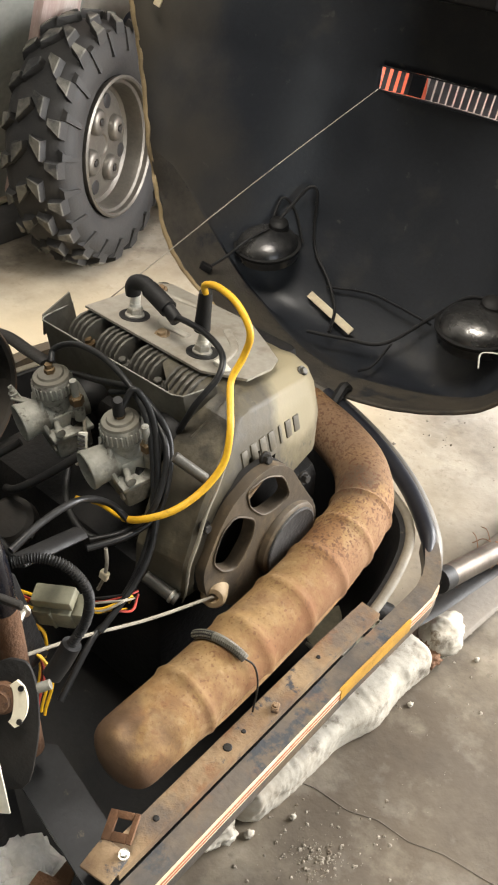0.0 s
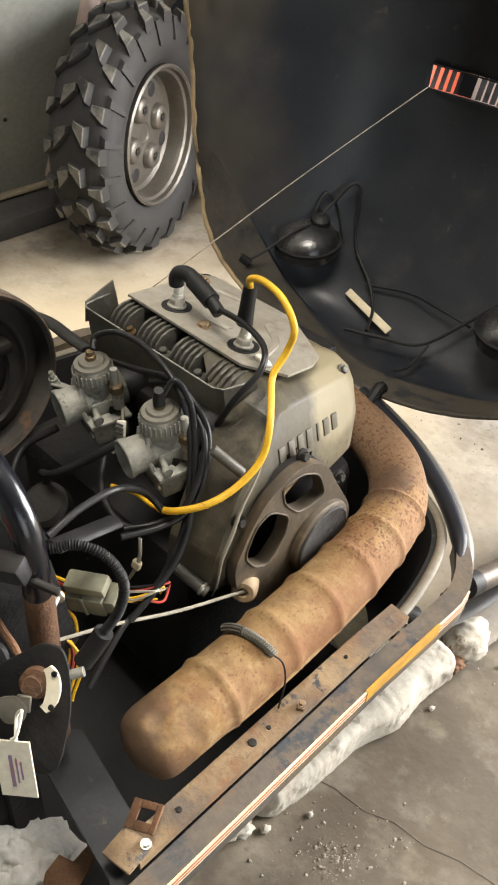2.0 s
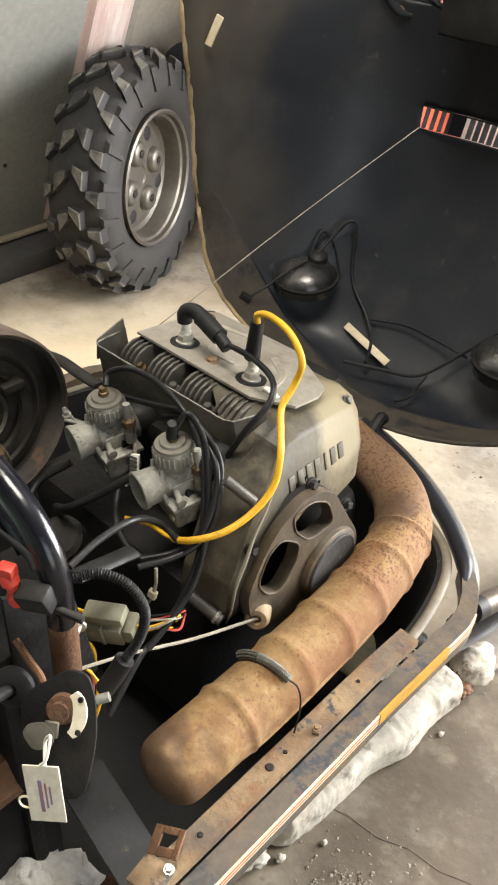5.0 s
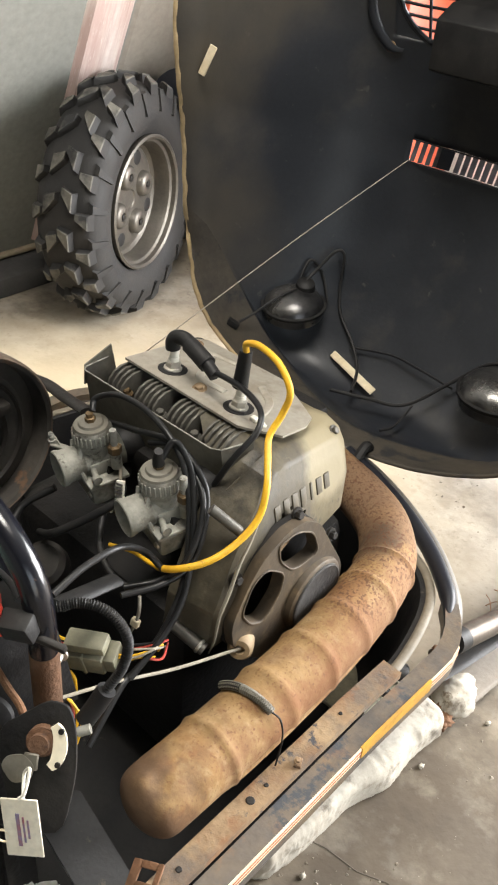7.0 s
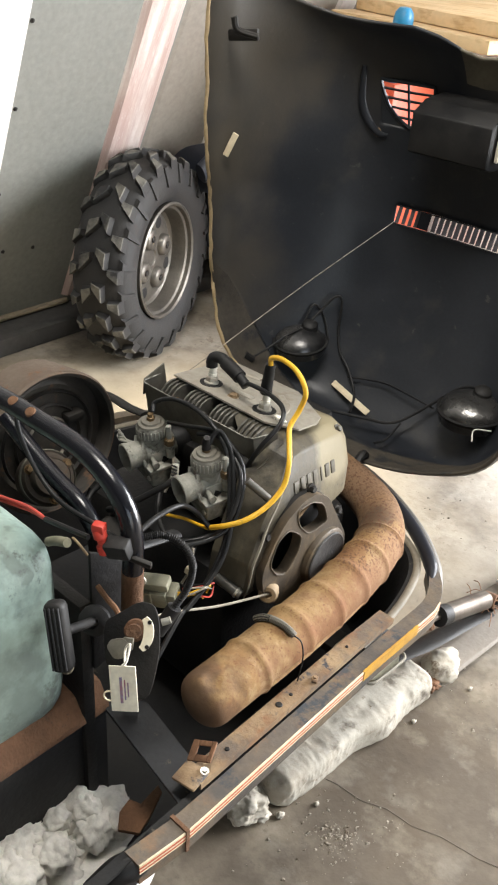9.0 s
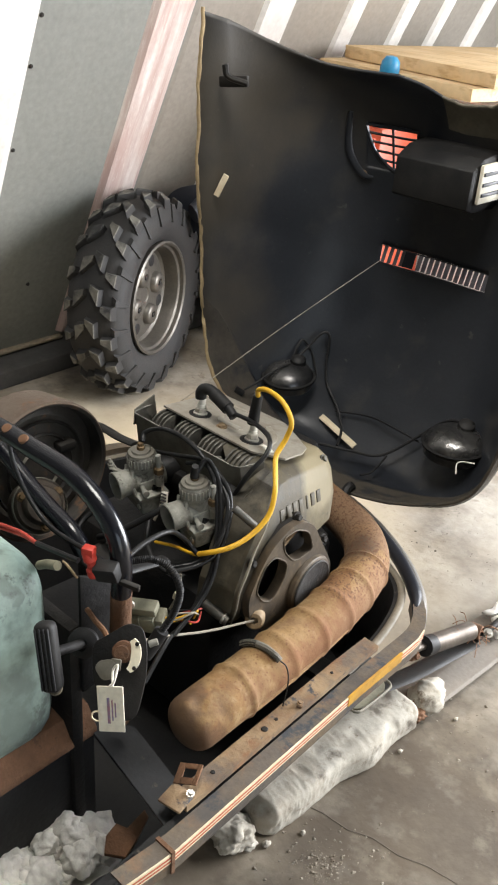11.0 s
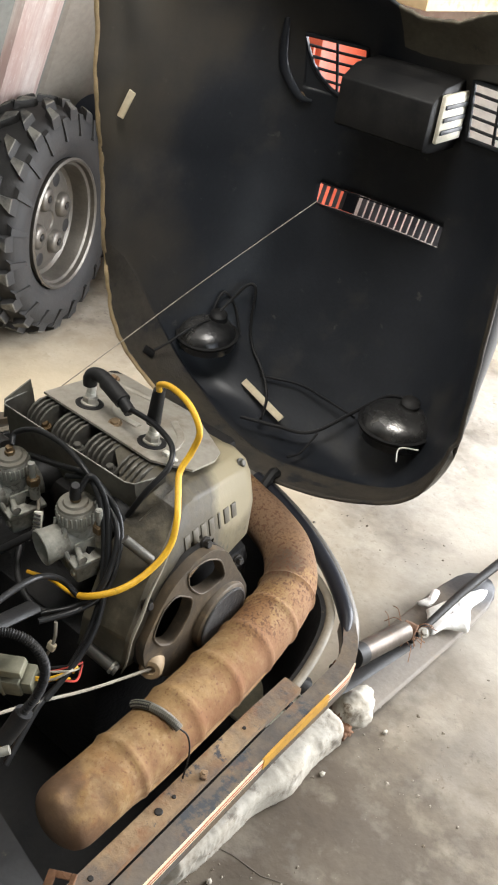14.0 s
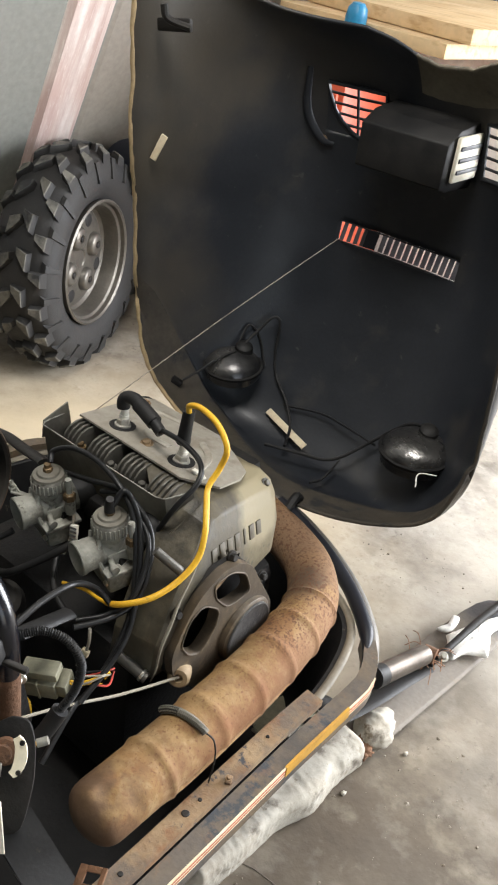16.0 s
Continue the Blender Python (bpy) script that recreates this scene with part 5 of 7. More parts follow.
part("plug_lead", tube([c1 + Vector((0.076, -0.005, 0.029)), (-0.603, 0.655, 0.686), (-0.560, 0.648, 0.690), (-0.520, 0.632, 0.690), (-0.505, 0.612, 0.678), (-0.512, 0.585, 0.652), (-0.535, 0.574, 0.60), (-0.56, 0.56, 0.55)], 0.0036, 10), WIRE_BLACK, sled, "black plug lead")
c2 = on_plate(-0.579, 0.662)
boot2 = part("plug_boot", tube([c2 + Vector((0, 0, 0.029)), c2 + Vector((0.001, 0.001, 0.045)), c2 + Vector((0.003, 0.002, 0.068)), c2 + Vector((0.004, 0.002, 0.077))], lambda t: 0.0094 - 0.0022 * t, 14), RUBBER, sled, "straight black plug boot")
part("plug_lead", tube([c2 + Vector((0.004, 0.002, 0.074)), (-0.565, 0.653, 0.744), (-0.542, 0.648, 0.753), (-0.508, 0.641, 0.750), (-0.485, 0.636, 0.729), (-0.488, 0.631, 0.702), (-0.489, 0.614, 0.680), (-0.472, 0.595, 0.666), (-0.456, 0.578, 0.650), (-0.451, 0.564, 0.622), (-0.455, 0.539, 0.600), (-0.465, 0.508, 0.586), (-0.487, 0.484, 0.575), (-0.520, 0.484, 0.556), (-0.566, 0.492, 0.540), (-0.60, 0.486, 0.532)], lambda t: 0.0038 if t < 0.86 else 0.0024, 12), WIRE_YELLOW, sled, "yellow plug lead")

# cooling fins and head studs behind the deflector
fin_profile = [(0.599, 0.56), (0.599, 0.624), (0.603, 0.637), (0.611, 0.645), (0.622, 0.649), (0.66, 0.6475), (0.66, 0.56)]
for k in range(25):
    x = -0.744 + 0.0082 * k
    if k in (4, 5, 11, 12, 18, 19):
        continue
    part("cooling_fin", prism(fin_profile, "x", x, x + 0.0036, 0.0011), FIN, sled)
for x in (-0.716, -0.654, -0.595):
    part("head_stud", join(lathe([(0.0075, 0), (0.0075, 0.045), (0.006, 0.048), (0, 0.048)], (x, 0.613, 0.58), (0, -0.1, 1), 14), bolt((x, 0.609, 0.624), (0, -0.1, 1), 0.0055, 0.008)), BRASS if x < -0.7 else FIN, sled)
deflector = bmesh.new()
dpts = [(-0.748, 0.616), (-0.745, 0.572), (-0.740, 0.566), (-0.538, 0.577), (-0.528, 0.583), (-0.517, 0.622)]
lowv = [deflector.verts.new((x + 0.004, y + 0.016, 0.535)) for x, y in dpts]
midv = [deflector.verts.new((x, y, 0.664 - (0.009 if i > 2 else 0))) for i, (x, y) in enumerate(dpts)]
for i in range(len(dpts) - 1):
    deflector.faces.new((lowv[i], lowv[i + 1], midv[i + 1], midv[i]))
bmesh.ops.solidify(deflector, geom=deflector.faces[:], thickness=0.002)
part("deflector", join(deflector, prism([(0.570, 0.64), (0.572, 0.666), (0.612, 0.680), (0.618, 0.64)], "x", -0.7485, -0.7465)), TRAY, sled, "bent grey air deflector")
# pale tube added as the highlight along the deflector's top edge
part("deflector_edge", tube([(x, y, 0.6645 - (0.009 if i > 2 else 0)) for i, (x, y) in enumerate(dpts)], 0.0010, 6, 1, False), ALU, sled, "thin pale line painting the highlight on the deflector's edge")
part("intake_manifold", join(tube([(-0.68, 0.53, 0.57), (-0.68, 0.60, 0.555)], 0.026, 18, 2), tube([(-0.559, 0.52, 0.57), (-0.565, 0.60, 0.555)], 0.026, 18, 2), box((-0.72, 0.565, 0.50), (-0.54, 0.60, 0.60), 0.01)), ENGINE_DARK, sled)


def carburettor(c, boot):
    """A slide carburettor with a round mouth towards the rear, at the middle c of its cap."""
    c = Vector(c)
    up = Vector((0.0, -0.10, 1.0)).normalized()
    back = Vector((-0.24, -0.96, -0.10)).normalized()
    side = up.cross(back).normalized()
    axes = Matrix(((side.x, back.x, up.x), (side.y, back.y, up.y), (side.z, back.z, up.z))).to_4x4()

    low = c + up * 0.017

    def at(s, b, u):
        return low + side * s + back * b + up * u

    def block(lo, hi, bev=0.003, turn=0):
        return box(lo, hi, bev, 2, Matrix.Translation(low) @ axes @ pose(0, 0, 0, 0, 0, turn))

    carb = part("carburettor", join(
        lathe([(0.0185, -0.078), (0.0185, -0.030), (0.0205, -0.026), (0.0208, -0.012)], c, up, 32),
        lathe([(0.0215, -0.045), (0.0215, -0.022), (0.019, -0.018), (0.0185, 0.020)], at(0, 0, -0.062), back, 32),
        block((-0.021, -0.016, -0.082), (0.021, 0.016, -0.058), 0.004),
        block((-0.006, 0.010, -0.060), (0.006, 0.022, -0.024), 0.003),
        block((-0.026, -0.012, -0.066), (-0.015, 0.010, -0.040), 0.004)), ALU, sled, "dull cast-alloy carburettor")
    part("float_bowl", block((-0.020, -0.022, -0.108), (0.034, 0.022, -0.080), 0.005), ALU, carb)
    part("bowl_flange", block((-0.023, -0.025, -0.081), (0.037, 0.025, -0.075), 0.002), ALU, carb)
    part("bowl_drain", lathe([(0.009, 0), (0.009, -0.008), (0.006, -0.010), (0, -0.010)], at(0, 0, -0.117), up, 6), BRASS, carb)
    part("mouth", lathe([(0.0188, 0.018), (0.0198, 0.024), (0.0205, 0.038), (0.0220, 0.043), (0.0220, 0.047), (0.0205, 0.048), (0.0192, 0.040), (0.0178, 0.022), (0.0175, 0.015)], at(0, 0, -0.062), back, 40), ALU, carb, "open round carburettor mouth")
    part("slide", lathe([(0, 0.019), (0.0182, 0.019), (0.0182, 0.016)], at(0, 0, -0.062), back, 24), ENGINE_DARK, carb)
    for k in range(4):
        part("slide_groove", block((-0.0105 + 0.0055 * k, 0.018, -0.074), (-0.0075 + 0.0055 * k, 0.024, -0.051), 0.0008), TRAY, carb)
    for k in range(2):
        part("casting_rib", tube([at(-0.014 + 0.02 * k, 0.019, -0.040), at(-0.004 + 0.02 * k, 0.026, -0.060), at(0.008 + 0.012 * k, 0.022, -0.080)], 0.0034, 8, 4), ALU, carb)
    cap = part("cap", lathe([(0.0218, -0.020), (0.0224, -0.018), (0.0224, -0.004), (0.0212, 0.0)], c, up, 36), ALU, carb, "ribbed screw cap")
    part("cap_top", lathe([(0.0212, -0.001), (0.0198, 0.0022), (0.0150, 0.0030), (0.0135, 0.0055), (0.0098, 0.0062), (0, 0.0062)], c, up, 36), TRAY, cap, "tarnished cap top")
    for k in range(26):
        a = 2 * math.pi * k / 26
        d = (side * math.cos(a) + up.cross(side) * math.sin(a))
        part("cap_rib", box((-0.0011, -0.0011, -0.017), (0.0011, 0.0011, -0.004), 0.0004, 1, Matrix.Translation(c + d * 0.0224) @ frame_to(up)), ALU, cap)
    part("cable_nut", lathe([(0.0062, 0.005), (0.0062, 0.011), (0.0045, 0.012), (0.0045, 0.017), (0, 0.017)], c, up, 6), BRASS, carb, "tarnished cable adjuster")
    if boot:
        part("cable_boot", tube([c + up * 0.010, c + up * 0.020, c + up * 0.030 + side * 0.003], lambda t: 0.0068 - 0.002 * t, 12), RUBBER, carb, "black rubber cable boot")
    part("idle_screw", join(tube([at(0.012, 0.010, -0.066), at(0.038, 0.016, -0.064)], 0.0036, 10, 2), lathe([(0.0055, 0), (0.0055, 0.006), (0, 0.006)], at(0.036, 0.016, -0.064), side, 12)), ALU, carb)
    part("choke_post", join(tube([at(0.028, -0.014, -0.066), at(0.028, -0.014, -0.034)], 0.0066, 12, 2), tube([at(0.028, -0.014, -0.036), at(0.028, -0.014, -0.012)], 0.0042, 10, 2)), ALU, carb)
    part("choke_nut", lathe([(0.0082, 0), (0.0082, 0.009), (0.006, 0.011), (0, 0.011)], at(0.028, -0.014, -0.044), up, 6), BRASS, carb, "brass choke nut")
    for s, u in ((0.026, -0.094), (-0.014, -0.094), (0.012, -0.066)):
        part("body_screw", join(lathe([(0.0042, -0.004), (0.0042, 0.003), (0.002, 0.004), (0, 0.0035)], at(s, 0.021, u), back, 12)), BRIGHT, carb)
    part("jet_screw", lathe([(0.0055, -0.008), (0.0055, 0.004), (0.0035, 0.006), (0, 0.006)], at(-0.019, 0.006, -0.072), -side, 10), ALU, carb)
    part("fuel_spout", tube([at(-0.018, 0, -0.078), at(-0.036, 0.004, -0.080), at(-0.048, 0.008, -0.086)], 0.0036, 10, 4), BRASS, carb)
    part("rubber_flange", lathe([(0.024, -0.06), (0.0245, -0.044), (0.0225, -0.040), (0.0225, -0.03)], at(0, 0, -0.062), back, 28), RUBBER, carb)
    return carb


carburettor((-0.681, 0.528, 0.634), False)
carburettor((-0.561, 0.525, 0.638), True)
part("throttle_lever", join(box((-0.012, -0.004, -0.002), (0.012, 0.004, 0.002), 0.001, 1, pose(-0.712, 0.505, 0.598, 20, 30, 60)), bolt((-0.718, 0.50, 0.606), (0, -0.3, 1), 0.0035, 0.006), tube([(-0.712, 0.505, 0.60), (-0.722, 0.502, 0.612), (-0.716, 0.495, 0.618)], 0.0018, 6)), ALU, sled, "bright throttle lever")
clamp = part("hose_clamp", tube([(-0.606, 0.509, 0.607), (-0.603, 0.505, 0.594), (-0.600, 0.502, 0.580)], 0.0052, 10, 4, True, 0.5), CERAMIC, sled, "bright worm-drive hose clamp")
for k in range(6):
    part("clamp_thread", box((-0.0045, -0.0012, -0.001), (0.0045, 0.0012, 0.001), 0.0003, 1, pose(-0.6035 + 0.0010 * k, 0.504 - 0.0012 * k, 0.606 - 0.0045 * k, 40, 20, 40)), BLACK_STEEL, clamp)

for pts, r, m in (([(-0.60, 0.50, 0.585), (-0.63, 0.47, 0.555), (-0.66, 0.45, 0.53), (-0.70, 0.46, 0.50)], 0.005, RUBBER), ([(-0.64, 0.51, 0.545), (-0.61, 0.48, 0.525), (-0.57, 0.47, 0.51), (-0.54, 0.49, 0.50)], 0.0042, RUBBER), ([(-0.72, 0.50, 0.535), (-0.74, 0.46, 0.51), (-0.70, 0.42, 0.49), (-0.62, 0.41, 0.48)], 0.0048, RUBBER), ([(-0.66, 0.545, 0.60), (-0.645, 0.54, 0.585), (-0.637, 0.53, 0.56), (-0.640, 0.52, 0.535)], 0.0022, ROPE)):
    part("fuel_line", tube(pts, r, 10), m, sled)
part("vacuum_pump", join(lathe([(0, -0.02), (0.026, -0.02), (0.028, -0.012), (0.028, 0.004), (0.022, 0.010), (0, 0.011)], (-0.665, 0.44, 0.485), (0.2, -0.5, 0.8), 24), box((-0.03, -0.012, -0.014), (0.03, 0.012, -0.004), 0.003, 2, pose(-0.665, 0.44, 0.485, 20, 10, 30))), BLACK_STEEL, sled, "oily black fuel pump")

# recoil starter: a domed cast cover with two open windows
def holed_plate(outer, holes, x0, x1):
    """A plate across x, with holes; outlines as (y, z)."""
    bm = bmesh.new()
    edges, loops = [], []
    for ring in (outer, *holes):
        vs = [bm.verts.new((x1, y, z)) for y, z in ring]
        loops.append(vs)
        edges += [bm.edges.new((vs[i], vs[(i + 1) % len(vs)])) for i in range(len(vs))]
    bmesh.ops.triangle_fill(bm, edges=edges, use_beauty=True, use_dissolve=False)
    front = bm.faces[:]
    for vs in loops:
        back = [bm.verts.new((x0, v.co.y, v.co.z)) for v in vs]
        for i in range(len(vs)):
            j = (i + 1) % len(vs)
            bm.faces.new((vs[i], vs[j], back[j], back[i]))
    bmesh.ops.recalc_face_normals(bm, faces=bm.faces)
    return bm


cover = rounded(COVER)
windows = [[(0.627 + (y - 0.627) * 1.10, 0.547 + (z - 0.547) * 1.10) for y, z in rounded([(0.595, 0.569), (0.622, 0.571), (0.648, 0.556), (0.661, 0.522), (0.623, 0.519), (0.600, 0.545)])], [(0.573 + (y - 0.573) * 1.10, 0.508 + (z - 0.508) * 1.10) for y, z in rounded([(0.543, 0.504), (0.555, 0.534), (0.574, 0.543), (0.602, 0.521), (0.598, 0.496), (0.575, 0.471), (0.556, 0.482)])]]
starter = part("recoil_starter", holed_plate(cover, windows, -0.457, -0.442), STARTER, sled, "brown cast recoil starter with open windows")
sv = starter.modifiers.new("round", "BEVEL")
sv.width, sv.segments, sv.limit_method, sv.angle_limit = 0.006, 3, "ANGLE", radians(45)
# black backing sheet that paints the shaded inside behind the windows
part("starter_back", prism(cover, "x", -0.4815, -0.4785), RUBBER, starter)
part("starter_flange", holed_plate([(0.605 + (y - 0.605) * 1.008, 0.50 + (z - 0.50) * 1.008) for y, z in cover], [[(0.605 + (y - 0.605) * 0.97, 0.50 + (z - 0.50) * 0.97) for y, z in cover]], -0.462, -0.455), RUBBER, starter)
for ring in windows:
    cy, cz = sum(p[0] for p in ring) / len(ring), sum(p[1] for p in ring) / len(ring)
    part("window_lip", tube([(-0.4415, cy + (y - cy) * 1.04, cz + (z - cz) * 1.04) for y, z in ring + ring[:1]], 0.0012, 8, 2), STARTER, starter)
part("badge_boss", lathe([(0.051, 0.0), (0.049, 0.007), (0.046, 0.009), (0, 0.009)], (-0.445, 0.664, 0.453), (1, 0.06, -0.03), 40), STARTER, starter)
part("badge", lathe([(0.044, 0.009), (0.044, 0.0115), (0.042, 0.012), (0.040, 0.0105), (0, 0.0105)], (-0.445, 0.664, 0.453), (1, 0.06, -0.03), 40), BADGE, starter, "worn round badge")
for p in ((-0.456, 0.634, 0.584), (-0.456, 0.540, 0.546), (-0.456, 0.706, 0.512)):
    part("starter_bolt", bolt(p, (1, 0, 0.2), 0.0055, 0.007), BLACK_STEEL, starter)
part("window_slat", tube([(-0.463, 0.608, 0.531), (-0.463, 0.648, 0.553)], 0.0036, 8, 2), STRIP, starter)
part("rope_guide", lathe([(0.010, -0.028), (0.012, -0.024), (0.0145, 0.0), (0.0145, 0.012), (0.0115, 0.016), (0.006, 0.016), (0.005, 0.010), (0, 0.010)], (-0.4455, 0.5475, 0.4495), (0.5, -0.75, 0.3), 28), NUB, starter, "tan rope guide")
part("pull_rope", tube([(-0.439, 0.538, 0.4535), (-0.458, 0.459, 0.467), (-0.475, 0.388, 0.488), (-0.490, 0.324, 0.501)], 0.0019, 8), ROPE, starter, "pale starter rope")

# drive clutch drum
drum_c = Vector((-0.83, 0.448, 0.567))
drum = part("clutch_drum", lathe([(0.100, -0.07), (0.112, -0.06), (0.117, 0.0), (0.117, 0.016), (0.114, 0.019), (0.110, 0.016), (0.108, -0.02), (0.06, -0.024), (0.055, -0.01), (0.02, -0.008), (0, -0.006)], drum_c, (1, 0.0, 0.05), 56), DRUM, sled, "rust-rimmed clutch drum")
part("drum_band", lathe([(0.1135, -0.058), (0.1185, 0.0), (0.1185, 0.0165), (0.1155, 0.0200), (0.1120, 0.0170)], drum_c, (1, 0.0, 0.05), 56), DRUM_RIM, drum, "rusty rim")
part("drum_face", lathe([(0.108, -0.012), (0.09, -0.005), (0.07, -0.012), (0.04, -0.004), (0, -0.003)], drum_c, (1, 0, 0.05), 48), DRUM, drum)
for k in range(3):
    a = radians(120 * k + 30)
    part("clutch_weight", box((-0.010, -0.016, -0.008), (0.012, 0.016, 0.008), 0.004, 2, Matrix.Translation(drum_c + Vector((0.0, 0.055 * math.cos(a), 0.055 * math.sin(a)))) @ pose(0, 0, 0, 120 * k, 0, 0)), BLACK_STEEL, drum)
cup = Vector((-0.745, 0.392, 0.566))
hub = part("clutch_hub", lathe([(0, -0.045), (0.040, -0.045), (0.041, -0.012), (0.037, -0.006), (0.030, -0.006), (0.029, 0.004), (0.026, 0.008), (0.014, 0.009), (0.012, 0.004), (0, 0.004)], cup, (0.80, -0.15, 0.55), 36), DAMPER, drum, "dull tarnished clutch hub")
part("hub_band", lathe([(0.0412, -0.020), (0.0425, -0.019), (0.0425, -0.011), (0.0412, -0.010)], cup, (0.80, -0.15, 0.55), 36, True), TRAY, hub, "bright worn band")
for k in range(3):
    d = frame_to((0.80, -0.15, 0.55)) @ Vector((0.033 * math.cos(2.1 * k + 0.4), 0.033 * math.sin(2.1 * k + 0.4), -0.006))
    part("hub_bolt", bolt(cup + d, (0.80, -0.15, 0.55), 0.0050, 0.006), BRASS, hub)
for k in range(3):
    part("drum_ring", lathe([(0.034 + 0.022 * k, -0.004), (0.037 + 0.022 * k, 0.0), (0.040 + 0.022 * k, -0.004)], drum_c + Vector((0.004, 0, 0)), (1, 0, 0.05), 40), TRAY if k == 0 else BLACK_STEEL, drum)
part("belt_guard", tube([(-0.89, 0.44, 0.62), (-0.88, 0.529, 0.612), (-0.84, 0.568, 0.602), (-0.78, 0.567, 0.604), (-0.72, 0.553, 0.621)], 0.010, 10, 10, True, 0.5), BLACK_STEEL, sled, "dark belt guard strap")

# ---- steering hoop and its clamps ----
hoop = part("steering_hoop", tube([(-0.86, 0.285, 0.71), (-0.78, 0.29, 0.742), (-0.70, 0.295, 0.752), (-0.62, 0.297, 0.752), (-0.545, 0.30, 0.748), (-0.492, 0.30, 0.730), (-0.462, 0.30, 0.70), (-0.453, 0.30, 0.662), (-0.456, 0.302, 0.62)], 0.0128, 18, 10), HOOP_GLOSS, sled, "glossy black steering hoop")
part("hoop_leg", tube([(-0.457, 0.303, 0.622), (-0.460, 0.304, 0.57), (-0.463, 0.305, 0.50), (-0.465, 0.305, 0.40)], 0.0133, 18, 6), RUST, hoop, "rusty hoop leg")
for x in (-0.628, -0.664):
    part("hoop_rivet", lathe([(0.007, 0), (0.006, 0.003), (0, 0.004)], (x, 0.291, 0.763), (0.2, -0.5, 0.8), 12), RUST, hoop)
part("hoop_brace", tube([(-0.80, 0.36, 0.655), (-0.734, 0.36, 0.625), (-0.680, 0.36, 0.606), (-0.631, 0.36, 0.592), (-0.60, 0.36, 0.565)], 0.0125, 14, 8), HOOP_GLOSS, hoop, "black painted brace")
part("hoop_cable", tube([(-0.735, 0.335, 0.72), (-0.718, 0.33, 0.677), (-0.686, 0.33, 0.635), (-0.635, 0.33, 0.610), (-0.557, 0.33, 0.614), (-0.50, 0.31, 0.640)], 0.0034, 10), WIRE_BLACK, hoop, "black cable under the hoop")
part("hoop_leg_bolt", join(tube([(-0.462, 0.312, 0.578), (-0.474, 0.330, 0.576)], 0.0035, 10, 2), bolt((-0.474, 0.330, 0.576), (-0.5, 0.8, -0.1), 0.0045, 0.004)), BRIGHT, hoop)
part("hoop_bracket", box((-0.024, -0.003, -0.005), (0.030, 0.003, 0.005), 0.0015, 2, pose(-0.450, 0.290, 0.650, 20, 8, 25)), BLACK_STEEL, hoop)
switch = part("kill_plug", join(lathe([(0.007, 0.0), (0.008, 0.004), (0.008, 0.010), (0.0055, 0.013), (0.0055, 0.019), (0.008, 0.022), (0.008, 0.030), (0.006, 0.033), (0, 0.033)], (-0.468, 0.272, 0.655), (-0.2, -0.1, 0.95), 20), box((-0.0075, -0.006, 0), (0.0075, 0.006, 0.012), 0.002, 2, pose(-0.474, 0.269, 0.683, 0, 0, 25))), RED_PLASTIC, sled, "bright red plug connector")
part("plug_socket", box((-0.012, -0.010, -0.011), (0.018, 0.010, 0.011), 0.003, 2, pose(-0.458, 0.280, 0.664, 15, -10, 25)), BLACK_PAN, switch)
part("corrugated_hose", tube([(-0.456, 0.318, 0.660), (-0.443, 0.337, 0.661), (-0.426, 0.352, 0.650), (-0.416, 0.361, 0.620), (-0.422, 0.359, 0.580), (-0.434, 0.346, 0.545)], lambda t: 0.0044 + 0.0007 * math.sin(t * 320), 12, 44), RUBBER, sled, "black corrugated conduit")
part("conduit_sleeve", tube([(-0.432, 0.348, 0.550), (-0.437, 0.338, 0.530), (-0.441, 0.328, 0.515)], 0.0095, 12, 4), BLACK_PAN, sled)

# loom, connector and loose wires
con = part("wire_connector", join(box((-0.022, -0.016, -0.014), (0.020, 0.016, 0.014), 0.003, 2, pose(-0.520, 0.395, 0.490, 12, -6, 30)), box((0.018, -0.013, -0.011), (0.032, 0.013, 0.011), 0.002, 2, pose(-0.520, 0.395, 0.490, 12, -6, 30))), CONNECTOR, sled, "olive plastic wire connector")
part("connector_half", box((-0.020, -0.012, 0.016), (0.024, 0.010, 0.030), 0.003, 2, pose(-0.520, 0.395, 0.490, 12, -6, 30)), CONNECTOR, con)
part("connector_rib", box((-0.004, -0.017, -0.0146), (0.000, 0.017, 0.0146), 0.001, 1, pose(-0.520, 0.395, 0.490, 12, -6, 30)), CONNECTOR, con)
for k in range(2):
    part("loose_wire", tube([(-0.575, 0.372, 0.425 + 0.004 * k), (-0.556, 0.371, 0.449 + 0.004 * k), (-0.535, 0.370, 0.470 + 0.003 * k), (-0.517, 0.370, 0.477), (-0.513, 0.369, 0.462 - 0.004 * k), (-0.516, 0.366, 0.440)], 0.0019, 8), WIRE_YELLOW, sled, "yellow loop of wire" if k == 0 else "")
part("loose_wire", tube([(-0.506, 0.450, 0.545), (-0.507, 0.450, 0.522), (-0.513, 0.449, 0.498), (-0.522, 0.446, 0.475)], 0.0020, 8), ROPE, sled, "pale wire with a tape tag")
part("wire_tag", box((-0.005, -0.003, -0.006), (0.005, 0.003, 0.006), 0.001, 1, pose(-0.512, 0.449, 0.502, 0, 15, 10)), CREAM, sled)
random.seed(4)
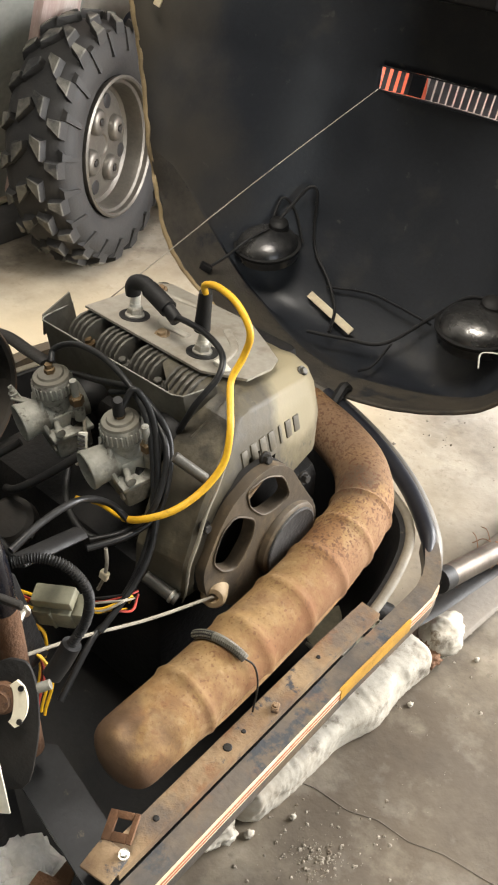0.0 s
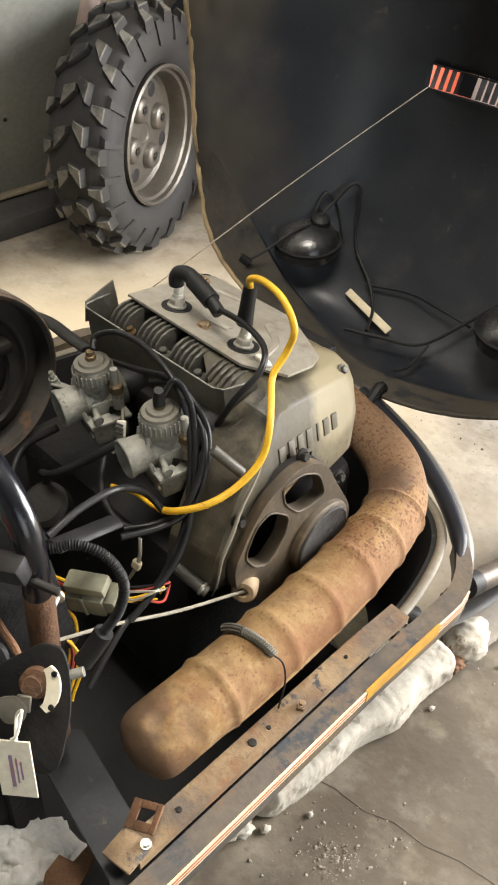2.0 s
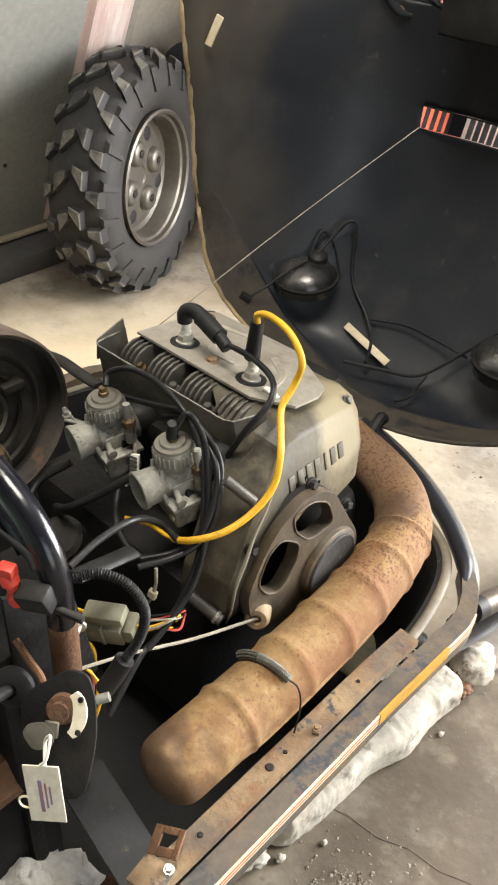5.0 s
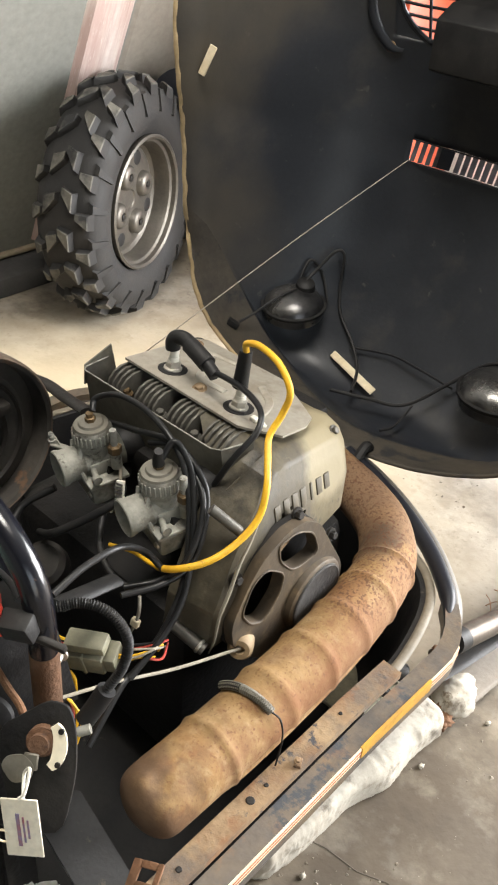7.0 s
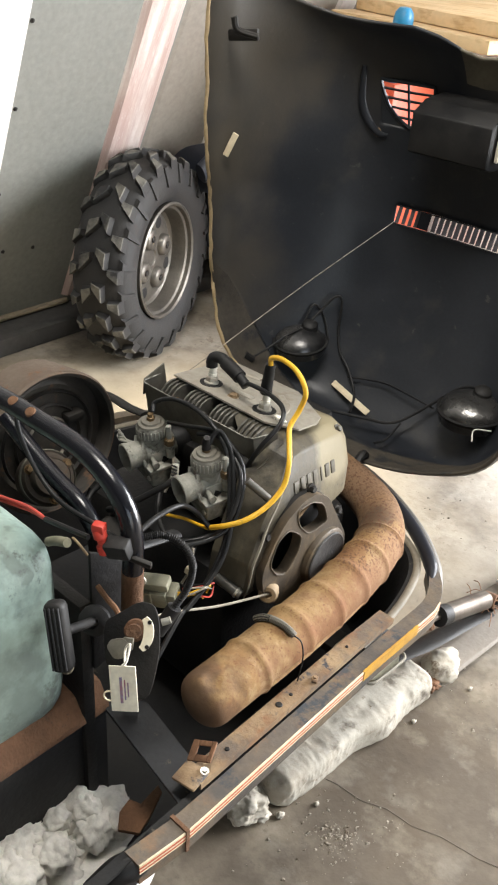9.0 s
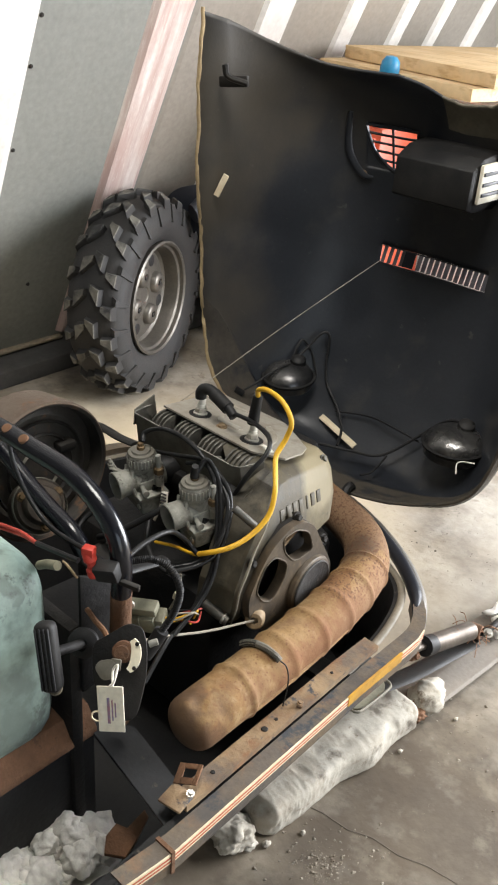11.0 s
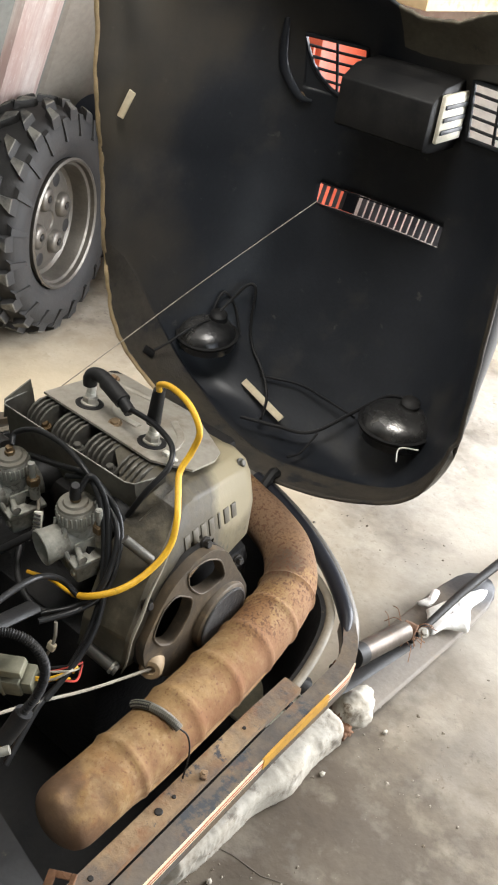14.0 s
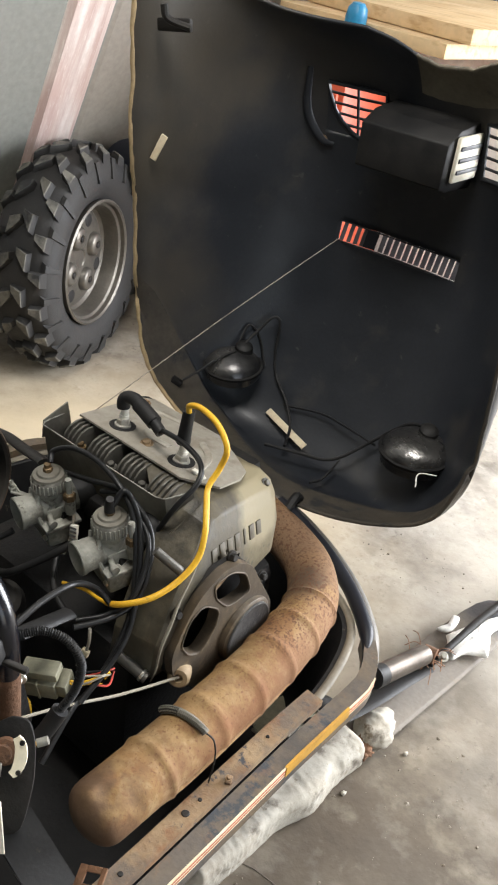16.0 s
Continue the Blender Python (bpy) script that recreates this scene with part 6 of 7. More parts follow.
for k in range(9):
    m = (WIRE_YELLOW, WIRE_RED, WIRE_BLACK, ROPE)[k % 4]
    s = Vector((-0.492, 0.415, 0.495)) + Vector((random.uniform(-0.008, 0.008), random.uniform(-0.008, 0.008), random.uniform(-0.008, 0.008)))
    part("loose_wire", tube([s, s + Vector((0.012, 0.010, 0.004 * random.random())), s + Vector((0.022, 0.020 + 0.02 * random.random(), 0.016 * random.random() - 0.006)), s + Vector((0.010, 0.045, -0.03 * random.random()))], 0.0013, 6), m, sled)
for k in range(7):
    m = (WIRE_YELLOW, WIRE_RED, WIRE_YELLOW, WIRE_BLACK)[k % 4]
    s = Vector((-0.548, 0.385, 0.49)) + Vector((random.uniform(-0.006, 0.006), random.uniform(-0.01, 0.01), random.uniform(-0.01, 0.01)))
    e = Vector((-0.50 + 0.02 * random.random(), 0.35, 0.47))
    part("loose_wire", tube([s, s + Vector((-0.012, -0.02, 0.015)), s + Vector((0.0, -0.05, 0.02 * random.random())), e, e + Vector((0.01, -0.02, -0.05))], 0.0016, 6), m, sled)
for k in range(2):
    part("loose_wire", tube([(-0.68, 0.25, 0.635 + 0.005 * k), (-0.617, 0.26, 0.645 + 0.005 * k), (-0.590, 0.26, 0.652 + 0.003 * k), (-0.560, 0.26, 0.655)], 0.0024, 8), WIRE_RED, sled, "faded red wire")
part("loose_wire", tube([(-0.566, 0.26, 0.655), (-0.52, 0.262, 0.664), (-0.488, 0.264, 0.670)], 0.0034, 8), WIRE_BLACK, sled)
part("loose_wire", tube([(-0.510, 0.258, 0.660), (-0.500, 0.258, 0.658), (-0.488, 0.262, 0.645)], 0.0016, 8), STRIP, sled)
part("hose_stub", tube([(-0.535, 0.242, 0.648), (-0.52, 0.242, 0.658), (-0.498, 0.242, 0.668)], 0.0058, 12), CONNECTOR, sled, "olive rubber hose stub")
part("rusty_bracket", prism([(-0.395, 0.222), (-0.372, 0.238), (-0.380, 0.262), (-0.398, 0.300), (-0.410, 0.304), (-0.404, 0.268), (-0.420, 0.262), (-0.414, 0.240)], "z", 0.268, 0.274, 0.001), RUST, sled, "bent rusty bracket end")
for pts, r in (([(-0.680, 0.530, 0.652), (-0.686, 0.540, 0.662), (-0.660, 0.550, 0.675), (-0.617, 0.550, 0.680), (-0.575, 0.545, 0.674), (-0.545, 0.541, 0.656), (-0.525, 0.534, 0.626), (-0.505, 0.517, 0.586), (-0.490, 0.496, 0.545), (-0.480, 0.462, 0.510), (-0.475, 0.422, 0.485), (-0.470, 0.395, 0.481), (-0.455, 0.340, 0.450)], 0.0036),
               ([(-0.700, 0.552, 0.615), (-0.681, 0.555, 0.625), (-0.625, 0.550, 0.645), (-0.569, 0.550, 0.661), (-0.535, 0.550, 0.650), (-0.510, 0.546, 0.627), (-0.492, 0.525, 0.597), (-0.490, 0.504, 0.564), (-0.500, 0.474, 0.550), (-0.515, 0.433, 0.551)], 0.0036),
               ([(-0.600, 0.545, 0.645), (-0.566, 0.553, 0.653), (-0.518, 0.544, 0.633), (-0.497, 0.527, 0.610), (-0.490, 0.501, 0.575), (-0.505, 0.478, 0.551), (-0.525, 0.445, 0.547)], 0.0034),
               ([(-0.559, 0.527, 0.655), (-0.556, 0.540, 0.672), (-0.545, 0.545, 0.662), (-0.528, 0.542, 0.640), (-0.505, 0.524, 0.604), (-0.488, 0.504, 0.563), (-0.478, 0.481, 0.529), (-0.473, 0.450, 0.506), (-0.470, 0.406, 0.484)], 0.0036),
               ([(-0.495, 0.340, 0.630), (-0.501, 0.380, 0.634), (-0.505, 0.425, 0.628), (-0.520, 0.470, 0.585), (-0.505, 0.483, 0.560)], 0.0036)):
    part("control_cable", tube(pts, r, 10), WIRE_BLACK, sled)
part("cable_sheath", tube([(-0.505, 0.350, 0.602), (-0.512, 0.390, 0.587), (-0.519, 0.430, 0.572)], 0.0105, 12, 8, True, 0.5), RUBBER, sled)

# chassis cross members
part("cross_plate", prism([(-0.535, 0.296), (-0.472, 0.338), (-0.362, 0.318), (-0.312, 0.285), (-0.312, 0.255), (-0.33, 0.262)], "z", 0.352, 0.358), SLATE, sled, "dull blue-black cross plate")
bulkhead = part("bulkhead", box((-0.92, 0.255, 0.20), (-0.50, 0.275, 0.56), 0.006), ENGINE_DARK, sled, "black engine bulkhead")
part("tunnel_side", box((-0.535, -0.70, 0.10), (-0.508, 0.298, 0.352), 0.004), BLACK_PAN, sled, "black tunnel side")
part("tunnel_edge", prism([(-0.507, 0.350), (-0.501, 0.354), (-0.502, 0.364), (-0.520, 0.394), (-0.560, 0.400), (-0.560, 0.394), (-0.524, 0.388)], "y", -0.55, 0.297, 0.0015), RUST, sled, "rusty folded tunnel edge")
part("tunnel_top", box((-0.88, -0.60, 0.385), (-0.545, 0.27, 0.393), 0.002), BLACK_PAN, sled)
part("footwell_lip", tube([(-0.482, 0.27, 0.598), (-0.462, 0.268, 0.592), (-0.440, 0.266, 0.586), (-0.432, 0.262, 0.560)], 0.0035, 8, 6), RUST, sled, "rusty edge of the black bulkhead")

# dash plate with ignition switch, key and handle
DN = Vector((0.50, -0.70, 0.50)).normalized()
DR = DN.cross(Vector((0, 0, 1))).normalized() * -1
DU = DN.cross(DR)
DM = Matrix.Translation((-0.388, 0.262, 0.592)) @ Matrix(((DR.x, DU.x, DN.x), (DR.y, DU.y, DN.y), (DR.z, DU.z, DN.z))).to_4x4()


def on_dash(bm):
    bmesh.ops.transform(bm, verts=bm.verts, matrix=DM)
    return bm


dash = part("dash_plate", on_dash(prism(rounded([(-0.050, 0.006), (-0.034, 0.017), (-0.012, 0.034), (0.006, 0.032), (0.014, 0.012), (0.018, -0.024), (0.012, -0.078), (-0.028, -0.078), (-0.046, -0.030)], 3), "z", -0.012, -0.008, 0.001)), ENGINE_DARK, sled, "black dash plate with ignition switch")
crescent = [(0.012 * math.cos(radians(a)) * 1.0 - 0.002, 0.020 * math.sin(radians(a))) for a in range(-80, 81, 16)] + [(0.0045 * math.cos(radians(a)) - 0.0060, 0.0155 * math.sin(radians(a))) for a in range(80, -81, -20)]
part("switch_washer", on_dash(prism(crescent, "z", -0.002, 0.001)), WASHER, dash, "cream plastic switch washer")
part("ignition_switch", on_dash(lathe([(0.0125, -0.010), (0.0125, 0.000), (0.0085, 0.001), (0.0085, 0.007), (0, 0.007)], (-0.012, 0.002, 0), (0, 0, 1), 24)), RUST, dash)
part("switch_screw", on_dash(lathe([(0.0026, 0), (0.0024, 0.0024), (0, 0.0028)], (0.004, 0.014, 0), (0, 0, 1), 10)), BLACK_STEEL, dash)
part("switch_screw", on_dash(lathe([(0.0026, 0), (0.0024, 0.0024), (0, 0.0028)], (0.004, -0.014, 0), (0, 0, 1), 10)), BLACK_STEEL, dash)
part("key", on_dash(join(prism(rounded([(-0.040, -0.018), (-0.029, -0.031), (-0.014, -0.026), (-0.012, -0.013), (-0.022, -0.005), (-0.036, -0.009)]), "z", 0.008, 0.0105, 0.0006), box((-0.022, -0.018, 0.007), (-0.010, -0.004, 0.010), 0.001, 1))), TRAY, dash, "dull steel key")
part("switch_stud", tube([(-0.378, 0.278, 0.606), (-0.372, 0.286, 0.609)], 0.0042, 12, 2), ALU, dash)
tag = thing("key_tag", (-0.37, 0.215, 0.50), "white paper key tag hanging from the ignition key", "key tag")
tm = pose(-0.368, 0.214, 0.557, -14, -6, 38)
part("card", box((-0.0150, -0.0008, -0.029), (0.0150, 0.0008, 0.028), 0.0006, 1, tm), TAG_WHITE, tag)
for k, (a, b) in enumerate(((-0.004, -0.001), (0.001, 0.0025), (0.0045, 0.006))):
    part("print_bar", box((a, -0.0014, -0.018 + 0.004 * k), (b, -0.0008, 0.014 - 0.003 * k), 0.0, 1, tm), TAG_INK, tag, "", False)
part("loop", tube([tm @ Vector((0, 0, 0.028)), (-0.372, 0.222, 0.590), (-0.378, 0.232, 0.603), (-0.384, 0.230, 0.592), tm @ Vector((0.003, 0.001, 0.026))], 0.0014, 6), CERAMIC, tag)
part("ring", lathe([(0.0055, -0.001), (0.0072, 0), (0.0055, 0.001)], tm @ Vector((-0.0165, 0, -0.010)), tm.to_3x3() @ Vector((0, 1, 0)), 20, True), CREAM, tag)

hm = pose(-0.436, 0.182, 0.608, -18, -12, 35)
handle = part("pull_handle", join(box((-0.012, -0.011, -0.041), (0.012, 0.011, 0.041), 0.008, 3, hm), tube([(-0.441, 0.19, 0.605), (-0.452, 0.222, 0.586), (-0.464, 0.250, 0.568)], 0.0058, 12, 4)), RUBBER, sled, "ribbed black pull handle")
part("handle_grommet", lathe([(0.019, -0.004), (0.019, 0.002), (0.013, 0.007), (0.008, 0.008), (0.006, 0.004)], (-0.464, 0.250, 0.568), (0.5, -0.75, 0.35), 24), BLACK_PAN, handle)
for k in range(4):
    part("grip_rib", box((-0.0075 + 0.005 * k - 0.001, -0.0125, -0.036), (-0.0075 + 0.005 * k + 0.001, -0.010, 0.036), 0.0006, 1, hm), SLATE, handle)
part("gusset_plate", prism([(0.27, 0.45), (0.27, 0.64), (0.34, 0.60), (0.36, 0.47)], "x", -0.50, -0.494, 0.002), ENGINE_DARK, sled)
part("spring_nut", lathe([(0.008, 0), (0.009, 0.006), (0.006, 0.008), (0.009, 0.012), (0.008, 0.02), (0, 0.021)], (-0.452, 0.20, 0.535), (0.2, -0.4, 0.9), 16), SHROUD, sled)
tankb = box((-0.88, -0.45, 0.396), (-0.496, 0.245, 0.676), 0.05, 5)
for v in tankb.verts:
    v.co += Vector((1, 0, 0)) * (0.006 * noise.noise(v.co * 6) - 0.25 * max(0, v.co.z - 0.58) ** 1.2)
tank = part("fuel_tank", tankb, TANK, sled, "mottled mint-green fuel tank")

# ski, its spring bar and damper
ski_half = [(0.90, 0.052), (1.05, 0.056), (1.20, 0.057), (1.35, 0.056), (1.43, 0.053), (1.47, 0.046), (1.495, 0.034), (1.508, 0.016)]
skb = bmesh.new()
ski_rows = []
for y, w in ski_half:
    cx, rise = -0.405 + 0.075 * (y - 0.90), 0.020 + 0.22 * max(0, y - 1.36) ** 1.6
    ski_rows.append([skb.verts.new((cx + w * a, y, rise + lift)) for a, lift in ((-1, -0.003), (-0.95, 0.0015), (-0.88, 0.0030), (-0.25, 0.003), (-0.16, 0.0055), (0.16, 0.0055), (0.25, 0.003), (0.88, 0.0030), (0.95, 0.0015), (1, -0.003))])
for p, q in zip(ski_rows, ski_rows[1:]):
    for i in range(9):
        skb.faces.new((p[i], p[i + 1], q[i + 1], q[i]))
bmesh.ops.recalc_face_normals(skb, faces=skb.faces)
bmesh.ops.solidify(skb, geom=skb.faces[:], thickness=0.004)
ski_mid = Vector((sum(v.co.x for v in skb.verts) / len(skb.verts), (0.90 + 1.508) / 2, 0.03))
stain_or_light(SKI_STEEL, Vector((-0.362, 1.485, 0.05)) - ski_mid, 0.075, (0.030, 0.032, 0.038), 0.45, 0.9, 0.05, 14, 0.04)
ski = part("ski", skb, SKI_STEEL, sled, "dusty dark steel ski with turned-up tip")
part("ski_handle", tube([(-0.362, 1.175, 0.082), (-0.358, 1.26, 0.086), (-0.353, 1.354, 0.090), (-0.343, 1.46, 0.092), (-0.331, 1.56, 0.094), (-0.322, 1.64, 0.090), (-0.322, 1.68, 0.060), (-0.330, 1.66, 0.030), (-0.345, 1.58, 0.034)], lambda t: 0.0065 + 0.0045 * min(1, t * 2), 12, 8, True, 0.8), BLACK_STEEL, ski, "dark steel ski bar")
part("ski_leaf", tube([(-0.440, 0.80, 0.112), (-0.412, 0.89, 0.106), (-0.392, 0.98, 0.096), (-0.380, 1.08, 0.085), (-0.370, 1.18, 0.070)], 0.019, 12, 8, True, 0.22), BLACK_STEEL, ski, "dark leaf spring")
for k in range(18):
    q = Vector((-0.375, 1.185, 0.085)) + Vector((0.028 * math.sin(2.3 * k), 0.022 * math.cos(3.1 * k), 0))
    e = q + Vector((0.034 * math.sin(1.7 * k + 1), 0.030 * math.cos(2.9 * k), 0.010 * math.sin(5 * k)))
    part("straw", tube([q, q.lerp(e, 0.5) + Vector((0, 0, 0.010)), e], 0.0008, 6, 4), STRAW, ski, "rust-brown straw caught on the damper" if k == 0 else "")
part("clip_nut", bolt((-0.352, 1.205, 0.090), (0.3, -0.3, 0.9), 0.007, 0.007), BRIGHT, ski)
damper = part("damper", join(tube([(-0.386, 1.02, 0.150), (-0.376, 1.165, 0.105)], 0.0195, 20, 2), tube([(-0.378, 1.15, 0.107), (-0.374, 1.17, 0.10)], 0.0165, 16, 2)), DAMPER, ski, "grey steel damper")
part("damper_seal", tube([(-0.388, 0.995, 0.158), (-0.386, 1.022, 0.149)], 0.0203, 20, 2), RUBBER, damper)
part("damper_rod", tube([(-0.389, 0.93, 0.182), (-0.388, 1.0, 0.157)], 0.007, 10, 2), DAMPER, damper)
part("damper_eye", lathe([(0.013, -0.014), (0.016, -0.012), (0.016, 0.012), (0.013, 0.014)], (-0.373, 1.185, 0.095), (1, 0.2, 0), 18, True), RUST, damper)
part("damper_mount", join(box((-0.010, -0.012, -0.012), (0.010, 0.010, 0.010), 0.004, 2, pose(-0.384, 0.938, 0.180, 20, 10, 30)), bolt((-0.372, 0.934, 0.184), (1, -0.3, 0.3), 0.006, 0.008)), RUST, ski, "rusty damper mount")
part("ski_leg", tube([(-0.50, 0.84, 0.26), (-0.48, 0.87, 0.16), (-0.430, 0.93, 0.10)], 0.018, 12, 4), BLACK_STEEL, ski)
step = part("side_step", prism(rounded([(-0.470, 0.748), (-0.366, 0.748), (-0.364, 0.852), (-0.470, 0.852)], 4), "z", 0.166, 0.170), STEP_STEEL, sled, "small mottled steel side step")
part("step_rim", tube([(-0.455, 0.747, 0.171), (-0.384, 0.748, 0.171), (-0.368, 0.752, 0.171), (-0.364, 0.768, 0.171), (-0.362, 0.832, 0.171), (-0.366, 0.849, 0.171), (-0.382, 0.853, 0.171), (-0.455, 0.853, 0.171)], 0.0026, 8), BARE_EDGE, step, "bright bent rim")
part("step_bolt", bolt((-0.400, 0.826, 0.170), (0, 0, 1), 0.0065, 0.005), BLACK_STEEL, step)
part("step_bolt", bolt((-0.402, 0.768, 0.170), (0, 0, 1), 0.0060, 0.005), BLACK_STEEL, step)
part("step_arm", box((-0.56, 0.775, 0.146), (-0.41, 0.825, 0.165), 0.004), BLACK_STEEL, step)

# hood restraint cord
cord = part("hood_cord", tube([(-0.785, 0.690, 0.618), (-0.820, 1.03, 0.681), (-0.859, 1.383, 0.734)], 0.0008, 6, 6), ROPE)
tagged(cord, "thin pale cord tied from the engine to the hood", "cord")

# ---- snow, ice and dirt ----
def snow_bar(pts, w, h, seed):
    """A broken bar of packed snow, as it fell off the running gear: flat-topped, chipped and crumbly."""
    bm = bmesh.new()
    path = smooth_path(pts, 44)
    around = 44
    rows = []
    for i, q in enumerate(path):
        t = i / (len(path) - 1)
        d = (path[min(i + 1, len(path) - 1)] - path[max(i - 1, 0)]).normalized()
        s = d.cross(Vector((0, 0, 1))).normalized()
        end = min(1, t / 0.08, (1 - t) / 0.035) ** 0.5
        row = []
        for k in range(around):
            a = 2 * math.pi * k / around
            c, n = math.cos(a), math.sin(a)
            square = (abs(c) ** 5 + abs(n) ** 5) ** -0.2
            c, n = c * square, n * square
            side_w = w * (0.86 + 0.22 * noise.noise((t * 5, seed, c))) * (0.35 + 0.65 * end)
            p = q + s * (c * side_w) + Vector((0, 0, n * h * (0.35 + 0.65 * end)))
            f = 0.007 * noise.noise(p * 8 + Vector((seed, 0, 0))) + 0.0012 * noise.noise(p * 30) + 0.0012 * noise.noise(p * 95) + 0.0012 * noise.noise(p * 240)
            chip = max(0.0, noise.noise(p * 24 + Vector((3, seed, 0))) - 0.40)
            p += (s * c + Vector((0, 0, 0.7 * n))) * (f - 0.020 * chip)
            row.append(bm.verts.new((p.x, p.y, max(0.001, p.z))))
        rows.append(row)
    for a, b in zip(rows, rows[1:]):
        for k in range(around):
            bm.faces.new((a[k], a[(k + 1) % around], b[(k + 1) % around], b[k]))
    bm.faces.new(rows[0])
    bm.faces.new(rows[-1])
    bmesh.ops.recalc_face_normals(bm, faces=bm.faces)
    return bm


bar = part("snow_bar", snow_bar([(-0.428, 0.55, 0.026), (-0.418, 0.66, 0.030), (-0.404, 0.80, 0.032), (-0.388, 0.965, 0.030)], 0.055, 0.034, 1.0), SNOW, None, "", True, 180)
tagged(bar, "bar of dirty packed snow on the floor beside the sled", "snow")
for k, (x, y, r) in enumerate(((-0.352, 0.962, 0.013), (-0.360, 0.975, 0.010), (-0.348, 0.948, 0.008), (-0.372, 0.978, 0.012), (-0.382, 0.700, 0.006))):
    part("dirt_crust", lump((x, y, 0.030), (r, r * 1.2, r * 0.8), 0.45, 3, 31 + k), RUST, bar, "brown crust of dirt" if k == 0 else "", True, 180)
for k, (x, y, r) in enumerate(((-0.398, 0.525, 0.012), (-0.378, 0.548, 0.006), (-0.350, 0.610, 0.004), (-0.336, 0.88, 0.004), (-0.305, 1.030, 0.0038))):
    tagged(part("snow_crumb", lump((x, y, r * 0.7), (r, r * 1.3, r * 0.8), 0.4, 3, 51 + k), SNOW, None, "", True, 180), "small crumb of dirty snow on the concrete", "snow", "snow crumbs")
tagged(part("snow_chunk", lump((-0.366, 1.008, 0.034), (0.034, 0.042, 0.033), 0.28, 4, 2.0, 1.3), SNOW, None, "", True, 180), "dirty white chunk of snow by the ski", "snow")
tagged(part("snow_chunk", lump((-0.425, 0.512, 0.024), (0.034, 0.036, 0.024), 0.30, 5, 5.0, 1.5), SNOW, None, "", True, 180), "broken lump of packed snow on the floor", "snow")


def snow_patch(outline, z, h, seed):
    """A thin ragged patch of snow with rounded edges."""
    p = smooth_path([(x, y, 0) for x, y in outline + outline[:1]], 6)[:-1]
    mid = sum(p, Vector()) / len(p)
    bm = bmesh.new()
    rows = []
    for k, up in ((1.0, 0.0), (1.02, 0.45), (0.93, 0.9), (0.6, 1.0), (0.25, 1.05)):
        rows.append([bm.verts.new(mid + (q - mid) * (k + 0.06 * noise.noise(q * 60 + Vector((seed, 0, 0)))) + Vector((0, 0, z + h * up * (1 + 0.5 * noise.noise(q * 35 + Vector((0, seed, k))))))) for q in p])
    for a, b in zip(rows, rows[1:]):
        for i in range(len(p)):
            bm.faces.new((a[i], a[(i + 1) % len(p)], b[(i + 1) % len(p)], b[i]))
    bm.faces.new(rows[-1])
    bm.faces.new(rows[0])
    bmesh.ops.recalc_face_normals(bm, faces=bm.faces)
    return bm


tagged(part("snow_patch", snow_patch([(-0.397, 1.318), (-0.380, 1.375), (-0.362, 1.425), (-0.338, 1.466), (-0.328, 1.440), (-0.334, 1.395), (-0.322, 1.365), (-0.308, 1.330), (-0.322, 1.318), (-0.345, 1.300), (-0.358, 1.270)], 0.034, 0.010, 3.0), SNOW_CLEAN, None, "", True, 180), "clean white patch of snow lying on the ski", "snow")
tagged(part("snow_patch", snow_patch([(-0.423, 1.324), (-0.414, 1.350), (-0.418, 1.382), (-0.404, 1.386), (-0.398, 1.352), (-0.404, 1.330)], 0.032, 0.008, 7.0), SNOW_CLEAN, None, "", True, 180), "small white patch of snow on the ski", "snow")
pile = thing("snow_pile", (-0.47, 0.2, 0.0), "heap of crumbly dirty snow on the running board", "snow")
random.seed(9)
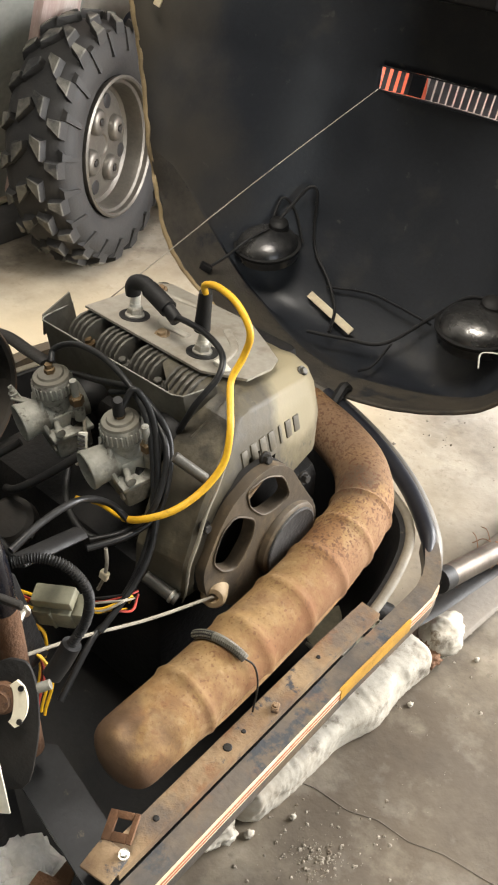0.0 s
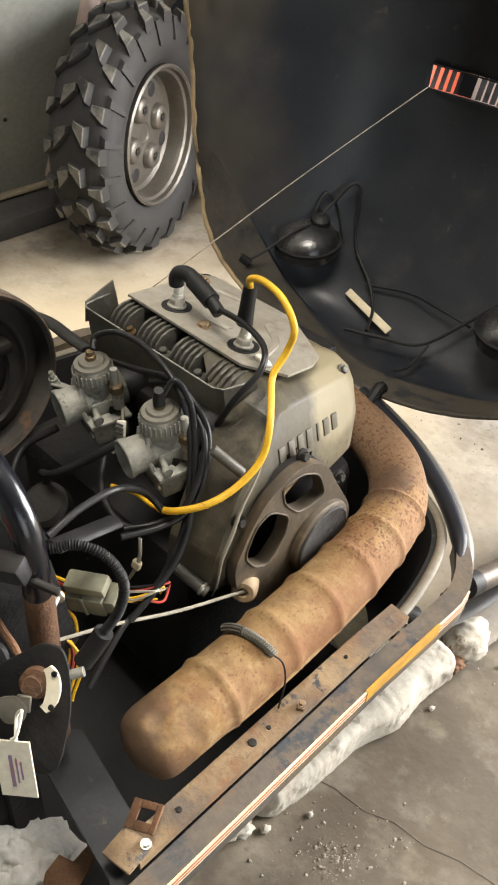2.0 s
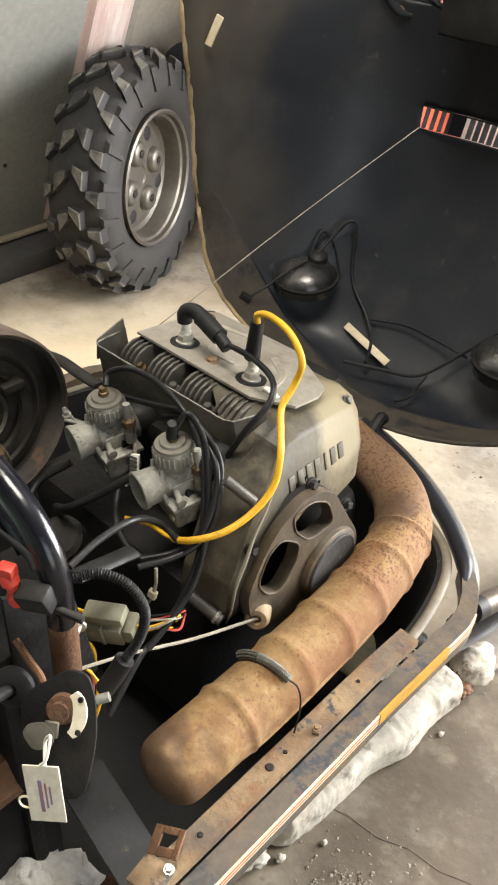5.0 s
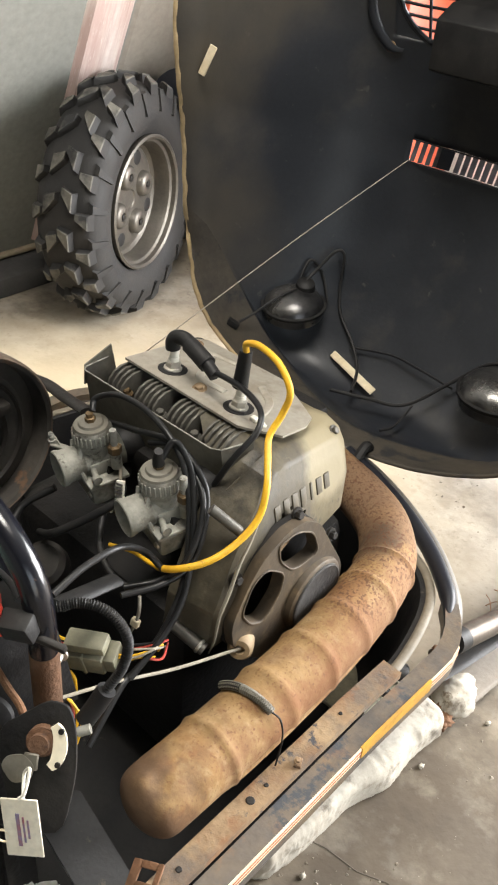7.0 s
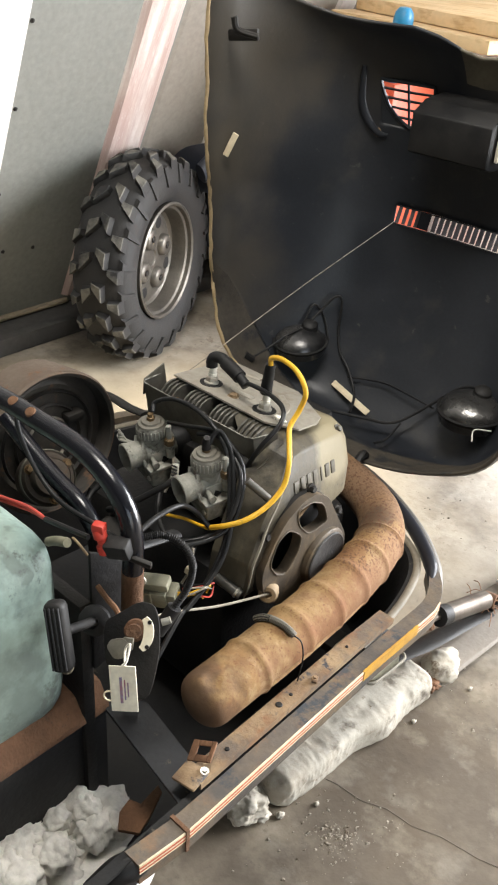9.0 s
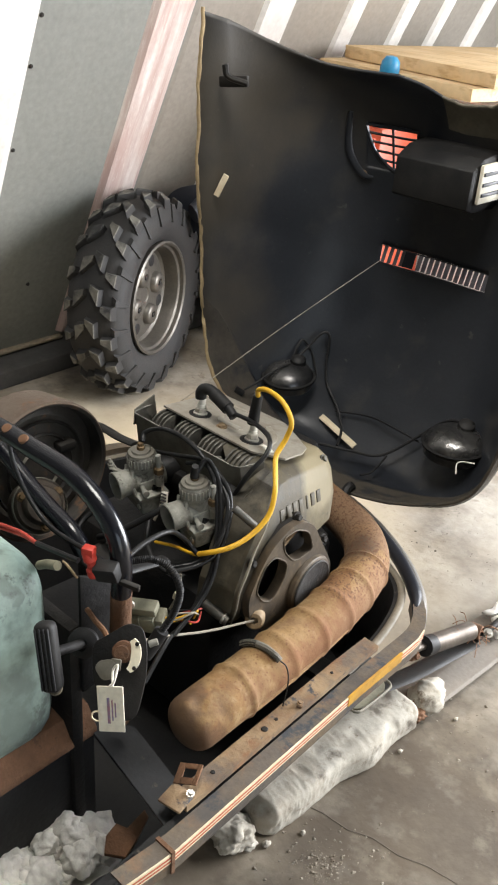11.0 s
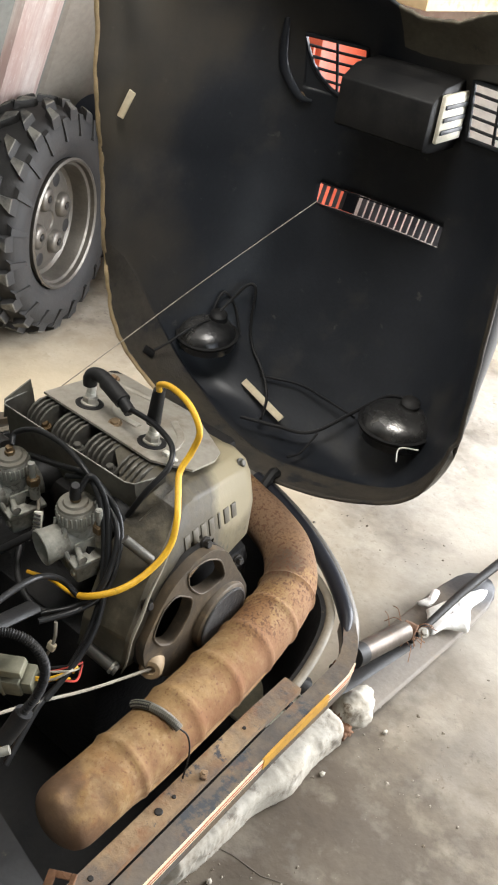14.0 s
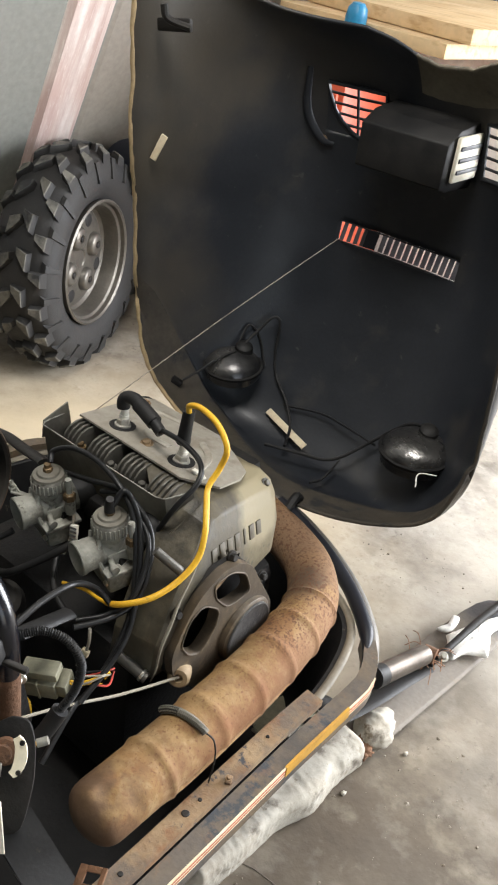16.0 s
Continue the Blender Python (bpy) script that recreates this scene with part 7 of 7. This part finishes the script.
for k in range(26):
    x, y = random.uniform(-0.505, -0.425), random.uniform(0.08, 0.270)
    s = random.uniform(0.018, 0.038)
    part("snow_clod", lump((x, y, 0.16 + 0.05 * random.random() + 0.25 * max(0, -0.44 - x)), (s, s, s * 0.9), 0.35, 4, k * 3.1), SNOW_CLEAN, pile, "", True, 180)
part("heap", lump((-0.465, 0.17, 0.11), (0.09, 0.16, 0.08), 0.3, 4, 21.0), SNOW_CLEAN, pile, "", True, 180)
tagged(part("running_board", box((-0.52, -0.7, 0.05), (-0.33, 0.27, 0.065), 0.004), BLACK_PAN, sled), kind="")

db = bmesh.new()
random.seed(12)
spots = [(-0.285, 0.588, 0.016, 150), (-0.30, 0.575, 0.03, 80), (-0.31, 0.58, 0.05, 40), (-0.24, 0.66, 0.05, 60), (-0.38, 0.55, 0.05, 25), (-0.25, 0.95, 0.07, 40), (-0.74, 1.46, 0.06, 30), (-0.60, 1.50, 0.08, 25), (-0.48, 1.51, 0.05, 20), (-0.30, 0.80, 0.2, 50), (-0.1, 1.0, 0.3, 60), (-0.33, 1.05, 0.08, 30), (-1.2, 0.9, 0.4, 60)]
for cx, cy, spread, count in spots:
    for k in range(count):
        x, y = random.gauss(cx, spread), random.gauss(cy, spread)
        s = 0.0008 + 0.0036 * random.random() ** 4
        vs = [db.verts.new((x + s * random.uniform(0.6, 1.3) * a, y + s * random.uniform(0.6, 1.3) * b, s * random.uniform(0.25, 0.6) * c)) for a, b, c in ((1, 0.1, 0), (0.2, 0.9, 0), (-0.8, 0.5, 0), (-0.6, -0.7, 0), (0.4, -0.9, 0), (0.5, 0.3, 1), (-0.4, 0.4, 1), (0.0, -0.5, 1))]
        for f in ((0, 1, 5), (1, 6, 5), (1, 2, 6), (2, 3, 6), (3, 7, 6), (3, 4, 7), (4, 0, 5), (4, 5, 7), (5, 6, 7)):
            db.faces.new([vs[i] for i in f])
tagged(part("floor_dirt", db, DIRT, None, "", False), "scattered crumbs of dirt and ice on concrete", "dirt", kind="stuff")
